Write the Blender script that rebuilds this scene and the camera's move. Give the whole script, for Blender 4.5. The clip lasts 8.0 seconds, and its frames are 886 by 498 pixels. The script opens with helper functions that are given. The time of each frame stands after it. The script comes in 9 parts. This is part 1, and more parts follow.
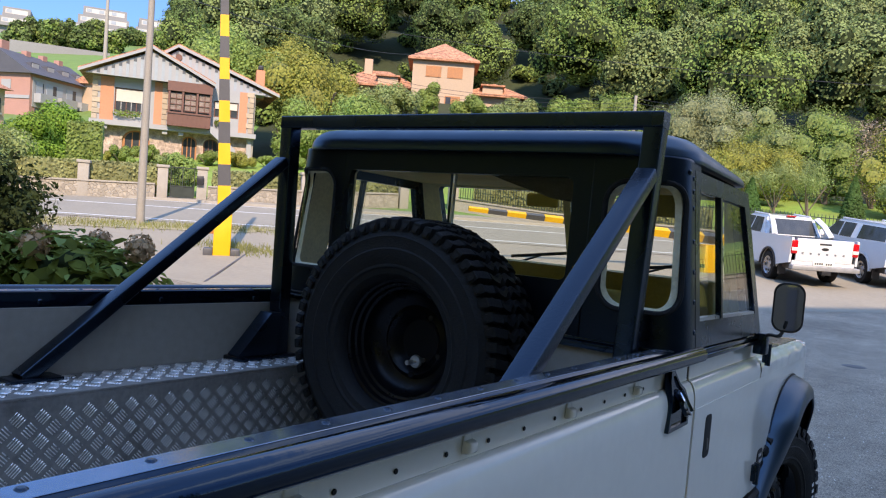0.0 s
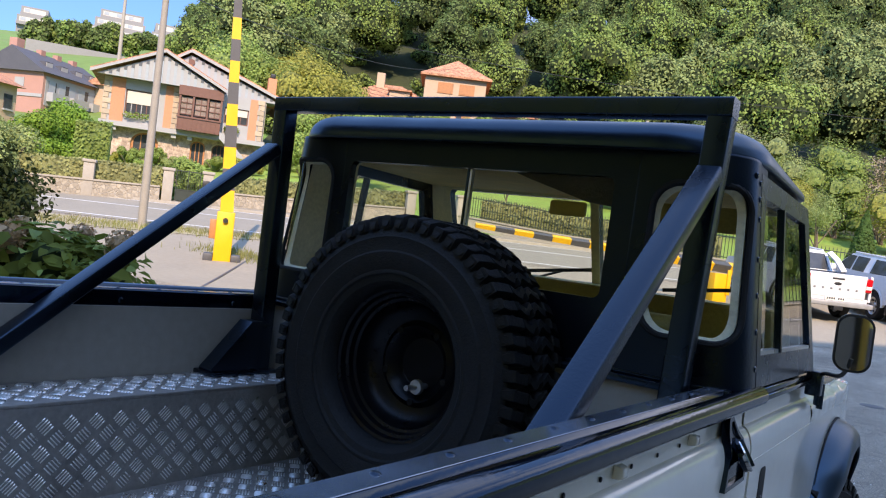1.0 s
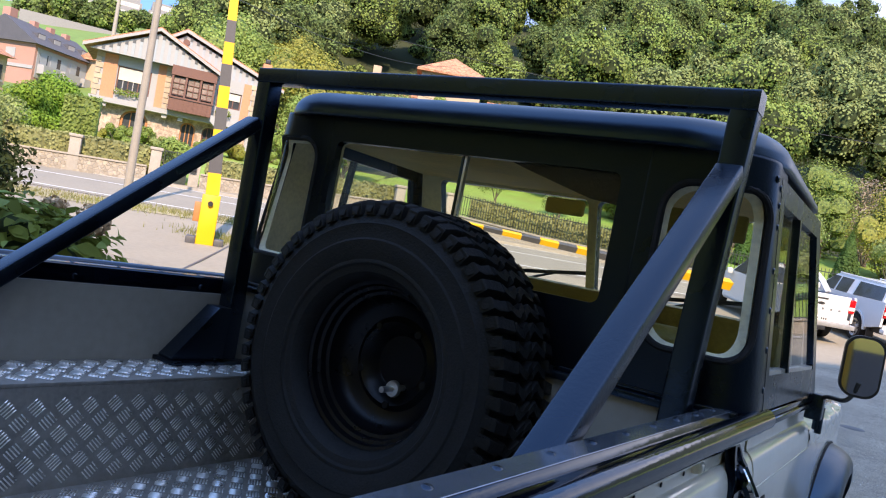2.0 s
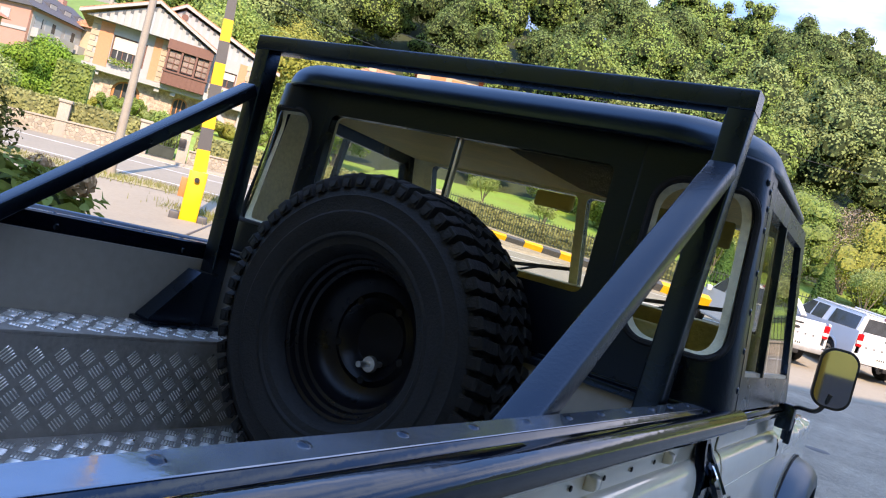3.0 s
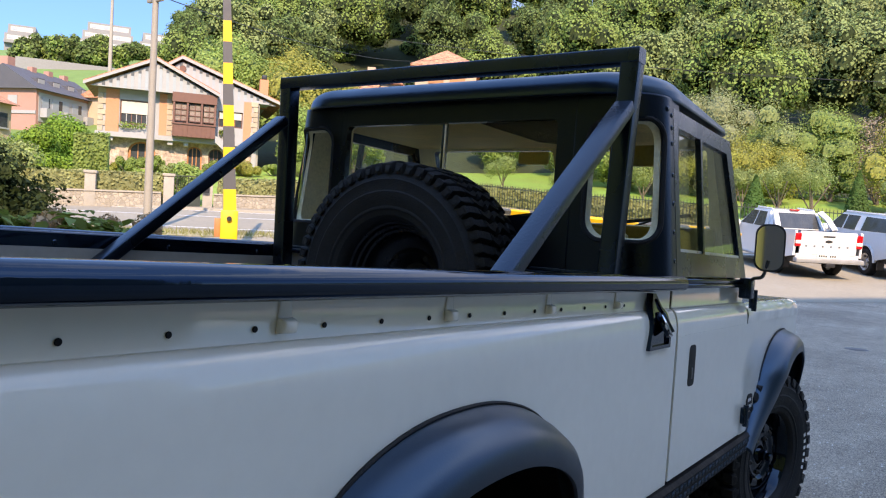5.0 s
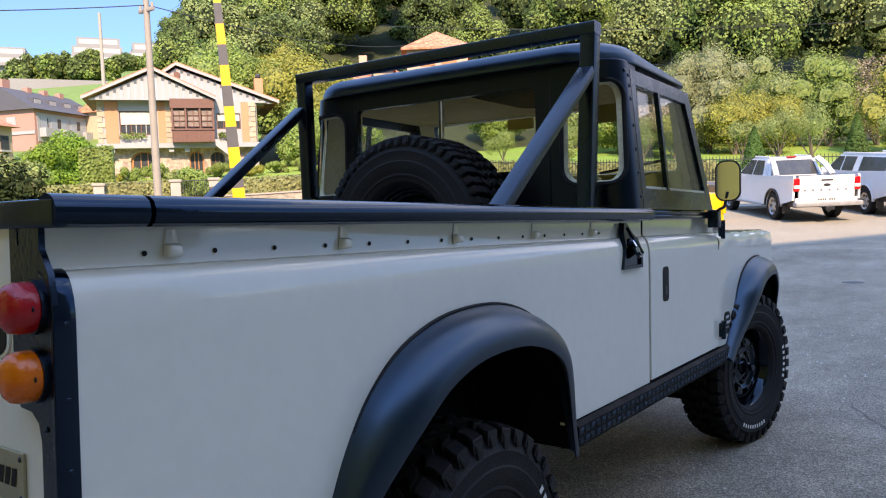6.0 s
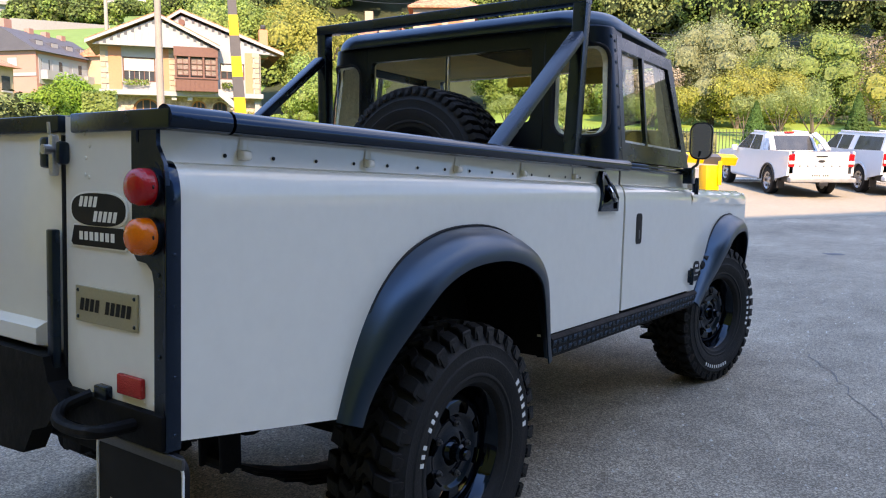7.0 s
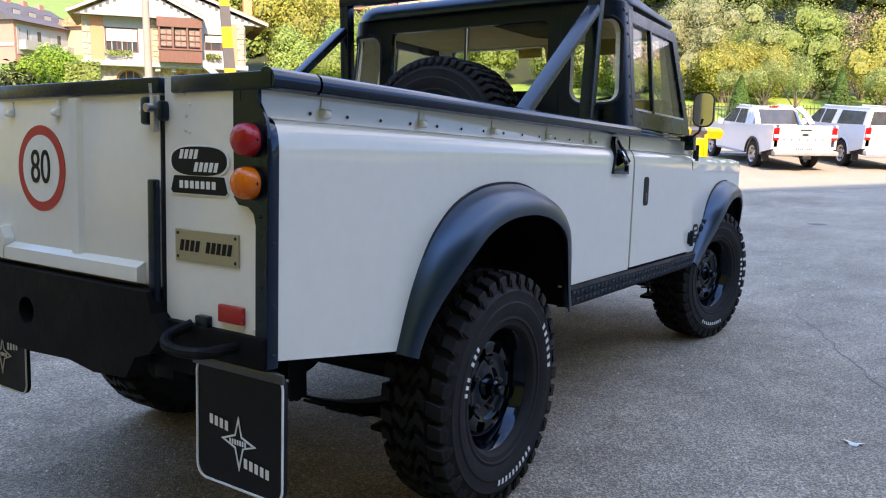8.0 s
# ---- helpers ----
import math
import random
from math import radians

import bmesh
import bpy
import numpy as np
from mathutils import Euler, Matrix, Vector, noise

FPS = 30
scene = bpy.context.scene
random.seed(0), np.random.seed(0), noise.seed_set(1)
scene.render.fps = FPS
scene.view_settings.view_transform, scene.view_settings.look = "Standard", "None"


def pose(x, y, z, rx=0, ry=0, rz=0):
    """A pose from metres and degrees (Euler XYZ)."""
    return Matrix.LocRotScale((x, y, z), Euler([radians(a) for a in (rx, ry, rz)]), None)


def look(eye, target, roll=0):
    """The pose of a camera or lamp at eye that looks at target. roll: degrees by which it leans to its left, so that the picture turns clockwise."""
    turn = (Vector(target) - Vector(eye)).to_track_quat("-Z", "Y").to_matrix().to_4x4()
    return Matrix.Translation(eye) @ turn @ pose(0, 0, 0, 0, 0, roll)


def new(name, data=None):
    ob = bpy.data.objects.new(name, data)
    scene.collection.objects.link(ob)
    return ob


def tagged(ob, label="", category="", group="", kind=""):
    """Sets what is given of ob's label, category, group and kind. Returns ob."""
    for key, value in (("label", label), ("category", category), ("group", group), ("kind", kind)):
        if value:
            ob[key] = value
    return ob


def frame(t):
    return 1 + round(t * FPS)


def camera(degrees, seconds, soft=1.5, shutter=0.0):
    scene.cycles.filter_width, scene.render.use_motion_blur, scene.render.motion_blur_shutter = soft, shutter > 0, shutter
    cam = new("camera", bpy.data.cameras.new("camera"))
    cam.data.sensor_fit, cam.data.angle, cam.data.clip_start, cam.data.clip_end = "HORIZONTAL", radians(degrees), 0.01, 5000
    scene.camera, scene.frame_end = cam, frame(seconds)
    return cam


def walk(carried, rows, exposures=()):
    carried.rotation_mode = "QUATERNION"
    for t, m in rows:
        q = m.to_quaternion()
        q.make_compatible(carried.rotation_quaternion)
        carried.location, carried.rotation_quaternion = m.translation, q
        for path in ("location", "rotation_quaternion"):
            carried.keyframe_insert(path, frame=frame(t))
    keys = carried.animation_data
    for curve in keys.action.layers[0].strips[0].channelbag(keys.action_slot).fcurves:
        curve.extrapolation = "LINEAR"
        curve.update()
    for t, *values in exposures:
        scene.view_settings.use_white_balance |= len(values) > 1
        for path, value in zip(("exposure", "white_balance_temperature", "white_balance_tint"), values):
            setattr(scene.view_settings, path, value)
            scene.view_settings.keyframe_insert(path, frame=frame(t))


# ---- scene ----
cam = camera(60.5, 8.0, soft=1.15)
PATH = [
    (0, (1.451, -0.063, 1.648), (0.334, 1.593, 1.552), 4.2),
    (0.5, (1.33, 0.107, 1.613), (0.204, 1.759, 1.554), 6.1),
    (1, (1.222, 0.242, 1.597), (0.092, 1.891, 1.545), 6.8),
    (1.5, (1.127, 0.372, 1.591), (0.005, 2.027, 1.538), 7.6),
    (3, (1.123, 0.388, 1.532), (0.06, 2.082, 1.481), 14.6),
    (3.5, (1.203, 0.299, 1.505), (0.139, 1.992, 1.454), 14.5),
    (4, (1.317, 0.194, 1.479), (0.247, 1.883, 1.427), 13.1),
    (4.5, (1.446, 0.044, 1.462), (0.341, 1.71, 1.401), 8.2),
    (6, (1.857, -0.544, 1.352), (0.709, 1.088, 1.229), -2.3),
    (6.5, (2.015, -0.737, 1.311), (0.867, 0.892, 1.145), -0.9),
    (7, (2.085, -0.891, 1.276), (0.946, 0.738, 1.054), 0.3),
    (7.5, (2.097, -1.066, 1.244), (0.979, 0.572, 0.983), 0.6),
    (8, (2.075, -1.187, 1.237), (0.977, 0.459, 0.948), 0.5),
]
walk(cam, [(t, look(eye, target, roll)) for t, eye, target, roll in PATH], [(0, 1.45, 8100, 20), (3.5, 1.95, 8800, 22), (4.5, 1.74, 8700, 21), (6, 1.87, 9200, 23), (8, 2.36, 9800, 25)])

# ---------------- world, sun ----------------
SUN_EL, SUN_AZ = radians(38), math.atan2(0.66, -0.75)      # azimuth clockwise from +y
world = bpy.data.worlds.new("world")
scene.world = world
world.use_nodes = True
wn = world.node_tree.nodes
wl = world.node_tree.links
sky = wn.new("ShaderNodeTexSky")
sky.sky_type, sky.sun_disc = "NISHITA", False
sky.sun_elevation, sky.sun_rotation = SUN_EL, SUN_AZ
sky.air_density, sky.dust_density, sky.ozone_density = 0.8, 0.1, 1.8
# thin clouds, whiter to the right of the hill
wtc = wn.new("ShaderNodeTexCoord")
wmap = wn.new("ShaderNodeMapping")
wmap.inputs["Scale"].default_value = (1.0, 1.0, 3.5)
wno = wn.new("ShaderNodeTexNoise")
wno.inputs["Scale"].default_value, wno.inputs["Detail"].default_value = 2.3, 7
wramp = wn.new("ShaderNodeMapRange")
wramp.inputs["From Min"].default_value, wramp.inputs["From Max"].default_value = 0.46, 0.72
wramp.inputs["To Max"].default_value = 0.8
wmix = wn.new("ShaderNodeMixRGB")
wmix.inputs["Color2"].default_value = (3.0, 3.2, 3.5, 1)
wl.new(wtc.outputs["Generated"], wmap.inputs["Vector"])
wl.new(wmap.outputs["Vector"], wno.inputs["Vector"])
wl.new(wno.outputs["Fac"], wramp.inputs["Value"])
wdot = wn.new("ShaderNodeVectorMath")
wdot.operation = "DOT_PRODUCT"
wdot.inputs[1].default_value = (0.75, 0.62, 0.2)
wside = wn.new("ShaderNodeMapRange")
wside.inputs["From Min"].default_value, wside.inputs["From Max"].default_value = 0.0, 0.6
wmul = wn.new("ShaderNodeMath")
wmul.operation = "MULTIPLY"
wl.new(wtc.outputs["Generated"], wdot.inputs[0])
wl.new(wdot.outputs["Value"], wside.inputs["Value"])
wl.new(wside.outputs["Result"], wmul.inputs[0])
wl.new(wramp.outputs["Result"], wmul.inputs[1])
wl.new(wmul.outputs[0], wmix.inputs["Fac"])
# deeper blue towards the horizon, as in dry clear air
wsep = wn.new("ShaderNodeSeparateXYZ")
wl.new(wtc.outputs["Generated"], wsep.inputs[0])
wtint = wn.new("ShaderNodeValToRGB")
wtint.color_ramp.elements[0].position, wtint.color_ramp.elements[0].color = 0.0, (0.075, 0.145, 0.255, 1)
wtint.color_ramp.elements[1].position, wtint.color_ramp.elements[1].color = 0.72, (0.65, 0.93, 1.13, 1)
wtint.color_ramp.elements.new(0.28).color = (0.128, 0.222, 0.35, 1)
wdeep = wn.new("ShaderNodeMixRGB")
wdeep.blend_type = "MULTIPLY"
wdeep.inputs["Fac"].default_value = 1.0
wl.new(wsep.outputs["Z"], wtint.inputs["Fac"])
wl.new(sky.outputs["Color"], wdeep.inputs["Color1"])
wl.new(wtint.outputs["Color"], wdeep.inputs["Color2"])
wl.new(wdeep.outputs["Color"], wmix.inputs["Color1"])
bg = wn["Background"] if "Background" in wn else wn.new("ShaderNodeBackground")
bg.inputs["Strength"].default_value = 0.29
wl.new(wmix.outputs["Color"], bg.inputs["Color"])
wl.new(bg.outputs["Background"], wn["World Output"].inputs["Surface"])

sun = new("sun", bpy.data.lights.new("sun", "SUN"))
sun.data.energy, sun.data.angle, sun.data.color = 2.2, radians(0.53), (1.0, 0.93, 0.82)
S_DIR = Vector((math.sin(SUN_AZ) * math.cos(SUN_EL), math.cos(SUN_AZ) * math.cos(SUN_EL), math.sin(SUN_EL)))
sun.matrix_world = look(S_DIR * 100, (0, 0, 0))

# ---------------- materials ----------------


def mat(name, color, rough=0.5, metal=0.0, var=0.12, scale=6.0, bump=0.0, bscale=60.0, spec=0.5, coat=0.0,
        island=0.0, rnd=0.0, dirt=None, dirt_at=0.62, rvar=0.1, translucent=0.0, hue=0.0, speck=0.0, sscale=70.0, stint=None):
    """A surface with colour variation at two scales, roughness variation, fine relief and optional blotches of dirt."""
    m = bpy.data.materials.new(name)
    m.use_nodes = True
    n, l = m.node_tree.nodes, m.node_tree.links
    b = n["Principled BSDF"]
    b.inputs["Roughness"].default_value, b.inputs["Metallic"].default_value = rough, metal
    b.inputs["Specular IOR Level"].default_value = spec
    b.inputs["Coat Weight"].default_value = coat
    if stint:
        b.inputs["Specular Tint"].default_value = (*stint, 1)
    b.inputs["Coat Roughness"].default_value = 0.06
    tc = n.new("ShaderNodeTexCoord")
    n1, n2 = n.new("ShaderNodeTexNoise"), n.new("ShaderNodeTexNoise")
    n1.inputs["Scale"].default_value, n1.inputs["Detail"].default_value = scale, 5
    n2.inputs["Scale"].default_value, n2.inputs["Detail"].default_value = scale * 9, 3
    for q in (n1, n2):
        l.new(tc.outputs["Object"], q.inputs["Vector"])
    add = n.new("ShaderNodeMath")
    add.operation = "ADD"
    l.new(n1.outputs["Fac"], add.inputs[0])
    l.new(n2.outputs["Fac"], add.inputs[1])
    val = n.new("ShaderNodeMapRange")
    val.inputs["From Min"].default_value, val.inputs["From Max"].default_value = 0.6, 1.4
    val.inputs["To Min"].default_value, val.inputs["To Max"].default_value = 1 - var, 1 + var
    l.new(add.outputs[0], val.inputs["Value"])
    last = val.outputs["Result"]
    for weight, node, out in ((island, "ShaderNodeNewGeometry", "Random Per Island"), (rnd, "ShaderNodeObjectInfo", "Random")):
        if weight:
            g = n.new(node)
            r = n.new("ShaderNodeMapRange")
            r.inputs["To Min"].default_value, r.inputs["To Max"].default_value = 1 - weight, 1 + weight
            l.new(g.outputs[out], r.inputs["Value"])
            mul = n.new("ShaderNodeMath")
            mul.operation = "MULTIPLY"
            l.new(last, mul.inputs[0])
            l.new(r.outputs["Result"], mul.inputs[1])
            last = mul.outputs[0]
    if speck:
        ns, rs_ = n.new("ShaderNodeTexNoise"), n.new("ShaderNodeMapRange")
        ns.inputs["Scale"].default_value, ns.inputs["Detail"].default_value, ns.inputs["Roughness"].default_value = sscale, 6, 0.8
        l.new(tc.outputs["Object"], ns.inputs["Vector"])
        rs_.inputs["From Min"].default_value, rs_.inputs["From Max"].default_value = 0.40, 0.62
        rs_.inputs["To Min"].default_value, rs_.inputs["To Max"].default_value = 1 - speck, 1 + speck
        l.new(ns.outputs["Fac"], rs_.inputs["Value"])
        mul = n.new("ShaderNodeMath")
        mul.operation = "MULTIPLY"
        l.new(last, mul.inputs[0])
        l.new(rs_.outputs["Result"], mul.inputs[1])
        last = mul.outputs[0]
    hsv = n.new("ShaderNodeHueSaturation")
    hsv.inputs["Color"].default_value = (*color, 1)
    l.new(last, hsv.inputs["Value"])
    if hue:
        hr = n.new("ShaderNodeMapRange")
        hr.inputs["From Min"].default_value, hr.inputs["From Max"].default_value = 0.3, 0.7
        hr.inputs["To Min"].default_value, hr.inputs["To Max"].default_value = 0.5 - hue, 0.5 + hue
        l.new(n1.outputs["Fac"], hr.inputs["Value"])
        l.new(hr.outputs["Result"], hsv.inputs["Hue"])
    col = hsv.outputs["Color"]
    if dirt:
        n3 = n.new("ShaderNodeTexNoise")
        n3.inputs["Scale"].default_value, n3.inputs["Detail"].default_value, n3.inputs["Roughness"].default_value = scale * 0.7, 9, 0.7
        l.new(tc.outputs["Object"], n3.inputs["Vector"])
        dr = n.new("ShaderNodeMapRange")
        dr.inputs["From Min"].default_value, dr.inputs["From Max"].default_value = dirt_at, dirt_at + 0.14
        dr.inputs["To Max"].default_value = 0.8
        l.new(n3.outputs["Fac"], dr.inputs["Value"])
        mx = n.new("ShaderNodeMixRGB")
        mx.inputs["Color2"].default_value = (*dirt, 1)
        l.new(dr.outputs["Result"], mx.inputs["Fac"])
        l.new(col, mx.inputs["Color1"])
        col = mx.outputs["Color"]
    l.new(col, b.inputs["Base Color"])
    if rvar:
        rr = n.new("ShaderNodeMapRange")
        rr.inputs["From Min"].default_value, rr.inputs["From Max"].default_value = 0.3, 0.7
        rr.inputs["To Min"].default_value, rr.inputs["To Max"].default_value = max(0.02, rough - rvar), min(1, rough + rvar)
        l.new(n1.outputs["Fac"], rr.inputs["Value"])
        l.new(rr.outputs["Result"], b.inputs["Roughness"])
    if bump:
        n4 = n.new("ShaderNodeTexNoise")
        n4.inputs["Scale"].default_value, n4.inputs["Detail"].default_value = bscale, 6
        l.new(tc.outputs["Object"], n4.inputs["Vector"])
        bp = n.new("ShaderNodeBump")
        bp.inputs["Strength"].default_value, bp.inputs["Distance"].default_value = bump, 0.02
        l.new(n4.outputs["Fac"], bp.inputs["Height"])
        l.new(bp.outputs["Normal"], b.inputs["Normal"])
    if translucent:
        tr = n.new("ShaderNodeBsdfTranslucent")
        l.new(col, tr.inputs["Color"])
        mxs = n.new("ShaderNodeMixShader")
        mxs.inputs["Fac"].default_value = translucent
        l.new(b.outputs["BSDF"], mxs.inputs[1])
        l.new(tr.outputs["BSDF"], mxs.inputs[2])
        l.new(mxs.outputs["Shader"], n["Material Output"].inputs["Surface"])
    return m


def glass_mat(name, tint, gloss=0.02, rough=0.0, film=0.0):
    """Thin pane: clear, with gloss that grows towards grazing view, and a light film of dust."""
    m = bpy.data.materials.new(name)
    m.use_nodes = True
    n, l = m.node_tree.nodes, m.node_tree.links
    n.remove(n["Principled BSDF"])
    tr, gl, lw, mx = n.new("ShaderNodeBsdfTransparent"), n.new("ShaderNodeBsdfGlossy"), n.new("ShaderNodeLayerWeight"), n.new("ShaderNodeMixShader")
    tr.inputs["Color"].default_value = (*tint, 1)
    gl.inputs["Roughness"].default_value = rough
    lw.inputs["Blend"].default_value = 0.5
    pw, sc = n.new("ShaderNodeMath"), n.new("ShaderNodeMapRange")
    pw.operation = "POWER"
    pw.inputs[1].default_value = 5
    sc.inputs["To Min"].default_value, sc.inputs["To Max"].default_value = gloss, 0.8
    l.new(lw.outputs["Facing"], pw.inputs[0])
    l.new(pw.outputs[0], sc.inputs["Value"])
    l.new(sc.outputs["Result"], mx.inputs["Fac"])
    l.new(tr.outputs["BSDF"], mx.inputs[1])
    l.new(gl.outputs["BSDF"], mx.inputs[2])
    out = mx.outputs["Shader"]
    if film:
        df, m2, no, mr, tc = n.new("ShaderNodeBsdfDiffuse"), n.new("ShaderNodeMixShader"), n.new("ShaderNodeTexNoise"), n.new("ShaderNodeMapRange"), n.new("ShaderNodeTexCoord")
        df.inputs["Color"].default_value = (0.55, 0.52, 0.45, 1)
        no.inputs["Scale"].default_value, no.inputs["Detail"].default_value = 9, 6
        mr.inputs["From Min"].default_value, mr.inputs["From Max"].default_value = 0.4, 0.8
        mr.inputs["To Min"].default_value, mr.inputs["To Max"].default_value = film * 0.4, film * 2
        l.new(tc.outputs["Object"], no.inputs["Vector"])
        l.new(no.outputs["Fac"], mr.inputs["Value"])
        l.new(mr.outputs["Result"], m2.inputs["Fac"])
        l.new(out, m2.inputs[1])
        l.new(df.outputs["BSDF"], m2.inputs[2])
        out = m2.outputs["Shader"]
    l.new(out, n["Material Output"].inputs["Surface"])
    return m


PAINT = mat("cream_paint", (0.79, 0.757, 0.665), 0.07, var=0.03, scale=3, bump=0.018, bscale=7, coat=0.35, rvar=0.03, dirt=(0.45, 0.42, 0.35), dirt_at=0.74)
PAINT_IN = mat("worn_inner_paint", (0.245, 0.225, 0.195), 0.45, var=0.12, scale=4, bump=0.05, bscale=30, dirt=(0.25, 0.24, 0.22), dirt_at=0.66)
# blue sheen of the reflected sky is put into the blacks' specular tint
BLACK = mat("satin_black_paint", (0.0010, 0.0014, 0.0028), 0.27, spec=0.72, stint=(0.42, 0.69, 1.0), var=0.2, scale=5, bump=0.05, bscale=120, rvar=0.08)
# same paint as BLACK; darker reflections at the cab back put into weaker gloss
CAB_BLACK = mat("satin_black_weak_gloss", (0.0012, 0.0015, 0.0028), 0.32, spec=0.4, stint=(0.45, 0.69, 1.0), var=0.2, scale=5, bump=0.05, bscale=120, rvar=0.08)
GLOSS = mat("gloss_black_paint", (0.0015, 0.0025, 0.006), 0.09, spec=0.62, stint=(0.36, 0.66, 1.0), coat=0.05, var=0.2, scale=5, bump=0.03, bscale=25, rvar=0.06)
RUST_BLACK = mat("worn_chassis_black", (0.0045, 0.0043, 0.0045), 0.6, spec=0.12, var=0.35, scale=9, bump=0.12, bscale=40, dirt=(0.014, 0.0125, 0.011), dirt_at=0.62)
FLARE = mat("black_plastic", (0.004, 0.006, 0.010), 0.34, spec=1.0, stint=(0.40, 0.71, 1.0), var=0.12, scale=8, bump=0.03, bscale=240, rvar=0.06)
RUBBER = mat("tyre_rubber", (0.015, 0.015, 0.0155), 0.66, spec=0.18, var=0.3, scale=12, bump=0.2, bscale=180, dirt=(0.020, 0.0185, 0.017), dirt_at=0.62)
TREAD = mat("worn_tread_rubber", (0.0085, 0.008, 0.008), 0.55, spec=0.2, var=0.35, scale=14, bump=0.15, bscale=160, dirt=(0.032, 0.028, 0.025), dirt_at=0.6)
RIM = mat("gloss_black_wheel", (0.0012, 0.0016, 0.003), 0.07, spec=0.4, stint=(0.5, 0.75, 1.0), var=0.2, scale=9, coat=0.0, rvar=0.05)
SPARE_RIM = mat("satin_black_wheel", (0.004, 0.0042, 0.006), 0.3, spec=0.16, var=0.2, scale=9, rvar=0.06)
WHITE = mat("white_marking", (0.72, 0.72, 0.70), 0.6, var=0.15, scale=40)
STEEL = mat("bare_steel", (0.52, 0.52, 0.52), 0.35, 0.9, var=0.15, scale=30)
DARK_STEEL = mat("dark_steel", (0.10, 0.10, 0.10), 0.4, 0.8, var=0.25, scale=30)
PLATE = mat("tread_plate", (0.25, 0.228, 0.205), 0.5, 0.35, var=0.25, scale=7, bump=0.1, bscale=90, dirt=(0.09, 0.08, 0.07), dirt_at=0.6)
# same metal as PLATE, lighter: light caught by the bars put into the colour
PLATE_BAR = mat("tread_plate_bars_lit", (0.80, 0.77, 0.73), 0.32, 0.8, var=0.2, scale=14)
RED_LENS = mat("red_lens", (0.50, 0.008, 0.012), 0.2, var=0.1, scale=30, coat=0.12, bump=0.15, bscale=120)
AMBER_LENS = mat("amber_lens", (0.88, 0.15, 0.004), 0.22, var=0.1, scale=30, coat=0.12, bump=0.15, bscale=120)
RED_REFL = mat("red_reflector", (0.5, 0.02, 0.02), 0.2, var=0.15, scale=60, bump=0.3, bscale=300)
SIGN_RED = mat("sign_red", (0.55, 0.03, 0.025), 0.4, var=0.06, scale=12)
SIGN_WHITE = mat("sign_white", (0.78, 0.77, 0.70), 0.4, var=0.05, scale=12)
SIGN_BLACK = mat("sign_black", (0.006, 0.006, 0.007), 0.5, spec=0.2, var=0.15)
CHAMP = mat("champagne_plate", (0.40, 0.36, 0.24), 0.38, 0.55, var=0.1, scale=20)
SEAT = mat("tan_vinyl", (0.36, 0.28, 0.07), 0.5, var=0.2, scale=8, bump=0.2, bscale=60)
HEADLINING = mat("brown_headlining", (0.86, 0.62, 0.30), 0.75, var=0.2, scale=8, bump=0.2, bscale=80)
# yellow wall seen in the rear-view mirror, put into a plain colour
REFLECTED_YELLOW = mat("reflected_yellow", (0.80, 0.60, 0.14), 0.5, var=0.12, scale=8, bump=0.1, bscale=60)
TORN = mat("dark_brown_cloth", (0.05, 0.04, 0.028), 0.8, var=0.3, scale=12, bump=0.2, bscale=60)
LINING = mat("cab_lining", (0.80, 0.73, 0.55), 0.7, var=0.2, scale=8, bump=0.2, bscale=80)
GLASS = glass_mat("cab_glass", (0.95, 0.96, 0.93), gloss=0.004, film=0.004)
DOOR_GLASS = glass_mat("door_glass", (0.93, 0.95, 0.93), gloss=0.05, film=0.006)
MIRROR = mat("mirror_silver", (0.85, 0.86, 0.85), 0.03, 1.0, var=0.02, rvar=0)


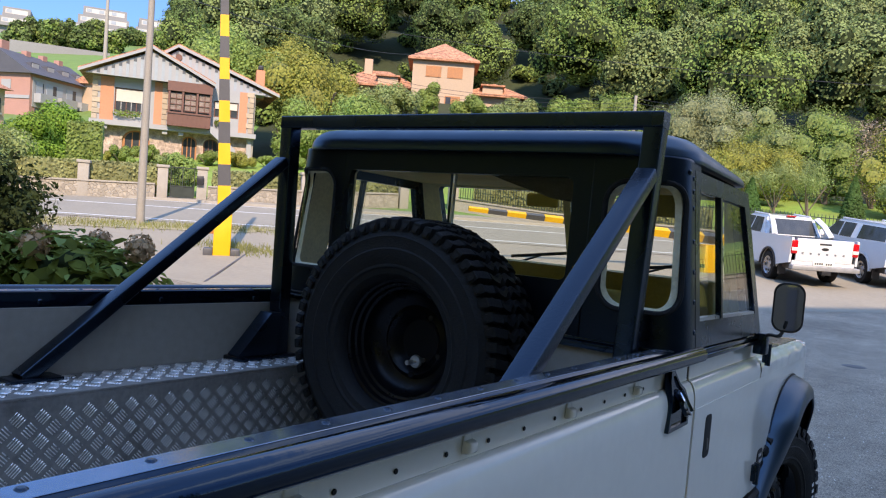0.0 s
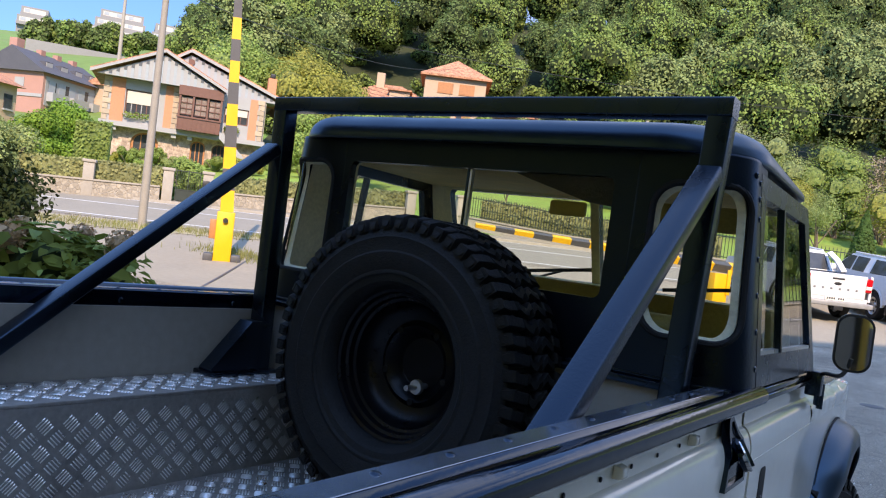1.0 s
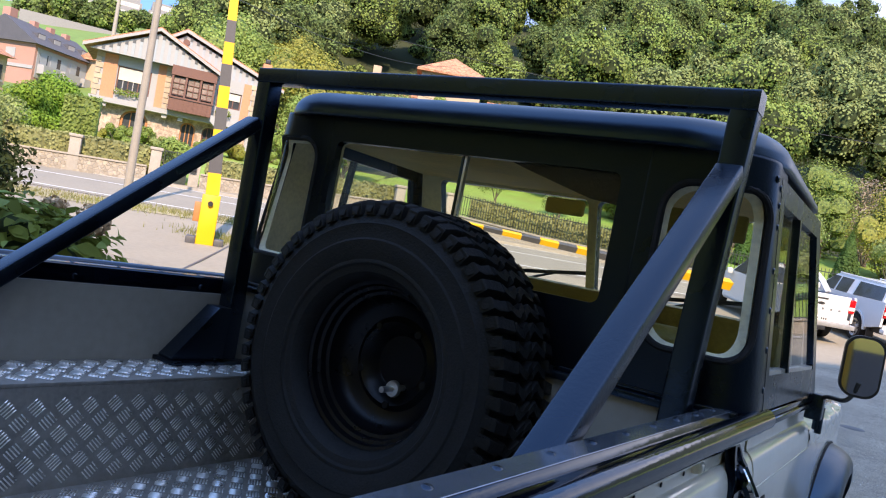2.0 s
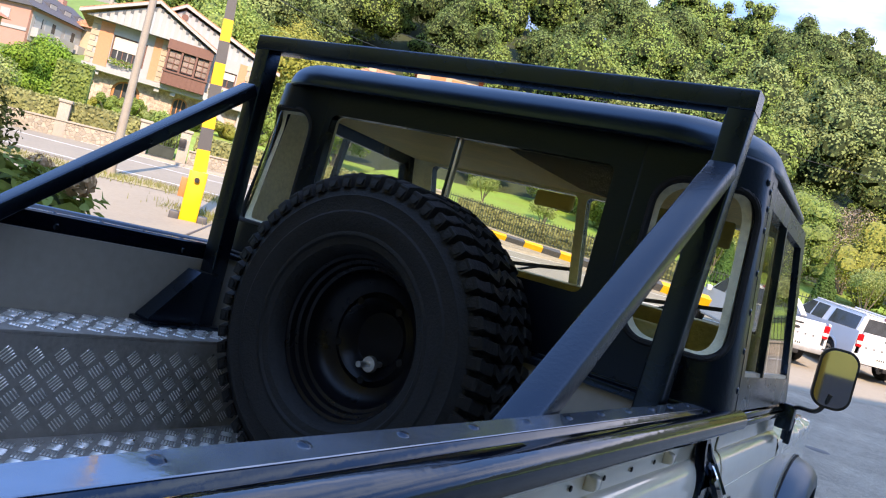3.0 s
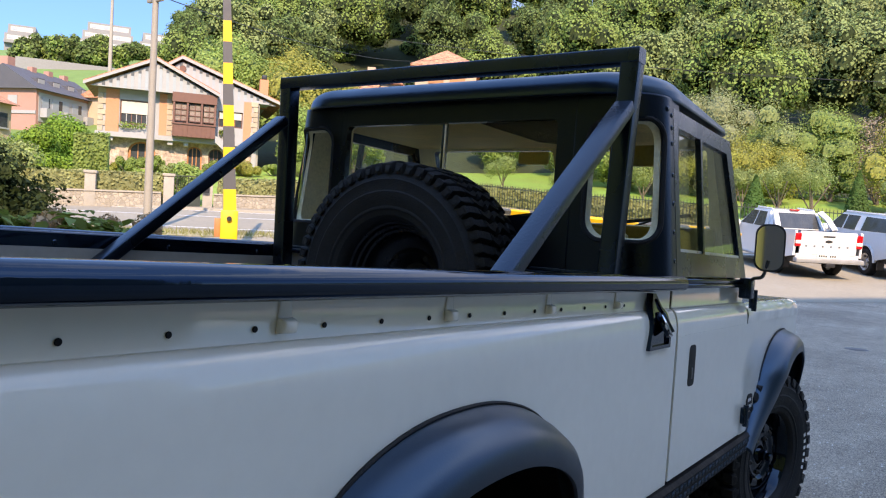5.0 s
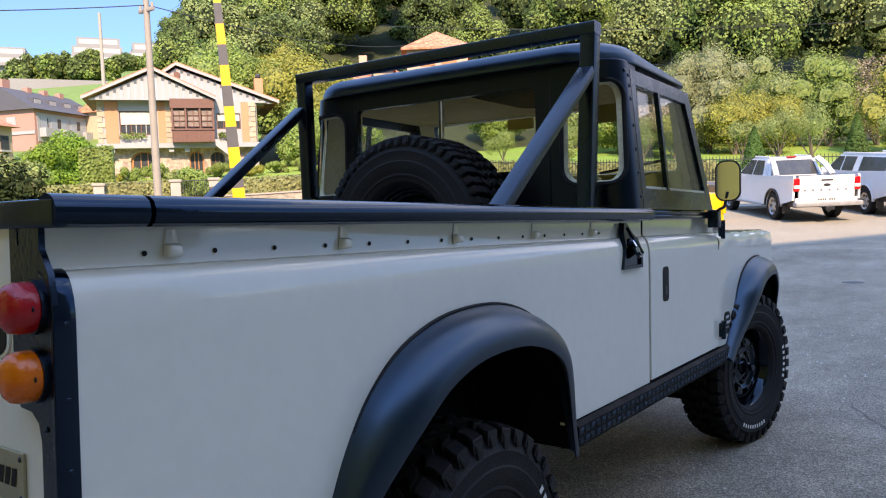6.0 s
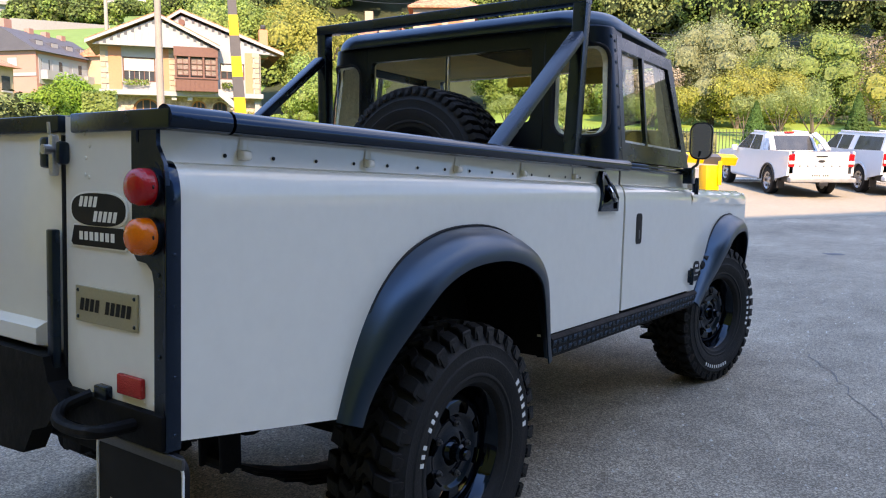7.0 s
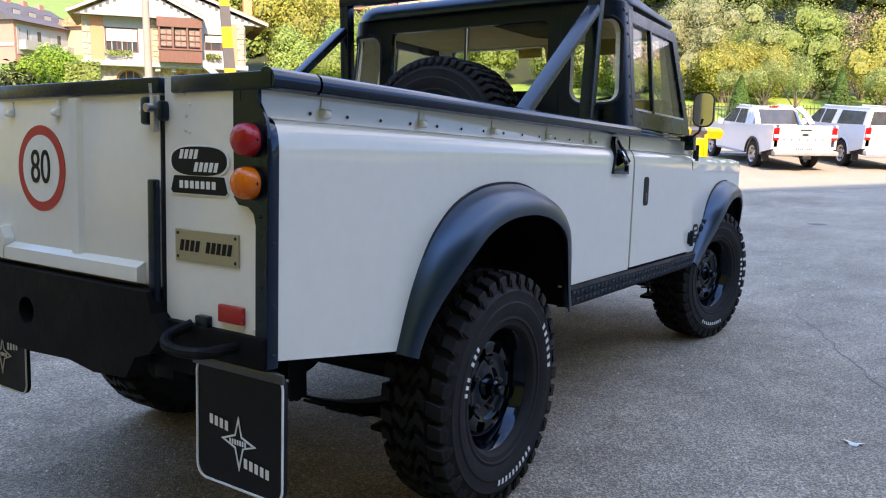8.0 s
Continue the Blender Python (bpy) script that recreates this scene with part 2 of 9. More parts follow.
def asphalt_mat(name):
    """Worn asphalt: pale and dark stones of about 8 mm in bitumen, broad stains, fine pits."""
    m = bpy.data.materials.new(name)
    m.use_nodes = True
    n, l = m.node_tree.nodes, m.node_tree.links
    b = n["Principled BSDF"]
    tc, vo, fine, broad, mid = n.new("ShaderNodeTexCoord"), n.new("ShaderNodeTexVoronoi"), n.new("ShaderNodeTexNoise"), n.new("ShaderNodeTexNoise"), n.new("ShaderNodeTexNoise")
    vo.inputs["Scale"].default_value = 150
    for q, sc, de in ((fine, 60, 6), (broad, 0.55, 6), (mid, 4.5, 6)):
        q.inputs["Scale"].default_value, q.inputs["Detail"].default_value, q.inputs["Roughness"].default_value = sc, de, 0.65
    for q in (vo, fine, broad, mid):
        l.new(tc.outputs["Object"], q.inputs["Vector"])
    bw = n.new("ShaderNodeRGBToBW")
    l.new(vo.outputs["Color"], bw.inputs["Color"])
    stone = n.new("ShaderNodeValToRGB")
    stone.color_ramp.elements[0].position, stone.color_ramp.elements[0].color = 0.22, (0.150, 0.122, 0.090, 1)
    stone.color_ramp.elements[1].position, stone.color_ramp.elements[1].color = 0.82, (0.45, 0.37, 0.28, 1)
    stone.color_ramp.elements.new(0.5).color = (0.240, 0.200, 0.152, 1)
    l.new(bw.outputs["Val"], stone.inputs["Fac"])
    out = stone.outputs["Color"]
    for q, lo, hi in ((fine, 0.80, 1.20), (mid, 0.80, 1.20), (broad, 0.68, 1.32)):
        r, mx = n.new("ShaderNodeMapRange"), n.new("ShaderNodeVectorMath")
        r.inputs["From Min"].default_value, r.inputs["From Max"].default_value = 0.3, 0.7
        r.inputs["To Min"].default_value, r.inputs["To Max"].default_value = lo, hi
        l.new(q.outputs["Fac"], r.inputs["Value"])
        mx.operation = "SCALE"
        l.new(out, mx.inputs[0])
        l.new(r.outputs["Result"], mx.inputs["Scale"])
        out = mx.outputs["Vector"]
    l.new(out, b.inputs["Base Color"])
    b.inputs["Roughness"].default_value, b.inputs["Specular IOR Level"].default_value = 0.66, 0.4
    add = n.new("ShaderNodeMath")
    add.operation = "ADD"
    l.new(vo.outputs["Distance"], add.inputs[0])
    l.new(fine.outputs["Fac"], add.inputs[1])
    bp = n.new("ShaderNodeBump")
    bp.inputs["Strength"].default_value, bp.inputs["Distance"].default_value = 0.7, 0.006
    l.new(add.outputs[0], bp.inputs["Height"])
    l.new(bp.outputs["Normal"], b.inputs["Normal"])
    return m


ASPHALT = asphalt_mat("asphalt")
ROAD = mat("road_asphalt", (0.268, 0.243, 0.196), 0.85, spec=0.2, var=0.15, scale=1.0, bump=0.4, bscale=90)
GRIT = mat("pale_grit", (0.42, 0.39, 0.34), 0.8, var=0.3, scale=20, island=0.5)
CONCRETE = mat("concrete_apron", (0.291, 0.255, 0.198), 0.85, spec=0.2, var=0.12, scale=1.0, bump=0.35, bscale=60, dirt=(0.30, 0.28, 0.24), dirt_at=0.6)
LINE = mat("road_line_paint", (0.70, 0.70, 0.68), 0.6, var=0.15, scale=5, dirt=(0.3, 0.3, 0.3), dirt_at=0.66)
LAWN = mat("lawn", (0.194, 0.291, 0.046), 0.85, var=0.3, scale=0.35, bump=0.8, bscale=30, hue=0.02)
MEADOW = mat("meadow", (0.125, 0.211, 0.046), 0.9, var=0.2, scale=0.08, bump=0.4, bscale=6, hue=0.02)
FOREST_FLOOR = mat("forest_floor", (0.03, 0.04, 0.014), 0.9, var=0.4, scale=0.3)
PILLAR = mat("pale_stone", (0.34, 0.305, 0.255), 0.8, var=0.15, scale=4, bump=0.4, bscale=30)
PLASTER = mat("white_render", (0.34, 0.337, 0.33), 0.8, var=0.06, scale=1.2, bump=0.15, bscale=30)
BRICK = mat("orange_brick", (0.50, 0.22, 0.12), 0.8, var=0.15, scale=9, bump=0.3, bscale=30, rnd=0.12)
QUOIN = mat("quoin_stone", (0.42, 0.33, 0.235), 0.8, var=0.15, scale=4, rnd=0.12)
HOUSE_STONE = mat("rubble_stone", (0.42, 0.31, 0.245), 0.85, var=0.3, scale=1.6, bump=0.5, bscale=6, speck=0.4, sscale=2.5)
BROWN_WOOD = mat("brown_timber", (0.15, 0.065, 0.045), 0.55, var=0.2, scale=6)
ORANGE_WOOD = mat("orange_timber", (0.42, 0.17, 0.06), 0.55, var=0.2, scale=6)
DARK_BOARD = mat("dark_board", (0.09, 0.10, 0.11), 0.7, var=0.1, scale=6)
GREY_BOARD = mat("blue_grey_board", (0.31, 0.345, 0.365), 0.7, var=0.1, scale=6)
TILE = mat("clay_tile", (0.42, 0.19, 0.105), 0.85, var=0.35, scale=1.5, rnd=0.15, speck=0.45, sscale=3.5)
SLATE = mat("dark_slate", (0.08, 0.08, 0.09), 0.7, var=0.2, scale=2)
VILLA_WALL = mat("peach_render", (0.47, 0.335, 0.225), 0.8, var=0.08, scale=1)
PINK_WALL = mat("pink_render", (0.42, 0.22, 0.17), 0.8, var=0.08, scale=1)
WINDOW_DARK = mat("window_pane", (0.05, 0.055, 0.06), 0.1, var=0.3, scale=4)
BLIND = mat("pale_blind", (0.54, 0.50, 0.43), 0.7, var=0.06, scale=4)
# bay panes: curtains and the pinkish sky reflection, both put into the colour
CURTAIN_SKY = mat("curtained_reflecting_pane", (0.26, 0.20, 0.17), 0.12, var=0.5, scale=3)
YELLOW = mat("barrier_yellow", (0.78, 0.42, 0.012), 0.5, var=0.08, scale=4, dirt=(0.35, 0.24, 0.06), dirt_at=0.7)
BARRIER_BLACK = mat("barrier_dark_grey", (0.07, 0.07, 0.075), 0.55, var=0.15, scale=4)
# paler, bluer and more metallic than the rail below it
CAP_TOP = mat("bluish_capping_strip", (0.20, 0.25, 0.31), 0.15, 0.75, var=0.2, scale=4, bump=0.02, bscale=20, rvar=0.1)
FAR_WALL = mat("grey_retaining_wall", (0.24, 0.235, 0.225), 0.9, var=0.1, scale=0.5)
POLE = mat("galvanised_pole", (0.29, 0.262, 0.22), 0.7, var=0.15, scale=3, bump=0.2, bscale=40)
IRON = mat("green_black_iron", (0.025, 0.035, 0.028), 0.5, var=0.2, scale=6)
CABLE = mat("cable", (0.03, 0.03, 0.03), 0.6, var=0.1)
CAR_WHITE = mat("car_white", (0.66, 0.665, 0.67), 0.22, var=0.03, scale=2, coat=0.5, rvar=0.04)
CAR_GREY = mat("car_grey_door", (0.30, 0.27, 0.23), 0.4, var=0.05, scale=3)
CAR_BLACK = mat("car_black_trim", (0.02, 0.02, 0.022), 0.45, var=0.15, scale=6)
GALV = mat("galvanised_bumper", (0.34, 0.34, 0.34), 0.5, 0.3, var=0.15, scale=9)
CHROME = mat("chrome", (0.65, 0.66, 0.67), 0.15, 1.0, var=0.05)
ALLOY = mat("alloy_wheel", (0.45, 0.45, 0.46), 0.3, 0.8, var=0.1)
BARK = mat("bark", (0.14, 0.11, 0.085), 0.9, var=0.3, scale=6, bump=0.8, bscale=25)
YARD_WALL = mat("yard_building_render", (0.16, 0.20, 0.175), 0.85, var=0.08, scale=0.6, bump=0.2, bscale=20)
DARK_PANEL = mat("brown_grey_panel", (0.10, 0.085, 0.06), 0.6, var=0.12, scale=2)
OCHRE_WALL = mat("ochre_render", (0.80, 0.57, 0.13), 0.85, var=0.08, scale=0.6, bump=0.2, bscale=20)


def leaf(name, color, isl=0.2, tr=0.35, hue=0.015, rough=0.6):
    return mat(name, color, rough, var=0.3, scale=0.35, island=isl, translucent=tr, hue=hue, spec=0.1)


L_WOOD = leaf("woodland_leaves", (0.255, 0.345, 0.095))
L_DARK = leaf("dark_leaves", (0.160, 0.222, 0.074))
L_OLIVE = leaf("grey_green_leaves", (0.285, 0.345, 0.13))
L_YELLOW = leaf("yellowing_leaves", (0.32, 0.325, 0.075))
L_LIME = leaf("bright_leaves", (0.245, 0.33, 0.09))
L_HEDGE = leaf("hedge_leaves", (0.31, 0.31, 0.13))
L_GREY = leaf("grey_park_leaves", (0.28, 0.30, 0.15))
L_GARDEN = leaf("sunny_garden_leaves", (0.20, 0.32, 0.05))
L_CONIFER = leaf("conifer_leaves", (0.063, 0.120, 0.032), tr=0.1)
L_BUSH = leaf("hydrangea_leaves", (0.17, 0.20, 0.035), tr=0.4)
L_PINK = leaf("faded_hydrangea_flowers", (0.62, 0.40, 0.23), tr=0.2)
L_PURPLE = leaf("purple_flower", (0.32, 0.14, 0.30), tr=0.2)
L_SHRUB = leaf("dark_shrub_leaves", (0.028, 0.042, 0.014), tr=0.2)
L_DRY = leaf("dry_twigs", (0.30, 0.24, 0.17), tr=0.0)
L_GRASS = leaf("verge_grass", (0.25, 0.25, 0.09))
INNER = {}


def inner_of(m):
    """A leaf material at half brightness: the shade inside the foliage put into the colour."""
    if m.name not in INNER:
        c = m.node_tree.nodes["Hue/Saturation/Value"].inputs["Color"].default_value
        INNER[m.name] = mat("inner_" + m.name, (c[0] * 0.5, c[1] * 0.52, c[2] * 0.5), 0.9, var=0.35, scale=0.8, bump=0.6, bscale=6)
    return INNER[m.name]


# shade in the gaps between leaves, put into one dark core colour
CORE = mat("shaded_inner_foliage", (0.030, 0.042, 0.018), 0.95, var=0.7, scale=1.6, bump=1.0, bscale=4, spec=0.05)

# ---------------- mesh helpers ----------------


def finish(bm, material, name, smooth=True, angle=35):
    bmesh.ops.recalc_face_normals(bm, faces=bm.faces)
    me = bpy.data.meshes.new(name)
    bm.to_mesh(me)
    bm.free()
    me.materials.append(material)
    if smooth:
        me.shade_smooth()
        me.set_sharp_from_angle(angle=radians(angle))
    return me


def world_of(ob):
    if ob.parent is None:
        return ob.matrix_basis.copy()
    return world_of(ob.parent) @ ob.matrix_parent_inverse @ ob.matrix_basis


def part(name, bm, material, parent, label="", smooth=True):
    ob = new(name, finish(bm, material, name, smooth))
    ob.parent = parent
    if parent is not None:
        ob.matrix_parent_inverse = world_of(parent).inverted()
    if label:
        ob["label"] = label
    return ob


def share(name, me, parent, m, label=""):
    """Another object on the same mesh, placed at m in the world."""
    ob = new(name, me)
    ob.parent = parent
    if parent is not None:
        ob.matrix_parent_inverse = world_of(parent).inverted()
    ob.matrix_basis = m
    if label:
        ob["label"] = label
    return ob


def thing(name, label, category, group="", kind="", at=(0, 0, 0)):
    ob = new(name)
    ob.matrix_basis = Matrix.Translation(at)
    ob.empty_display_size = 0.2
    return tagged(ob, label, category, group, kind)


def box(bm, x0, x1, y0, y1, z0, z1, bev=0.0, seg=2, m=None):
    vs = [bm.verts.new(p) for p in ((x0, y0, z0), (x1, y0, z0), (x1, y1, z0), (x0, y1, z0), (x0, y0, z1), (x1, y0, z1), (x1, y1, z1), (x0, y1, z1))]
    if m is not None:
        for v in vs:
            v.co = m @ v.co
    fs = [bm.faces.new([vs[i] for i in f]) for f in ((0, 3, 2, 1), (4, 5, 6, 7), (0, 1, 5, 4), (1, 2, 6, 5), (2, 3, 7, 6), (3, 0, 4, 7))]
    if bev:
        es = {e for f in fs for e in f.edges}
        bmesh.ops.bevel(bm, geom=list(es), offset=bev, segments=seg, affect="EDGES", profile=0.5)
    return bm


def B():
    return bmesh.new()


def boxed(*a, **k):
    return box(B(), *a, **k)


def sweep(bm, path, prof, side=None, closed=False, caps=True):
    """Sweep a closed profile of (a, b) along a path. side: the fixed direction of a; b is the remaining normal."""
    path = [Vector(p) for p in path]
    n = len(path)
    rings = []
    for i, p in enumerate(path):
        a = path[i - 1] if i or closed else p
        b = path[(i + 1) % n] if i < n - 1 or closed else p
        d = (b - a).normalized()
        s = Vector(side) if side is not None else Vector((0, 0, 1))
        if abs(d.dot(s)) > 0.98:
            s = Vector((1, 0, 0))
        s = (s - d * s.dot(d)).normalized()
        w = d.cross(s)
        k = 1.0
        if 0 < i < n - 1 or closed:
            c = (p - a).normalized().dot((b - p).normalized())
            k = 1 / max(0.5, math.sqrt((1 + c) / 2))
        rings.append([bm.verts.new(p + s * u + w * v * k) for u, v in prof])
    m = len(prof)
    for i in range(n if closed else n - 1):
        r, q = rings[i], rings[(i + 1) % n]
        for j in range(m):
            bm.faces.new((r[j], r[(j + 1) % m], q[(j + 1) % m], q[j]))
    if caps and not closed:
        bm.faces.new(rings[0])
        bm.faces.new(rings[-1][::-1])
    return bm


def rect(w, h, r=0.0):
    if not r:
        return [(-w / 2, -h / 2), (w / 2, -h / 2), (w / 2, h / 2), (-w / 2, h / 2)]
    return rr(-w / 2, w / 2, -h / 2, h / 2, r, 3)


def circ(r, n=12):
    return [(r * math.cos(2 * math.pi * i / n), r * math.sin(2 * math.pi * i / n)) for i in range(n)]


def rr(x0, x1, y0, y1, r, n=5):
    """A rounded rectangle as a list of points."""
    out = []
    for cx, cy, a0 in ((x1 - r, y0 + r, -90), (x1 - r, y1 - r, 0), (x0 + r, y1 - r, 90), (x0 + r, y0 + r, 180)):
        for i in range(n + 1):
            a = radians(a0 + 90 * i / n)
            out.append((cx + r * math.cos(a), cy + r * math.sin(a)))
    return out


def lathe(bm, prof, n=32, m=None, closed=True):
    """Turn (radius, height) points round x; height runs along x."""
    rings = []
    for i in range(n):
        a = 2 * math.pi * i / n
        ring = [Vector((h, r * math.sin(a), r * math.cos(a))) for r, h in prof]
        rings.append([bm.verts.new(m @ p if m is not None else p) for p in ring])
    for i in range(n):
        p, q = rings[i], rings[(i + 1) % n]
        for j in range(len(prof) - 1 + (1 if closed else 0)):
            k = (j + 1) % len(prof)
            bm.faces.new((p[j], p[k], q[k], q[j]))
    bmesh.ops.remove_doubles(bm, verts=bm.verts, dist=1e-5)
    return bm


def plate(bm, outer, holes, put, thick):
    """A plate with holes. put(a, b, depth) gives the place of a 2D point."""
    loops = [outer, *holes]
    front, back = [], []
    for loop in loops:
        front.append([bm.verts.new(put(a, b, 0.0)) for a, b in loop])
        back.append([bm.verts.new(put(a, b, thick)) for a, b in loop])
    edges = []
    for vs in front:
        edges += [bm.edges.new((vs[i], vs[(i + 1) % len(vs)])) for i in range(len(vs))]
    res = bmesh.ops.triangle_fill(bm, edges=edges, use_beauty=True, use_dissolve=False)
    twin = {}
    for f, b in zip(front, back):
        twin.update(zip(f, b))
    for f in [g for g in res["geom"] if isinstance(g, bmesh.types.BMFace)]:
        bm.faces.new([twin[v] for v in reversed(f.verts)])
    for f, b in zip(front, back):
        for i in range(len(f)):
            j = (i + 1) % len(f)
            bm.faces.new((f[i], f[j], b[j], b[i]))
    return bm


def tube(bm, path, r, n=10):
    return sweep(bm, path, circ(r, n), side=(0.31, 0.2, 0.93))


def smooth_path(pts, n=8):
    """Catmull-Rom through points."""
    pts = [Vector(p) for p in pts]
    q = [pts[0] * 2 - pts[1], *pts, pts[-1] * 2 - pts[-2]]
    out = []
    for i in range(1, len(q) - 2):
        for k in range(n):
            t = k / n
            out.append(0.5 * (2 * q[i] + (q[i + 1] - q[i - 1]) * t + (2 * q[i - 1] - 5 * q[i] + 4 * q[i + 1] - q[i + 2]) * t * t
                              + (3 * q[i] - q[i - 1] - 3 * q[i + 1] + q[i + 2]) * t ** 3))
    return [*out, pts[-1]]


def fast_mesh(name, verts, faces, material, smooth=False):
    """A mesh from arrays: verts (n, 3), faces (m, 3 or 4)."""
    me = bpy.data.meshes.new(name)
    verts, faces = np.asarray(verts, np.float32), np.asarray(faces, np.int32)
    k = faces.shape[1]
    me.vertices.add(len(verts))
    me.vertices.foreach_set("co", verts.ravel())
    me.loops.add(faces.size)
    me.loops.foreach_set("vertex_index", faces.ravel())
    me.polygons.add(len(faces))
    me.polygons.foreach_set("loop_start", np.arange(0, faces.size, k, dtype=np.int32))
    me.polygons.foreach_set("loop_total", np.full(len(faces), k, dtype=np.int32))
    me.materials.append(material)
    me.update(calc_edges=True)
    if smooth:
        me.shade_smooth()
    return me


def bars(bm, x, z, text, h, put, gap=0.25, wide=0.62):
    """Unreadable or withheld writing: a row of plain bars, one to a character; put(a, b) gives the four corners' places."""
    for i, ch in enumerate(text):
        if ch == " ":
            continue
        a0 = x + i * h * wide
        a1 = a0 + h * wide * (1 - gap)
        fs = [bm.verts.new(put(a, b)) for a, b in ((a0, z), (a1, z), (a1, z + h), (a0, z + h))]
        bm.faces.new(fs)
    return bm


def bar_row(make, x, z, text, h, put, gap=0.25, wide=0.62):
    """The same row with every bar handed to make() as a piece of its own."""
    for i, ch in enumerate(text):
        if ch != " ":
            make(bars(B(), x + i * h * wide, z, "X", h, put, gap, wide))


# ---------------- the ground's shape ----------------
N_DIR, R_DIR = Vector((-0.56, 0.83)), Vector((0.83, 0.56))      # up the valley side, along the road


def uv_of(x, y):
    return -0.56 * x + 0.83 * y, 0.83 * x + 0.56 * y


def xy_of(u, v):
    d = 0.56 ** 2 + 0.83 ** 2
    return (-0.56 * u + 0.83 * v) / d, (0.83 * u + 0.56 * v) / d


def sstep(a, b, x):
    t = min(1, max(0, (x - a) / (b - a)))
    return t * t * (3 - 2 * t)


def ground_z(x, y):
    u, v = uv_of(x, y)
    if u < 10:
        z = 0.0
    elif u < 18:
        z = 0.075 * (u - 10) ** 2 / 16
    else:
        z = 0.075 * (min(u, 33) - 14) + 0.15 * (min(max(u, 33), 62) - 33)
    if u > 46:
        a = v / u
        steep = 0.42 + 0.03 * sstep(0.1, 0.4, a)
        far = 144 - 23 * sstep(0.45, 0.8, a)
        top = min(u, far)
        woods_z = steep * max(0, top - 58) * sstep(46, 75, u) + 0.02 * max(0, u - far)
        if u > 73.4:                     # level ground cut for the villa
            cut = steep * 15.4 + (0 if u < 84 else steep * 31.6 * min(1, (u - 84) / 21)) + steep * max(0, top - 105)
            woods_z += (min(woods_z, cut) - woods_z) * sstep(-17, -12, v) * sstep(19, 14, v)
        left_z = 0.15 * (min(max(u, 62), 87) - 62) + 0.33 * (min(max(u, 87), 128) - 87) + 0.25 * (min(max(u, 128), 182) - 128)
        k = sstep(-0.34, -0.16, a)
        z += woods_z * k + left_z * (1 - k)
    return z


# ---------------- the pickup truck ----------------
RAKE = Matrix.Translation((0, 0, 1.3)) @ Matrix.Rotation(radians(-2.2), 4, "X") @ Matrix.Translation((0, 0, -1.3))
truck = thing("pickup_truck", "old cream-white off-road pickup with black roof and roll bar", "pickup truck")


def tp(name, bm, material, label="", parent=None, smooth=True):
    bm.transform(RAKE)
    return part(name, bm, material, parent or truck, label, smooth)


def flip(bm, sx):
    if sx < 0:
        bm.transform(Matrix.Diagonal((-1, 1, 1, 1)))
    return bm


XS, ZB, ZC = 0.83, 0.733, 1.345          # side face, lower edge, underside of the capping
HUB_R, HUB_F, HUB_Z = 0.972, 3.743, 0.40
ARCH = [(0.478, 0.657), (0.52, 0.77), (0.575, 0.88), (0.649, 0.98), (0.75, 1.055), (0.89, 1.103), (1.043, 1.118), (1.19, 1.108), (1.33, 1.066), (1.435, 0.992),
        (1.502, 0.89), (1.55, 0.77), (1.588, 0.637)]


def tighter(y, z):
    """The front arch: as the rear one, with its rear leg set further forward."""
    return y + (0.07 + 0.125 * sstep(0.65, 0.85, z)) * (1 - sstep(1.0, 1.5, y)), z


ARCH_F = [tighter(y, z) for y, z in ARCH]


def shoulder(y0, y1, x_in=0.80, thick=0.012, top=ZC):
    """The rolled waist of the body side, swept along y."""
    prof = [(XS, 1.19)]
    for i in range(1, 12):
        a = radians(90 * i / 11)
        prof.append((XS - 0.03 + 0.03 * math.cos(a), 1.205 + 0.072 * math.sin(a)))
    prof += [(x_in + 0.002, 1.279), (x_in, 1.284), (x_in, top)]
    back = [(x - thick, z) for x, z in reversed(prof)]
    bm = B()
    for ya, yb in ((y0, y1),):
        r = [[bm.verts.new((x, y, z)) for x, z in prof + back] for y in np.linspace(ya, yb, 14)]
        k = len(prof) * 2
        for p, q in zip(r, r[1:]):
            for j in range(k):
                bm.faces.new((p[j], p[(j + 1) % k], q[(j + 1) % k], q[j]))
        bm.faces.new(r[0])
        bm.faces.new(r[-1][::-1])
    return bm


def tub_side(sx):
    arch_cut = [(y, z) for y, z in ARCH[1:-1]]
    arch_cut = [(1.035 + (y - 1.035) * 0.995, z - 0.004) for y, z in arch_cut]
    outline = [(0.0, ZB), (0.50, 0.662), *arch_cut, (arch_cut[-1][0], 0.715), (2.287, 0.715), (2.287, 1.19), (0.0, 1.19)]
    bm = plate(B(), outline, [], lambda a, b, d: Vector((XS - d, a, b)), 0.015)
    tp("side_panel", flip(bm, sx), PAINT, "cream painted body side with a cut wheel arch")
    tp("waist_panel", flip(shoulder(0.0, 2.287), sx), PAINT, "rolled cream waist with a flat strip above")


for sx in (1, -1):
    tub_side(sx)

# press-stud holes and hooks on the strip under the capping
# raised black discs stand for the holes, their inner shade put into the colour
bm = lathe(B(), [(0.0, 0.004), (0.0075, 0.004), (0.009, 0.002), (0.009, 0.0), (0.0, 0.0)], 12)
STUD = finish(bm, SIGN_BLACK, "stud_hole")
HOOKS = [0.20, 0.605, 1.015, 1.42, 1.83]
for k in range(16):
    y = 0.152 + 0.1335 * k
    if y < 2.0:
        for sx in (1, -1):
            share("stud_hole", STUD, truck, RAKE @ Matrix.Translation((0.8015 * sx, y, 1.297)) @ Matrix.Diagonal((sx * 0.5, 0.5, 0.5, 1)))


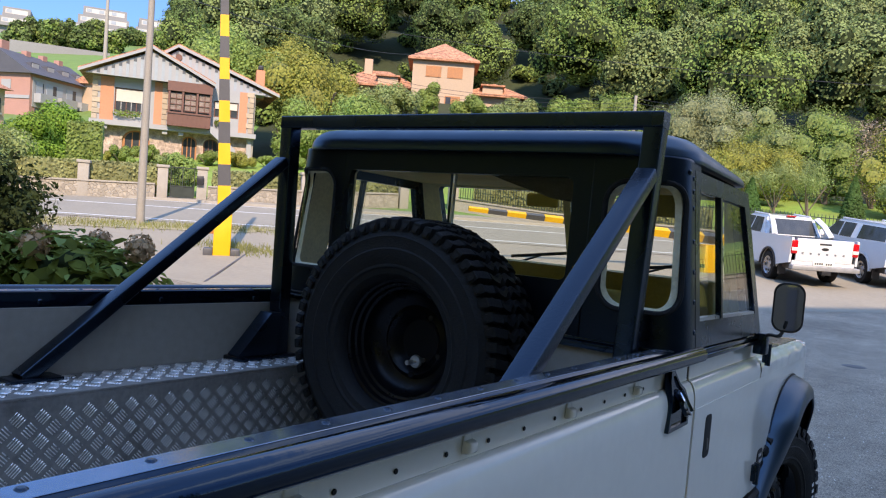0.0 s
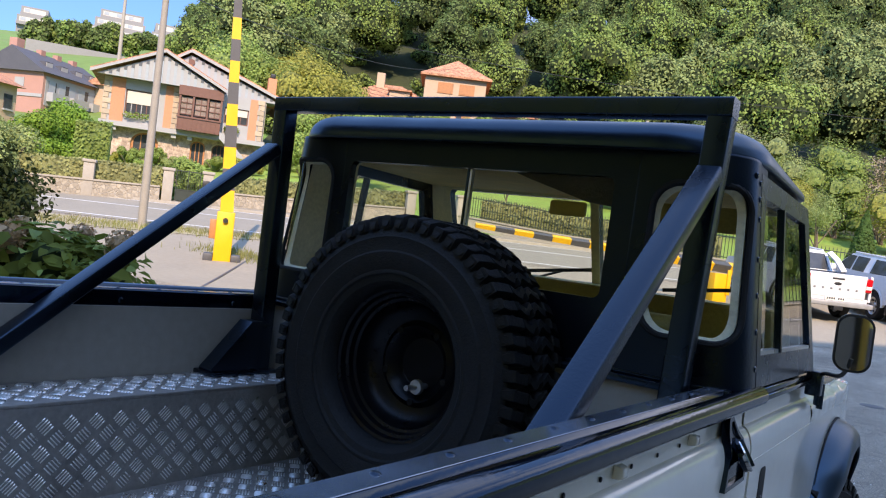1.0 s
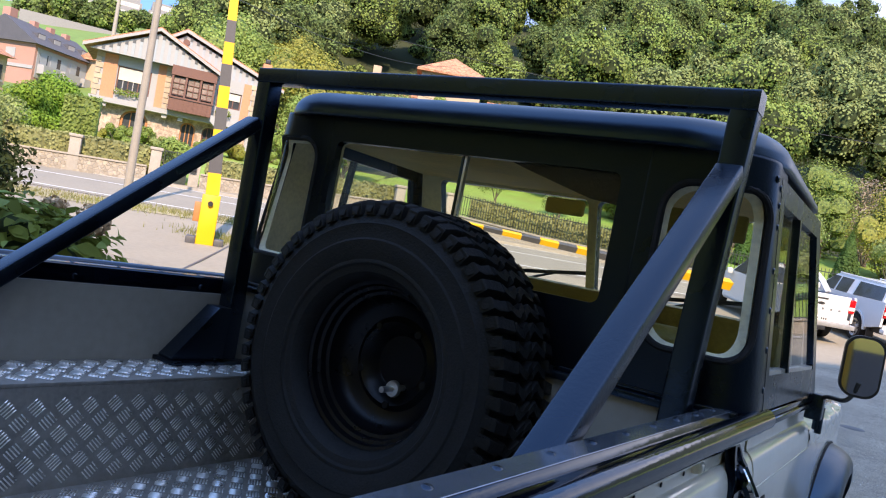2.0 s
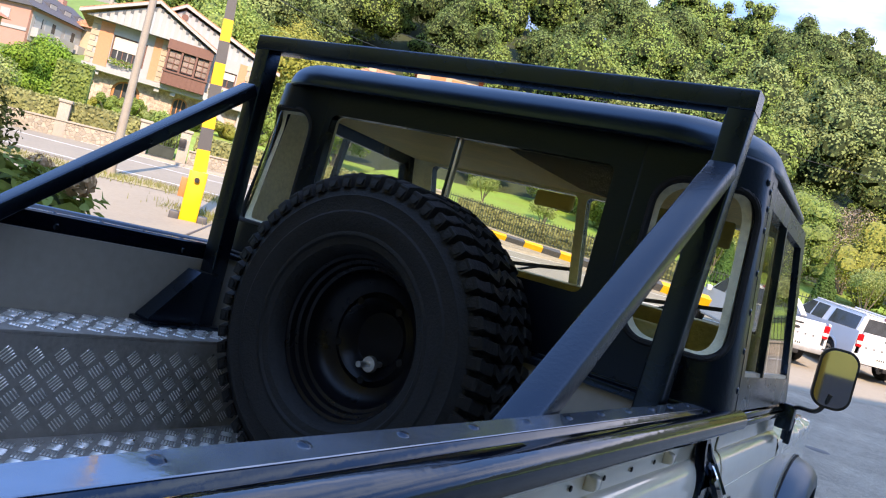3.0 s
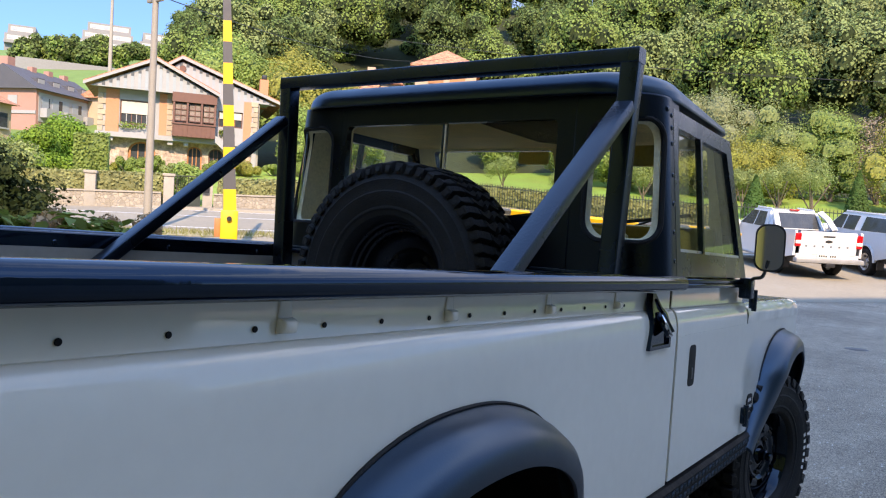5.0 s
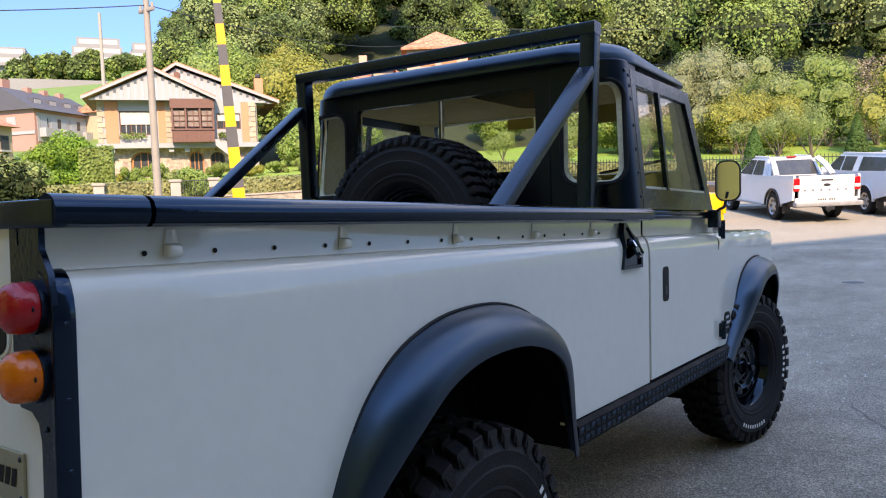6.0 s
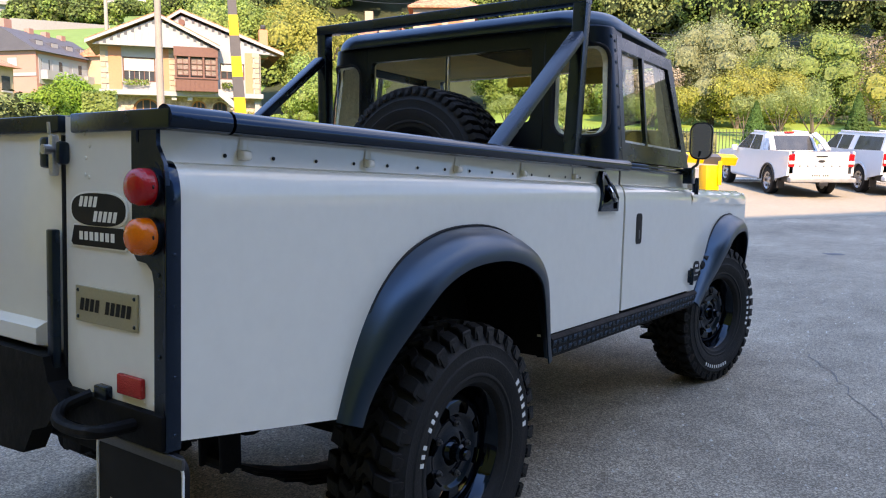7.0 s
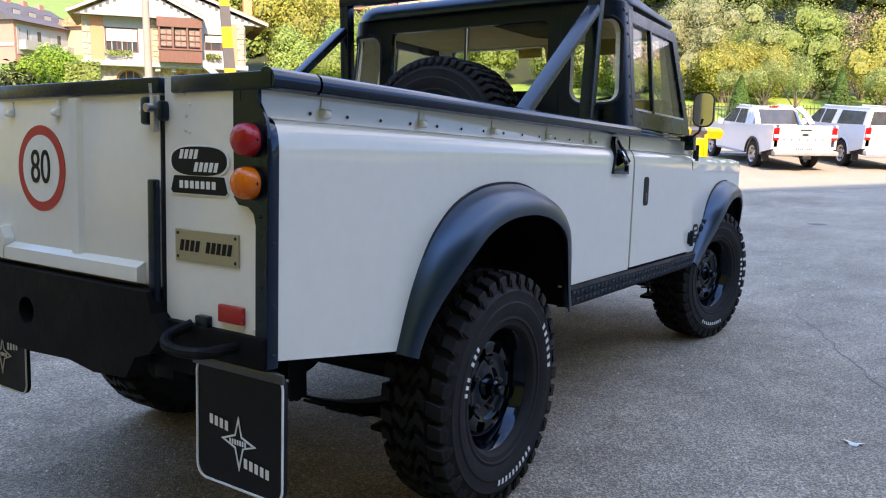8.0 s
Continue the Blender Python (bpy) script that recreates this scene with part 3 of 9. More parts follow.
def hook_mesh():
    """A pressed hook: thin neck against the panel, and a rounded cup that stands out below."""
    bm = B()
    prof = [(0.0, 0.036), (0.003, 0.036), (0.004, 0.004), (0.016, 0.002), (0.021, -0.002), (0.022, -0.018), (0.018, -0.024), (0.003, -0.026), (0.0, -0.024)]
    rings = []
    for y, k in ((-0.023, 0.55), (-0.021, 0.85), (-0.016, 1.0), (0.016, 1.0), (0.021, 0.85), (0.023, 0.55)):
        rings.append([bm.verts.new((x * k, y * (0.72 if z > 0.01 else 1.0), z)) for x, z in prof])
    for p, q in zip(rings, rings[1:]):
        for j in range(len(prof)):
            bm.faces.new((p[j], p[(j + 1) % len(prof)], q[(j + 1) % len(prof)], q[j]))
    bm.faces.new(rings[0])
    bm.faces.new(rings[-1][::-1])
    return finish(bm, PAINT, "tarpaulin_hook", angle=50)


HOOK = hook_mesh()
for y in HOOKS:
    for sx in (1, -1):
        share("tarpaulin_hook", HOOK, truck, RAKE @ Matrix.Translation((0.8005 * sx, y, 1.308)) @ Matrix.Diagonal((0.8 * sx, 0.60, 0.74, 1)))


def capping(y0, y1, sx, name="capping"):
    """Black rail on top of the tub side: rolled outer lip, flat top, inner skirt."""
    prof = [(0.803, 1.338), (0.838, 1.338), (0.848, 1.344), (0.853, 1.354), (0.853, 1.366), (0.848, 1.377), (0.838, 1.384), (0.826, 1.386), (0.815, 1.382), (0.808, 1.374), (0.803, 1.366), (0.796, 1.366), (0.7925, 1.372),
            (0.788, 1.377), (0.746, 1.377), (0.742, 1.374), (0.740, 1.366), (0.740, 1.315), (0.746, 1.315), (0.746, 1.362), (0.79, 1.362)]
    bm = B()
    r = [[bm.verts.new((x, y, z)) for x, z in prof] for y in np.linspace(y0, y1, 8)]
    for p, q in zip(r, r[1:]):
        for j in range(len(prof)):
            bm.faces.new((p[j], p[(j + 1) % len(prof)], q[(j + 1) % len(prof)], q[j]))
    bm.faces.new(r[0])
    bm.faces.new(r[-1][::-1])
    rail = tp(name, flip(bm, sx), GLOSS, "gloss black steel capping rail")
    tp("capping_strip", flip(boxed(0.7475, 0.787, y0 + 0.004, y1 - 0.004, 1.3765, 1.3785, 0.0008, 1), sx), CAP_TOP, "flat bluish metal strip along the rail", parent=rail)
    return rail


for sx in (1, -1):
    capping(0.14, 2.30, sx)
    capping(-0.012, 0.132, sx, "capping_end")
bm = lathe(B(), [(0.0, 0.004), (0.006, 0.0035), (0.009, 0.0), (0.0, 0.0)], 10, Matrix.Rotation(radians(-90), 4, "Y"))
RIVET = finish(bm.copy(), BLACK, "rivet")
PALE_RIVET = finish(bm, PAINT, "rivet")
for k in range(16):
    for sx in (1, -1):
        share("rivet", RIVET, truck, RAKE @ Matrix.Translation((0.763 * sx, 0.158 + 0.136 * k, 1.3785)) @ Matrix.Diagonal((0.75, 0.75, 0.6, 1)))
        if k % 3 == 1:
            share("rivet", RIVET, truck, RAKE @ Matrix.Translation((0.739 * sx, 0.158 + 0.136 * k, 1.345)) @ Matrix.Rotation(radians(-90 * sx), 4, "Y"))

# inside of the load bed
FLOOR_Z, BOX_Z, BOX_X = 0.872, 1.128, 0.51
WHEEL_BOX = {}
for sx in (1, -1):
    tp("inner_wall", flip(boxed(0.722, 0.735, 0.03, 2.10, BOX_Z, 1.33), sx), PAINT_IN, "dull grey inner bed wall")
    bm = boxed(BOX_X, 0.73, 0.02, 2.10, BOX_Z - 0.01, BOX_Z, 0.003)
    box(bm, BOX_X, BOX_X + 0.01, 0.02, 2.10, FLOOR_Z - 0.02, BOX_Z - 0.01)
    WHEEL_BOX[sx] = tp("wheel_box", flip(bm, sx), PLATE, "wheel box clad in aluminium tread plate")
BED_FLOOR = tp("bed_floor", boxed(-0.52, 0.52, 0.02, 2.12, FLOOR_Z - 0.03, FLOOR_Z), PLATE, "aluminium tread plate floor")
tp("bulkhead", boxed(-0.735, 0.735, 2.098, 2.128, 0.70, 1.348, 0.004), PAINT_IN, "dull grey front wall of the load bed")
bm = B()
box(bm, -0.80, 0.80, 2.084, 2.14, 1.348, 1.366, 0.004)
box(bm, -0.80, 0.80, 2.108, 2.14, 1.366, 1.378, 0.003)
tp("bulkhead_rail", bm, BLACK, "black rail between bed and cab")


def mark_mesh(pitch, bw, flat, s):
    """Five raised bars side by side, lying in the xy plane and turned by the sign s."""
    vs, fs = [], []
    du, dv = Vector((1, 0, 0)), Vector((0, 1, 0))
    a, b = (du * s + dv).normalized(), (dv * s - du).normalized()
    for k in range(-2, 3):
        cc = b * k * pitch * 0.118
        ln, w, up = pitch * 0.25 * (1 - 0.05 * abs(k)), pitch * bw, Vector((0, 0, 0.0028))
        base = len(vs)
        for e in (-1, 1):
            vs += [cc + a * ln * e - b * w, cc + a * ln * e + b * w]
        for e in (-1, 1):
            vs += [cc + a * ln * e * 0.85 - b * w * flat + up, cc + a * ln * e * 0.85 + b * w * flat + up]
        fs += [[base + q for q in f] for f in ((4, 5, 7, 6), (0, 1, 5, 4), (2, 6, 7, 3), (0, 4, 6, 2), (1, 3, 7, 5))]
    return [tuple(v) for v in vs], fs


def tread(parent, origin, du, dv, nrm, lu, lv, pitch=0.066, bw=0.034, flat=0.15, single=True):
    """Five-bar tread pattern over a lu by lv face: marks of their own, or one joined sheet of them."""
    o, du, dv, nrm = Vector(origin), Vector(du), Vector(dv), Vector(nrm)
    turn = Matrix((du, dv, nrm)).transposed().to_4x4()
    kinds = {q: mark_mesh(pitch, bw, flat, q) for q in (1, -1)}
    meshes = {q: fast_mesh("tread_mark", *kinds[q], PLATE_BAR) for q in (1, -1)} if single else {}
    vs, fs = [], []
    for i in range(int(2 * lu / pitch) - 1):
        for j in range(int(2 * lv / pitch) - 1):
            if (i + j) % 2:
                continue
            at = RAKE @ Matrix.Translation(o + du * (i + 1) * pitch / 2 + dv * (j + 1) * pitch / 2) @ turn
            q = 1 if i % 2 else -1
            if single:
                share("tread_mark", meshes[q], parent, at)
            else:
                base = len(vs)
                vs += [tuple(at @ Vector(v)) for v in kinds[q][0]]
                fs += [[base + w for w in f] for f in kinds[q][1]]
    if not single:
        ob = new("tread_pattern", fast_mesh("tread_pattern", vs, fs, PLATE_BAR))
        ob.parent = parent
        tagged(ob, "raised bars of the tread plate", kind="stuff")


tread(WHEEL_BOX[-1], (-0.511, 0.03, FLOOR_Z), (0, 1, 0), (0, 0, 1), (1, 0, 0), 2.05, BOX_Z - FLOOR_Z)
tread(WHEEL_BOX[-1], (-0.72, 0.03, BOX_Z), (0, 1, 0), (1, 0, 0), (0, 0, 1), 2.05, 0.21, bw=0.062, flat=0.7)
tread(WHEEL_BOX[1], (0.511, 0.03, BOX_Z), (0, 1, 0), (1, 0, 0), (0, 0, 1), 2.05, 0.21, bw=0.062, flat=0.7, single=False)
tread(BED_FLOOR, (-0.51, 0.03, FLOOR_Z), (0, 1, 0), (1, 0, 0), (0, 0, 1), 2.05, 1.02, single=False)

# tail: white quarters, black corner angles, lamps
for sx in (1, -1):
    outline = [(0.47, 0.785), (0.792, 0.785), (0.792, 1.345), (0.47, 1.374)]
    bm = plate(B(), outline, [], lambda a, b, d: Vector((a, d - 0.004, b)), 0.02)
    quarter = tp("rear_quarter", flip(bm, sx), PAINT, "cream tail panel beside the tailgate")
    # black corner angle with a swelling for the lamps
    outline = [(0.795, 0.715), (0.832, 0.715), (0.832, 1.245), (0.826, 1.275), (0.81, 1.30), (0.803, 1.31), (0.803, 1.345), (0.722, 1.345), (0.722, 1.30), (0.724, 1.10),
               (0.74, 1.083), (0.77, 1.08), (0.788, 1.066), (0.795, 1.04)]
    bm = plate(B(), outline, [], lambda a, b, d: Vector((a, d - 0.011, b)), 0.009)
    tp("corner_plate", flip(bm, sx), BLACK, "black lamp and corner plate")
    path = [(XS, 0.0055, z) for z in (0.715, 0.9, 1.05, 1.19, 1.205)]
    path += [(XS - 0.03 + 0.03 * math.cos(radians(15 * i)), 0.0055, 1.205 + 0.072 * math.sin(radians(15 * i))) for i in range(1, 7)]
    tp("corner_angle", flip(sweep(B(), path, rect(0.034, 0.009, 0.002), side=(0, 1, 0)), sx), GLOSS, "black steel corner angle")
    tp("tail_capping", flip(boxed(0.505, 0.846, -0.014, 0.01, 1.338, 1.378, 0.004), sx), BLACK)
    for z in (0.745, 0.86, 1.0, 1.10, 1.205):
        share("rivet", RIVET, truck, RAKE @ Matrix.Translation(((XS + 0.004) * sx, 0.008, z)) @ Matrix.Rotation(radians(90 * sx), 4, "Y") @ Matrix.Diagonal((0.5, 0.5, 0.5, 1)))
    for x, z in ((0.81, 1.06), (0.812, 0.90), (0.752, 0.80), (0.785, 0.80), (0.52, 1.34), (0.545, 1.335), (0.565, 1.31), (0.55, 1.285), (0.548, 1.25), (0.562, 1.245), (0.71, 1.36)):
        share("rivet", RIVET if x > 0.79 else PALE_RIVET, truck, RAKE @ Matrix.Translation((x * sx, -0.0125 if x > 0.79 else -0.005, z)) @ Matrix.Rotation(radians(90), 4, "X") @ Matrix.Diagonal((0.5, 0.5, 0.5, 1)))
    for z, m, lab in ((1.229, RED_LENS, "ribbed red tail lamp"), (1.134, AMBER_LENS, "ribbed amber indicator lamp")):
        at = Matrix.Translation((0.785 * sx, -0.011, z)) @ Matrix.Rotation(radians(-90), 4, "Z")
        lamp = tp("tail_lamp", lathe(B(), [(0.0, 0.0), (0.039, 0.0), (0.039, 0.008), (0.0, 0.008)], 28, at), BLACK)
        prof = [(0.0, 0.008), (0.036, 0.008), (0.036, 0.026), (0.0352, 0.028)]
        for i in range(9):
            a = radians(10 + 78 * i / 8)
            prof.append((0.0345 * math.cos(a) + (0.0008 if i % 2 else 0), 0.028 + 0.02 * math.sin(a)))
        prof.append((0.0, 0.0482))
        tp("lens", lathe(B(), prof, 36, at), m, lab, parent=lamp)
        for a in (0, 180):
            q = RAKE @ Matrix.Translation(((0.785 + 0.036 * math.cos(radians(a))) * sx, -0.03, z)) @ Matrix.Rotation(radians(90), 4, "X")
            share("lens_screw", RIVET, lamp, q @ Matrix.Diagonal((0.45, 0.45, 0.45, 1)))
    tp("reflector", flip(boxed(0.672, 0.757, -0.016, -0.004, 0.806, 0.848, 0.004), sx), RED_REFL, "red oblong reflector")
    # flap latch under the panel and hand-hold bar
    tp("lower_bracket", flip(boxed(0.595, 0.64, -0.02, 0.0, 0.782, 0.812, 0.004), sx), BLACK)

# badge and plate on the right quarter: plain shapes only
oval = [(0.598 + 0.102 * (abs(math.cos(a)) ** 0.7) * (1 if math.cos(a) > 0 else -1), 1.178 + 0.036 * (abs(math.sin(a)) ** 0.8) * (1 if math.sin(a) > 0 else -1)) for a in np.linspace(0, 2 * math.pi, 32, endpoint=False)]
badge = tp("badge", plate(B(), [(0.598 + (a - 0.598) * 1.04, 1.178 + (b - 1.178) * 1.08) for a, b in oval], [], lambda a, b, d: Vector((a, d - 0.0075, b)), 0.003), SIGN_WHITE, "oval black and white maker's badge")
tp("badge_field", plate(B(), [(0.598 + (a - 0.598) * 0.97, 1.178 + (b - 1.178) * 0.95) for a, b in oval], [], lambda a, b, d: Vector((a, d - 0.009, b)), 0.003), SIGN_BLACK, parent=badge)
base_o = [(0.505, 1.146), (0.691, 1.146), (0.703, 1.105), (0.695, 1.097), (0.501, 1.097), (0.493, 1.105)]
tp("badge_base", plate(B(), base_o, [], lambda a, b, d: Vector((a, d - 0.0072, b)), 0.003), SIGN_WHITE, parent=badge)
tp("badge_base_field", plate(B(), [(0.598 + (a - 0.598) * 0.965, 1.1215 + (b - 1.1215) * 0.86) for a, b in base_o], [], lambda a, b, d: Vector((a, d - 0.0086, b)), 0.003), SIGN_BLACK, parent=badge)
slant = lambda a, b: Vector((a + (b - 1.18) * 0.3, -0.0098, b))
on_badge = lambda bm: tp("bar", bm, SIGN_WHITE, parent=badge, smooth=False)
bar_row(on_badge, 0.528, 1.183, "XXXX", 0.022, slant, 0.3, 0.8)
bar_row(on_badge, 0.59, 1.153, "XXXXX", 0.022, slant, 0.3, 0.8)
bar_row(on_badge, 0.53, 1.113, "XXXXXXX", 0.018, lambda a, b: Vector((a, -0.0096, b)), 0.3, 1.08)
maker = tp("maker_plate", boxed(0.511, 0.736, -0.009, -0.004, 0.937, 1.014, 0.001, 1), CHAMP, "champagne metal maker's plate with dark bars")
bar_row(lambda bm: tp("bar", bm, SIGN_BLACK, parent=maker, smooth=False), 0.528, 0.962, "XXXX XXXXX", 0.027, lambda a, b: Vector((a + (b - 0.96) * 0.2, -0.0098, b)), 0.25, 0.7)
for x in (0.521, 0.726):
    for z in (0.947, 1.004):
        share("plate_screw", RIVET, maker, RAKE @ Matrix.Translation((x, -0.009, z)) @ Matrix.Rotation(radians(90), 4, "X") @ Matrix.Diagonal((0.5, 0.5, 0.5, 1)))

# tailgate
gate = tp("tailgate", boxed(-0.45, 0.45, -0.004, 0.022, 0.86, 1.345, 0.003), PAINT, "cream tailgate with pressed ribs and a round speed sticker")
tp("gate_capping", boxed(-0.452, 0.462, -0.016, 0.03, 1.34, 1.377, 0.004), BLACK, parent=gate)
for x0 in (-0.115, 0.062):
    bm = B()
    prof = [(0, 0), (0.012, -0.012), (0.045, -0.012), (0.057, 0)]
    rings = [[bm.verts.new((x0 + a, -0.004 + b, z)) for a, b in prof] for z in (0.915, 1.335)]
    for j in range(3):
        bm.faces.new((rings[0][j], rings[0][j + 1], rings[1][j + 1], rings[1][j]))
    bm.faces.new(rings[0])
    if x0 > 0:
        tp("rib", bm, PAINT, parent=gate, smooth=False)
    else:
        bm.free()
for xa, xb in ((-0.43, -0.30), (-0.285, 0.385)):
    outline = [(-0.004, 0.918), (-0.030, 0.905), (-0.030, 0.868), (-0.004, 0.862)]
    bm = B()
    r0 = [bm.verts.new((xa, y, z)) for y, z in outline]
    r1 = [bm.verts.new((xb, y, z)) for y, z in outline]
    for j in range(4):
        bm.faces.new((r0[j], r0[(j + 1) % 4], r1[(j + 1) % 4], r1[j]))
    bm.faces.new(r0)
    bm.faces.new(r1[::-1])
    tp("gate_step", bm, PAINT, parent=gate, smooth=False)
tp("gate_bracket", plate(B(), [(-0.33, 0.87), (-0.27, 0.87), (-0.255, 0.93), (-0.275, 0.965), (-0.33, 0.965)], [], lambda a, b, d: Vector((a, -0.034 + d, b)), 0.03), PAINT, parent=gate, smooth=False)
for x in (-0.38, -0.245, 0.0, 0.40):
    ob = share("tarpaulin_hook", HOOK, gate, RAKE @ Matrix.Translation((x, -0.004, 1.306)) @ Matrix.Rotation(radians(-90), 4, "Z") @ Matrix.Diagonal((0.75, 0.62, 0.72, 1)))
# speed sticker: red ring, white field, black figures
ring = lambda r, n=48: [(-0.091 + r * math.cos(2 * math.pi * i / n), 1.141 + r * math.sin(2 * math.pi * i / n)) for i in range(n)]
sticker = tp("speed_sticker", plate(B(), ring(0.122), [], lambda a, b, d: Vector((a, d - 0.0065, b)), 0.002), SIGN_RED, "round red-ringed speed sticker reading 80")
tp("sticker_field", plate(B(), ring(0.095), [], lambda a, b, d: Vector((a, d - 0.0075, b)), 0.002), SIGN_WHITE, parent=sticker)


def lettering(text, size, m, material, name, parent, squeeze=1.0, extrude=0.0006):
    cu = bpy.data.curves.new(name, "FONT")
    cu.body, cu.size, cu.extrude, cu.align_x, cu.align_y = text, size, extrude, "CENTER", "CENTER"
    tmp = new("lettering", cu)
    bpy.context.view_layer.update()
    me = bpy.data.meshes.new_from_object(tmp)
    bpy.data.objects.remove(tmp)
    bpy.data.curves.remove(cu)
    me.transform(m @ Matrix.Diagonal((squeeze, 1, 1, 1)))
    me.materials.clear()
    me.materials.append(material)
    ob = new(name, me)
    ob.parent = parent
    return ob


lettering("80", 0.135, RAKE @ Matrix.Translation((-0.091, -0.0085, 1.141)) @ Matrix.Rotation(radians(90), 4, "X"), SIGN_BLACK, "numeral", sticker, 0.78, 0.001)
# gate latch, rubber pads and the dark upright bar
tp("latch_pad", boxed(0.405, 0.435, -0.03, -0.004, 1.262, 1.33, 0.008), BLACK)
tp("latch_pad", boxed(0.47, 0.49, -0.03, -0.004, 1.27, 1.32, 0.008), BLACK)
bm = boxed(0.443, 0.462, -0.03, -0.012, 1.245, 1.335, 0.006)
tube(bm, [(0.452, -0.012, 1.302), (0.452, -0.045, 1.302)], 0.011)
tube(bm, [(0.452, -0.03, 1.335), (0.449, -0.03, 1.36)], 0.0035)
# dark strips laid in the tailgate gaps, with the gaps' shade as their colour
for sx in (1, -1):
    tp("gate_gap", flip(boxed(0.4525, 0.4605, -0.0052, 0.01, 0.80, 1.334, 0.001, 1), sx), RUBBER, "dark strip for the shaded gap beside the tailgate")
tp("tailgate_latch", bm, STEEL, "worn steel tailgate latch")
tp("upright_bar", boxed(0.434, 0.460, -0.032, -0.012, 0.80, 1.13, 0.004), BLACK, "black upright tailgate stop")

# rear crossmember, bumper, hand-hold
def hung(bm, sx, at):
    flip(bm, sx).transform(at)
    return bm


outline = [(-0.79, 0.64), (-0.62, 0.61), (-0.3, 0.625), (-0.1, 0.615), (0.1, 0.625), (0.22, 0.61), (0.36, 0.62), (0.40, 0.68), (0.46, 0.70), (0.52, 0.76), (0.47, 0.80), (0.45, 0.853), (-0.45, 0.853), (-0.47, 0.80), (-0.79, 0.76)]
hole = [(-0.113 + 0.04 * math.cos(a), 0.733 + 0.04 * math.sin(a)) for a in np.linspace(0, 2 * math.pi, 20, endpoint=False)]
tp("rear_crossmember", plate(B(), outline, [hole], lambda a, b, d: Vector((a, -0.05 + d, b)), 0.05), RUST_BLACK, "worn black rear crossmember with a round hole", smooth=False)
tp("crossmember_back", boxed(-0.55, 0.55, 0.02, 0.10, 0.64, 0.84, 0.01), RUST_BLACK)
for sx in (1, -1):
    bm = boxed(0.45, 0.83, -0.02, 0.03, 0.715, 0.787, 0.006)
    tp("lower_valance", flip(bm, sx), RUST_BLACK)
    bm = tube(B(), smooth_path([(0.575, -0.01, 0.785), (0.555, -0.06, 0.765), (0.575, -0.085, 0.748), (0.62, -0.09, 0.742), (0.68, -0.09, 0.745), (0.725, -0.08, 0.752), (0.74, -0.015, 0.755)], 6), 0.0135)
    tp("hand_hold", flip(bm, sx), RUST_BLACK, "worn black tubular step bar")
    # mud flap with a pale edge
    flap_o = rr(0.565, 0.862, 0.405, 0.71, 0.035)
    hang = Matrix.Translation((0.016, 0, 0)) if sx > 0 else Matrix.Translation((0.16, 0.10, -0.02))
    flap = tp("mud_flap", hung(plate(B(), flap_o, [], lambda a, b, d: Vector((a, -0.002 + d, b)), 0.012), sx, hang), SIGN_BLACK, "black rubber mud flap with pale edging")
    inner = rr(0.569, 0.858, 0.409, 0.706, 0.033)
    tp("flap_edging", hung(plate(B(), flap_o, [inner], lambda a, b, d: Vector((a, -0.006 + d, b)), 0.004), sx, hang), WHITE, parent=flap)
    tp("flap_bracket", hung(boxed(0.56, 0.866, -0.012, -0.004, 0.69, 0.712, 0.002), sx, hang), DARK_STEEL, parent=flap)
    fp = lambda a, b: Vector((a, -0.0055, b))
    star = [(0.715, 0.585), (0.727, 0.538), (0.775, 0.522), (0.733, 0.508), (0.718, 0.452), (0.703, 0.506), (0.655, 0.522), (0.703, 0.54)]
    bm = plate(B(), star, [[(0.715 + (a - 0.715) * 0.8, 0.52 + (b - 0.52) * 0.8) for a, b in star]], lambda a, b, d: fp(a, b) + Vector((0, d, 0)), 0.002)
    tp("flap_star", hung(bm, sx, hang), WHITE, "white star outline", parent=flap, smooth=False)
    on_flap = lambda bm, sx=sx, hang=hang, flap=flap: tp("bar", hung(bm, sx, hang), WHITE, parent=flap, smooth=False)
    bar_row(on_flap, 0.685, 0.515, "XXXXXXX", 0.013, fp, 0.3, 0.66)
    bar_row(on_flap, 0.615, 0.55, "XXXX", 0.024, lambda a, b: fp(a, b - (a - 0.615) * 0.12), 0.35, 0.75)
    bar_row(on_flap, 0.735, 0.465, "XXXXX", 0.024, lambda a, b: fp(a, b - (a - 0.735) * 0.12), 0.35, 0.75)


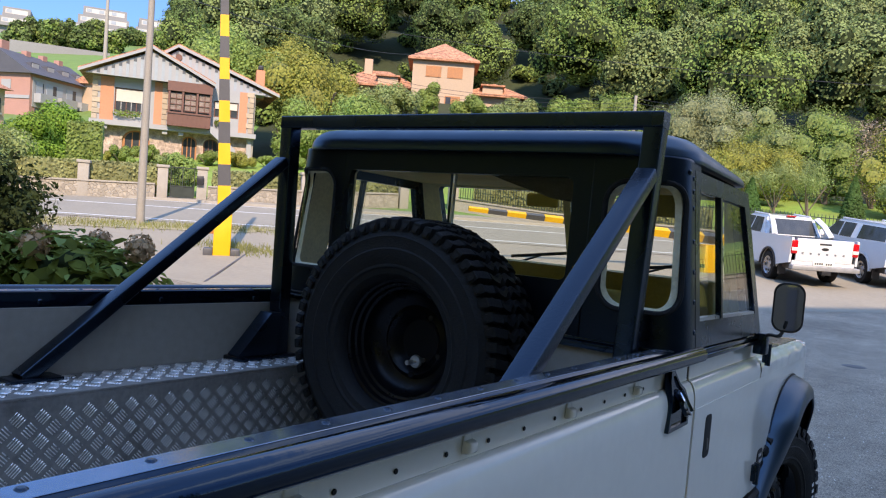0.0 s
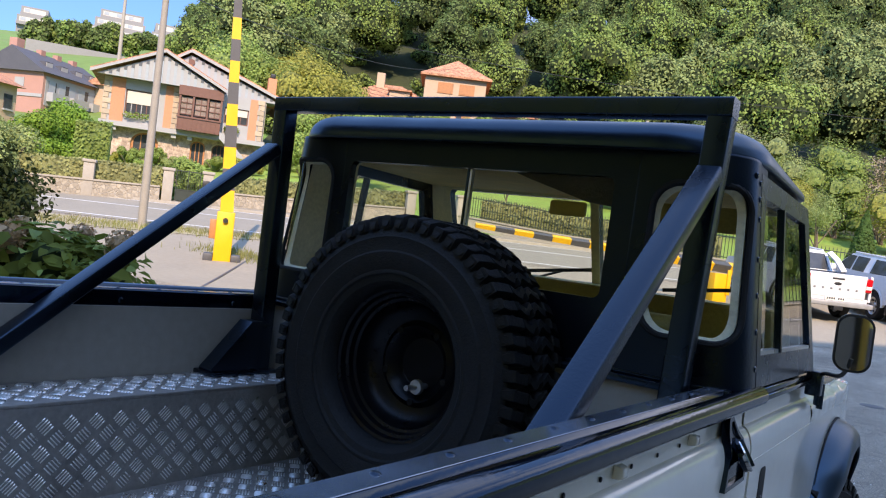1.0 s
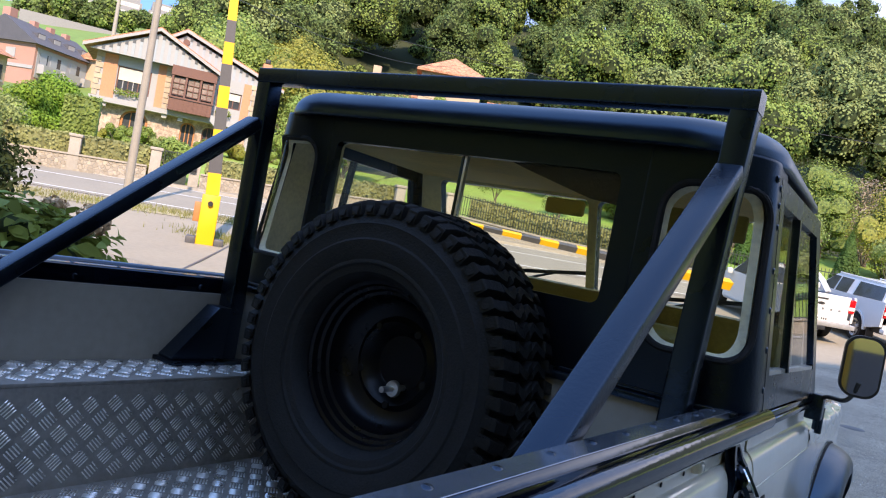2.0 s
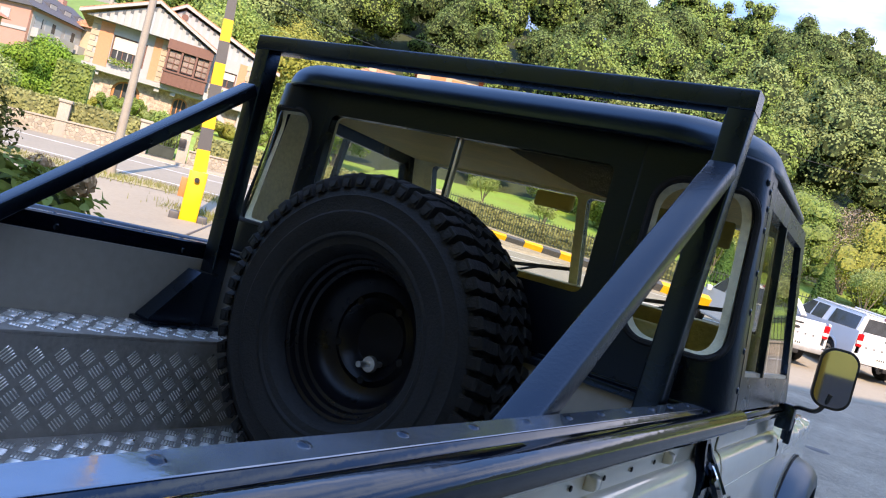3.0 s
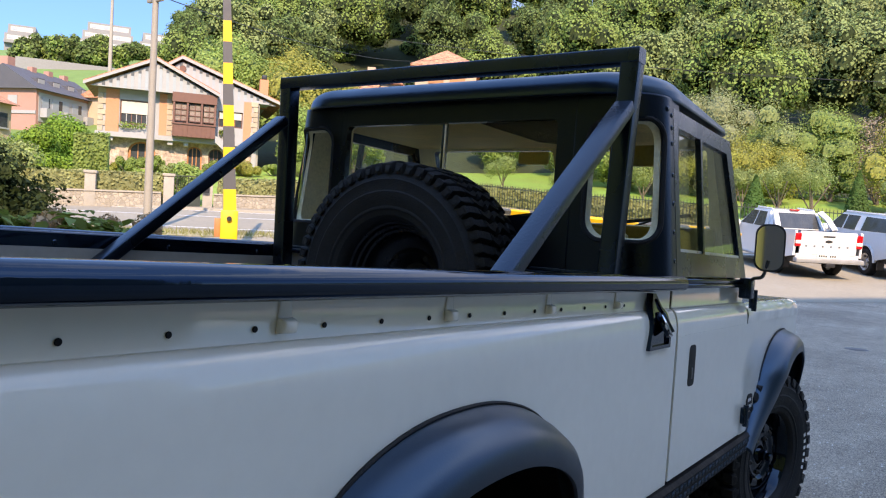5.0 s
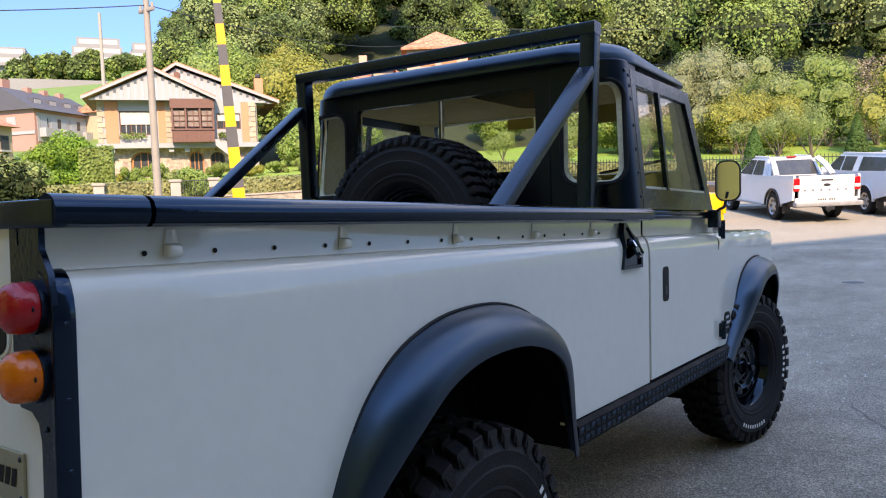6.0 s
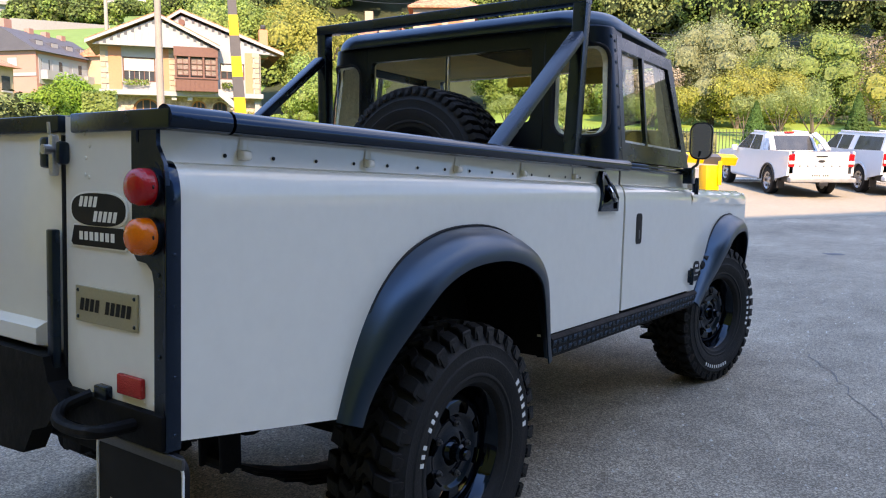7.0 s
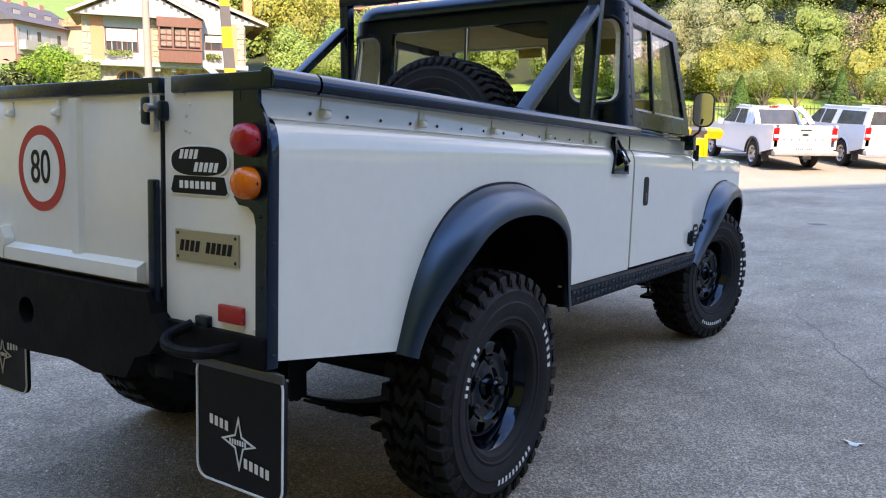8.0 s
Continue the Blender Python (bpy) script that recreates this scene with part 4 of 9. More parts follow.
def flare(y_shift, sx, arch):
    """Wide plastic wheel-arch flare: swept strip that swells out from the body and turns down at the lip."""
    bm = B()
    cy, cz = 1.035, 0.66
    rows = []
    pts = smooth_path([(0, y, z) for y, z in arch], 4)
    n = len(pts)
    for i, p in enumerate(pts):
        a, b = pts[max(0, i - 1)], pts[min(n - 1, i + 1)]
        t = (b - a).normalized()
        nrm = Vector((0, -t.z, t.y))
        if nrm.dot(Vector((0, p.y - cy, p.z - cz))) < 0:
            nrm = -nrm
        e = min(i, n - 1 - i) / n
        k = 0.30 + 0.58 * sstep(0, 0.30, e)
        g = 0.55 + 0.45 * sstep(0, 0.25, e)
        prof = [(0.0, 0.012), (0.012, 0.01), (0.04 * k + 0.012, -0.002), (0.076 * k + 0.012, -0.02), (0.096 * k + 0.012, -0.045), (0.103 * k + 0.012, -0.075), (0.101 * k + 0.012, -0.09),
                (0.093 * k + 0.01, -0.09), (0.088 * k + 0.01, -0.072), (0.04 * k + 0.005, -0.03), (-0.002, -0.015)]
        rows.append([bm.verts.new(Vector((XS + o, p.y + y_shift, p.z)) + nrm * h * g) for o, h in prof])
    for p, q in zip(rows, rows[1:]):
        for j in range(len(p)):
            bm.faces.new((p[j], p[(j + 1) % len(p)], q[(j + 1) % len(p)], q[j]))
    bm.faces.new(rows[0])
    bm.faces.new(rows[-1][::-1])
    ob = tp("wheel_arch_flare", flip(bm, sx), FLARE, "wide matt black plastic wheel-arch flare")
    tp("piping", flip(tube(B(), [(XS + 0.004, q.y + y_shift, q.z + 0.013 * (1 if q.z > 0.9 else 0.3)) for q in pts], 0.0045, 6), sx), RUBBER, "thin rubber piping", parent=ob)
    # dark inner arch liner
    bm = B()
    rows = []
    for p in pts:
        q = Vector((0, cy + (p.y - cy) * 0.97, cz + (p.z - cz) * 0.95))
        rows.append([bm.verts.new((x, q.y + y_shift, q.z)) for x in (0.525, XS + 0.005)])
    for p, q in zip(rows, rows[1:]):
        bm.faces.new((p[0], p[1], q[1], q[0]))
    bm.faces.new([r[0] for r in rows])
    tp("arch_liner", flip(bm, sx), RUST_BLACK)


for sx in (1, -1):
    flare(0.0, sx, ARCH)
    flare(HUB_F - HUB_R, sx, ARCH_F)

# sills with tread covering
for sx in (1, -1):
    bm = B()
    prof = [(0.79, 0.625), (0.845, 0.632), (0.852, 0.64), (0.852, 0.70), (0.84, 0.712), (0.79, 0.712)]
    r = [[bm.verts.new((x, y, z)) for x, z in prof] for y in (1.60, 3.53)]
    for j in range(6):
        bm.faces.new((r[0][j], r[0][(j + 1) % 6], r[1][(j + 1) % 6], r[1][j]))
    bm.faces.new(r[0])
    bm.faces.new(r[1][::-1])
    sill = tp("sill", flip(bm, sx), RUST_BLACK, "black sill covered in tread plate", smooth=False)
    vs, fs = [], []
    for i in range(44):
        for j in range(2):
            for k in range(3):
                cy, cz = 1.62 + i * 0.043, 0.655 + j * 0.03
                s = 1 if (i + j) % 2 else -1
                d = Vector((0, 0.5 * s, 0.87)) * 0.011
                w = Vector((0, 0.87, -0.5 * s)) * 0.0025
                c = Vector((0.8525, cy + (k - 1) * 0.009, cz))
                b0 = len(vs)
                vs += [c - d - w, c - d + w, c + d + w, c + d - w]
                top = Vector((0.002, 0, 0))
                vs += [v * 1.0 + top for v in (c - d * 0.8 - w * 0.4, c - d * 0.8 + w * 0.4, c + d * 0.8 + w * 0.4, c + d * 0.8 - w * 0.4)]
                fs += [[b0 + q for q in f] for f in ((4, 5, 6, 7), (0, 1, 5, 4), (1, 2, 6, 5), (2, 3, 7, 6), (3, 0, 4, 7))]
    if sx > 0:
        ob = new("tread_pattern", fast_mesh("tread_pattern", [tuple(RAKE @ v) for v in vs], fs, FLARE))
        ob.parent = sill
        ob["kind"] = "stuff"

# doors, lower half
for sx in (1, -1):
    y0, y1 = 2.304, 3.255
    bm = plate(B(), [(y0, 0.722), (y1, 0.722), (y1, 1.19), (y0, 1.19)], [rr(2.440, 2.512, 1.012, 1.152, 0.018, 3)], lambda a, b, d: Vector((XS + 0.002 - d, a, b)), 0.02)
    door = tp("door", flip(bm, sx), PAINT, "cream lower door with a slot handle")
    bm = shoulder(y0, y1, 0.802, top=1.36)
    tp("door_waist", flip(bm, sx), PAINT, parent=door)
    tp("door_back", flip(boxed(0.775, 0.80, y0, y1, 0.722, 1.36), sx), BLACK, parent=door)
    tp("door_lining", flip(boxed(0.752, 0.772, y0 + 0.02, y1 - 0.15, 0.80, 1.455, 0.006), sx), SEAT, "tan vinyl door lining", parent=door)
    # black plate closes the slot; the recess's shade is put into its colour
    bm = plate(B(), rr(2.440, 2.512, 1.012, 1.152, 0.018, 3), [], lambda a, b, d: Vector((XS + 0.0035 - d, a, b)), 0.004)
    slot = tp("handle_slot_plate", flip(bm, sx), SIGN_BLACK, parent=door)
    tp("door_handle", flip(boxed(0.826, 0.836, 2.468, 2.486, 1.035, 1.075, 0.004), sx), DARK_STEEL, "dark push handle in a slot", parent=door)
    bm = B()
    box(bm, 0.798, 0.835, 2.30, 3.20, 1.36, 1.377, 0.004)
    box(bm, 0.81, 0.842, 2.30, 3.20, 1.345, 1.36, 0.004)
    tp("door_rail", flip(bm, sx), GLOSS, parent=door)
    for z in (0.80, 1.29):
        bm = boxed(XS, XS + 0.022, 3.245, 3.30, z - 0.035, z + 0.035, 0.006)
        tube(bm, [(XS + 0.02, 3.262, z - 0.045), (XS + 0.02, 3.262, z + 0.045)], 0.011)
        tp("hinge", flip(bm, sx), BLACK, "black door hinge", parent=door)
# black strips fill the door gaps; the shade there is put into the colour
for sx in (1, -1):
    tp("door_gap", flip(boxed(0.79, 0.824, 2.286, 2.3035, 0.722, 1.19), sx), SIGN_BLACK)
    bm = shoulder(2.286, 2.3035, 0.80)
    bmesh.ops.translate(bm, verts=bm.verts, vec=(-0.005, 0, 0))
    tp("door_gap", flip(bm, sx), SIGN_BLACK)
    tp("door_gap", flip(boxed(0.79, 0.826, 3.256, 3.261, 0.722, 1.25), sx), SIGN_BLACK)
# fuel filler recess on the right, ahead of the hooks
bm = B()
out = [(2.012, 1.165), (2.198, 1.165), (2.198, 1.225), (2.17, 1.27), (2.13, 1.292), (2.098, 1.33), (2.072, 1.33), (2.05, 1.30), (2.04, 1.25)]
recess = tp("filler_recess", plate(bm, out, [[(2.105 + (a - 2.105) * 0.82, 1.235 + (b - 1.235) * 0.84) for a, b in out]], lambda a, b, d: Vector((XS + 0.012 - d - max(0, b - 1.235) * 0.24, a, b)), 0.02), GLOSS, "gloss black fuel filler recess")
tp("recess_back", plate(B(), [(2.105 + (a - 2.105) * 0.9, 1.235 + (b - 1.235) * 0.9) for a, b in out], [], lambda a, b, d: Vector((XS + 0.0035 - d - max(0, b - 1.235) * 0.2 + 0.0 * a, a, b)), 0.003), GLOSS, parent=recess)
CAP_AT = Matrix.Translation((XS + 0.006, 2.112, 1.232)) @ Matrix.Rotation(radians(-32), 4, "Y") @ Matrix.Rotation(radians(18), 4, "Z")
bm = lathe(B(), [(0.0, 0.0), (0.036, 0.0), (0.038, 0.006), (0.036, 0.018), (0.026, 0.022), (0.022, 0.014), (0.0, 0.012)], 28, CAP_AT)
cap = tp("filler_cap", bm, GLOSS, "glossy black filler cap", parent=recess)
tp("cap_rim", lathe(B(), [(0.0355, 0.016), (0.0375, 0.0205), (0.0405, 0.017), (0.0375, 0.010), (0.0355, 0.016)], 28, CAP_AT), CHROME, "bright metal rim", parent=cap)
bm = boxed(0.012, 0.03, -0.004, 0.004, -0.03, 0.034, 0.002)
bm.transform(CAP_AT)
tp("cap_handle", bm, BLACK, "black turning bar", parent=cap)

# front wings, bonnet, bulkhead
for sx in (1, -1):
    arch = [(1.035 + (y - 1.035) * 0.995 + HUB_F - HUB_R, z - 0.004) for y, z in ARCH_F[1:-1]]
    outline = [(3.262, 0.715), (arch[0][0], 0.715), *arch, (4.42, 0.76), (4.46, 0.80), (4.46, 1.19), (3.262, 1.19)]
    wing = tp("front_wing", flip(plate(B(), outline, [], lambda a, b, d: Vector((XS - d - 0.10 * max(0, a - 4.33) ** 1.3, a, b)), 0.015), sx), PAINT, "cream front wing with dents along its rolled edge")
    # rolled upper edge, slightly dented
    bm = B()
    rows = []
    for y in np.linspace(3.262, 4.46, 30):
        prof = [(XS, 1.19)]
        end = 0.10 * max(0, y - 4.33) ** 1.3
        drop = 0.06 * max(0, y - 4.36) ** 1.2
        for i in range(9):
            a = radians(95 * i / 8)
            dent = 0.006 * noise.noise(Vector((y * 9, i * 0.4, 3.1)))
            prof.append((XS - 0.04 + (0.04 + dent) * math.cos(a), 1.225 + (0.046 + dent) * math.sin(a)))
        prof.append((0.60, 1.272))
        rows.append([bm.verts.new((x - end, y, z - (drop if z > 1.2 else 0))) for x, z in prof])
    for p, q in zip(rows, rows[1:]):
        for j in range(len(p) - 1):
            bm.faces.new((p[j], p[j + 1], q[j + 1], q[j]))
    tp("wing_edge", flip(bm, sx), PAINT, parent=wing)
    tp("wing_top", flip(boxed(0.40, 0.775, 3.28, 4.42, 1.268, 1.276, 0.003), sx), BLACK, "black wing top plate", parent=wing)
    tp("wing_front", flip(boxed(0.40, 0.815, 4.44, 4.46, 0.80, 1.262, 0.006), sx), PAINT, parent=wing)
bm = boxed(-0.52, 0.52, 3.20, 4.46, 1.25, 1.33, 0.03, 3)
tp("bonnet", bm, BLACK, "black bonnet")
tp("scuttle", boxed(-0.80, 0.80, 3.08, 3.28, 0.85, 1.36, 0.02), BLACK)
tp("grille_panel", boxed(-0.40, 0.40, 4.40, 4.45, 0.80, 1.25, 0.01), BLACK)
tp("front_bumper", boxed(-0.80, 0.80, 4.60, 4.68, 0.66, 0.78, 0.01), RUST_BLACK)
wing_badge = tp("wing_badge", plate(B(), rr(3.345, 3.445, 0.80, 0.875, 0.03, 4), [], lambda a, b, d: Vector((XS + 0.004 - d, a, b)), 0.003), SIGN_BLACK, "small dark badge sticker")
tp("wing_badge_lower", plate(B(), rr(3.35, 3.44, 0.765, 0.793, 0.008, 3), [], lambda a, b, d: Vector((XS + 0.004 - d, a, b)), 0.003), SIGN_BLACK)
on_wing = lambda bm: tp("bar", bm, WHITE, parent=wing_badge, smooth=False)
bar_row(on_wing, 3.362, 0.843, "XXXX", 0.014, lambda a, b: Vector((XS + 0.0052, a, b)), 0.3, 1.0)
bar_row(on_wing, 3.375, 0.815, "XXXXX", 0.014, lambda a, b: Vector((XS + 0.0052, a, b)), 0.3, 0.9)

# chassis, axles, springs
bm = B()
for sx in (1, -1):
    box(bm, 0.38 * sx - 0.04, 0.38 * sx + 0.04, 0.05, 4.6, 0.60, 0.74, 0.005)
tp("chassis", bm, RUST_BLACK)
for y in (HUB_R, HUB_F):
    bm = tube(B(), [(-0.70, y, HUB_Z), (0.70, y, HUB_Z)], 0.045)
    lathe(bm, [(0.0, -0.13), (0.09, -0.11), (0.14, -0.04), (0.14, 0.04), (0.09, 0.11), (0.0, 0.13)], 20, Matrix.Translation((-0.12, y, HUB_Z)))
    part("axle", bm, RUST_BLACK, truck)
    for sx in (1, -1):
        for k in range(5):
            ln = 0.62 - 0.1 * k
            pts = [(0.50 * sx, y + ln * t, HUB_Z - 0.075 - 0.012 * k + 0.17 * (t * ln / 0.62) ** 2) for t in np.linspace(-1, 1, 11)]
            part("leaf_spring", sweep(B(), pts, rect(0.065, 0.009), side=(1, 0, 0)), RUST_BLACK, truck)
        bm = boxed(0.50 * sx - 0.055, 0.50 * sx + 0.055, y - 0.17, y + 0.12, HUB_Z - 0.185, HUB_Z - 0.165, 0.006)
        for dy in (-0.05, 0.05):
            tube(bm, [(0.50 * sx - 0.04, y + dy, HUB_Z - 0.20), (0.50 * sx - 0.04, y + dy, HUB_Z + 0.05)], 0.008)
            tube(bm, [(0.50 * sx + 0.04, y + dy, HUB_Z - 0.20), (0.50 * sx + 0.04, y + dy, HUB_Z + 0.05)], 0.008)
        part("spring_clamp", bm, RUST_BLACK, truck)
        bm = tube(B(), [(0.46 * sx, y - 0.615, HUB_Z + 0.095), (0.54 * sx, y - 0.615, HUB_Z + 0.095)], 0.024)
        for dx in (-0.042, 0.042):
            box(bm, (0.5 + dx) * sx - 0.006, (0.5 + dx) * sx + 0.006, y - 0.65, y - 0.585, HUB_Z + 0.08, 0.70, 0.003)
        part("shackle", bm, RUST_BLACK, truck)
        part("damper", tube(B(), [(0.33 * sx, y + 0.06, HUB_Z - 0.05), (0.36 * sx, y + 0.28, 0.72)], 0.028), RUST_BLACK, truck)
part("fuel_tank", boxed(-0.34, 0.30, 1.55, 2.5, 0.47, 0.70, 0.03), RUST_BLACK, truck)
part("gearbox", boxed(-0.18, 0.18, 2.7, 3.9, 0.42, 0.75, 0.05), RUST_BLACK, truck)
bm = tube(B(), smooth_path([(0.25, 3.0, 0.55), (0.28, 2.2, 0.52), (0.22, 1.4, 0.56), (0.25, 0.7, 0.66), (0.30, 0.05, 0.60)], 6), 0.026)
lathe(bm, [(0.0, -0.22), (0.06, -0.22), (0.075, -0.2), (0.075, 0.2), (0.06, 0.22), (0.0, 0.22)], 16, Matrix.Translation((0.26, 1.75, 0.52)) @ Matrix.Rotation(radians(90), 4, "Z"))
part("exhaust", bm, RUST_BLACK, truck)


# ---------------- wheels ----------------
R_T, W_T = 0.405, 0.262


def tyre_mesh():
    """The tyre's casing with ridged sidewalls, without its tread blocks."""
    h = W_T / 2
    prof = [(0.215, -h + 0.02), (0.222, -h + 0.012), (0.238, -h + 0.008), (0.243, -h + 0.002), (0.248, -h + 0.002), (0.252, -h + 0.004), (0.275, -h - 0.005), (0.298, -h - 0.008), (0.303, -h - 0.0045), (0.33, -h - 0.004),
            (0.338, -h - 0.006), (0.342, -h - 0.001), (0.354, -h + 0.004), (0.366, -h + 0.012), (0.372, -h + 0.028), (0.375, -h + 0.06), (0.376, 0.0)]
    prof = prof + [(r, -a) for r, a in reversed(prof[:-1])]
    return finish(lathe(B(), prof + [(0.205, h - 0.04), (0.205, -h + 0.04)], 84), RUBBER, "tyre", angle=30)


def block_mesh(da, x0, x1, hh, skew, shoulder=False, leg=0.0, hook=0.0):
    """One chamfered tread block at the top of the wheel; da and skew in degrees, x0 the outer end. leg: how far it runs down the sidewall."""
    bm = B()
    h = W_T / 2
    xm = (x0 + x1) / 2
    plan = [(x0, -da / 2), (x0, da / 2), (xm, da / 2 + skew / 2 + hook), (x1, da / 2 + skew), (x1, -da / 2 + skew), (xm, -da / 2 + skew / 2 + hook)]
    ca = sum(a for _, a in plan) / 6
    loops = []
    for r, kx, ka in ((0.368, 1.04, 1.06), (0.385 + hh, 0.97, 0.95), (0.389 + hh, 0.89, 0.82)):
        loop = []
        for x, a in plan:
            a = radians(ca + (a - ca) * ka)
            q = r - (0.009 if shoulder and abs(x) > 0.1 else 0.0)
            x = xm + (x - xm) * kx
            loop.append(bm.verts.new((x, q * math.sin(a), q * math.cos(a))))
        loops.append(loop)
    for p, q in zip(loops, loops[1:]):
        for j in range(6):
            bm.faces.new((p[j], p[(j + 1) % 6], q[(j + 1) % 6], q[j]))
    bm.faces.new(loops[-1])
    if leg:
        s = 1 if x0 > 0 else -1
        rings = []
        for r, x, k in ((0.391, h - 0.006, 0.44), (0.372, h + 0.0035, 0.40), (0.372 - leg, h + 0.0045, 0.28)):
            rings.append([bm.verts.new((s * xx, r * math.sin(radians(da * k * e)), r * math.cos(radians(da * k * e)))) for e, xx in ((-1, x - 0.012), (-0.8, x), (0.8, x), (1, x - 0.012))])
        for p, q in zip(rings, rings[1:]):
            for j in range(3):
                bm.faces.new((p[j], p[j + 1], q[j + 1], q[j]))
        bm.faces.new(rings[-1])
    return finish(bm, TREAD, "tread_block", angle=25)


def block_kinds(n, lug, leg):
    """Meshes of the blocks with their first angle and the step between repeats, both in degrees."""
    h, q, out = W_T / 2, 28 / n, []
    for s in (-1, 1):
        off = 180 / n if s > 0 else 0.0
        for k in range(2):
            a0 = off + 360 / n * k
            out.append((block_mesh(8.6 * q, s * (h - 0.001), s * (h - (0.062 if k else 0.05)), 0.0135 * lug, s * 1.8, True, leg * (1.0 if k else 0.6), 0.4), a0, 720 / n))
        out.append((block_mesh(7.0 * q, s * 0.068, s * 0.028, 0.013 * lug, s * 6.2 * q, hook=1.3 * q), off + 2.4 * q, 360 / n))
        out.append((block_mesh(6.4 * q, s * 0.032, s * -0.001, 0.0125 * lug, s * -6.4 * q, hook=-1.0 * q), off - 4.2 * q, 360 / n))
    return out


def tread_blocks(kinds, parent, m):
    for me, a0, step in kinds:
        for i in range(round(360 / step)):
            share("tread_block", me, parent, m @ Matrix.Rotation(-radians(a0 + step * i), 4, "X"))


def joined_blocks(kinds):
    """All the blocks of a tyre in one mesh, for the wheels that are hardly seen."""
    bm = B()
    for me, a0, step in kinds:
        for i in range(round(360 / step)):
            t = me.copy()
            t.transform(Matrix.Rotation(-radians(a0 + step * i), 4, "X"))
            bm.from_mesh(t)
            bpy.data.meshes.remove(t)
    return finish(bm, TREAD, "tread", angle=25)


def rim_mesh():
    bm = B()
    prof = [(0.205, -0.10), (0.222, -0.105), (0.225, -0.098), (0.214, -0.09), (0.20, -0.06), (0.185, -0.03), (0.185, 0.03), (0.198, 0.055), (0.203, 0.075), (0.212, 0.088), (0.224, 0.094), (0.227, 0.101), (0.221, 0.105), (0.212, 0.1), (0.203, 0.09), (0.196, 0.07), (0.192, 0.06)]
    lathe(bm, prof, 56, closed=False)
    return finish(bm, RIM, "rim", angle=40)


def disc_mesh():
    """Dished steel disc with a raised ring and eight rounded windows cut through it."""
    prof = [(0.045, 0.028), (0.06, 0.028), (0.066, 0.024), (0.098, 0.024), (0.106, 0.028), (0.113, 0.034), (0.119, 0.036), (0.125, 0.037), (0.131, 0.037), (0.137, 0.037), (0.143, 0.037), (0.149, 0.036), (0.155, 0.034), (0.162, 0.03), (0.174, 0.014), (0.182, -0.006), (0.186, -0.012)]
    bm = B()
    n = 192
    g = [[bm.verts.new((x, r * math.sin(2 * math.pi * i / n), r * math.cos(2 * math.pi * i / n))) for r, x in prof] for i in range(n)]
    for i in range(n):
        a = ((i + 0.5) / n * 360) % 45 - 22.5
        for j in range(len(prof) - 1):
            r = (prof[j][0] + prof[j + 1][0]) / 2
            u, v = abs(a) * radians(1) * r, abs(r - 0.136)
            if max(0, u - 0.015) ** 2 + max(0, v - 0.006) ** 2 < 0.011 ** 2:
                continue
            bm.faces.new((g[i][j], g[i][j + 1], g[(i + 1) % n][j + 1], g[(i + 1) % n][j]))
    bmesh.ops.recalc_face_normals(bm, faces=bm.faces)
    bmesh.ops.solidify(bm, geom=list(bm.faces), thickness=0.004)
    return finish(bm, RIM, "disc", angle=50)


def drum_mesh():
    return finish(lathe(B(), [(0.0, -0.01), (0.13, -0.01), (0.14, -0.02), (0.14, -0.09), (0.0, -0.09)], 40), RUST_BLACK, "brake_drum")


def hub_mesh():
    return finish(lathe(B(), [(0.0, 0.118), (0.018, 0.118), (0.021, 0.113), (0.024, 0.095), (0.032, 0.088), (0.034, 0.06), (0.046, 0.046), (0.05, 0.03), (0.06, 0.026), (0.06, -0.05), (0.0, -0.05)], 20), RIM, "hub")


def nut_mesh():
    bm = lathe(B(), [(0.0, 0.024), (0.006, 0.024), (0.0075, 0.02), (0.0075, 0.012), (0.013, 0.012), (0.015, 0.0), (0.0, 0.0)], 6)
    return finish(bm, DARK_STEEL, "wheel_nut")


def arc_bar(r0, r1, step):
    """One raised white bar on the sidewall, at the top of the wheel."""
    bm = B()
    x = W_T / 2 + 0.0065
    cols = []
    for aa in (-radians(step * 0.25), radians(step * 0.25)):
        cols.append([bm.verts.new((x + (0.0015 if j in (1, 2) else -0.004), r * math.sin(aa), r * math.cos(aa))) for j, r in enumerate((r0 - 0.001, r0, r1, r1 + 0.001))])
    for j in range(3):
        bm.faces.new((cols[0][j], cols[0][j + 1], cols[1][j + 1], cols[1][j]))
    return finish(bm, WHITE, "bar", smooth=False)


TYRE, RIMM, DISC, HUBM, NUT, DRUM = tyre_mesh(), rim_mesh(), disc_mesh(), hub_mesh(), nut_mesh(), drum_mesh()
MUD_BLOCKS = block_kinds(36, 1.0, 0.030)
MUD_TREAD = joined_blocks(MUD_BLOCKS)
SIDE_BARS = [(arc_bar(0.300, 0.320, 6.0), "XXXXXX", 72, 6.0), (arc_bar(0.301, 0.319, 4.6), "XXXXXXXXXX", 168, 4.6), (arc_bar(0.262, 0.276, 5.2), "XXX XXX", 298, 5.2)]


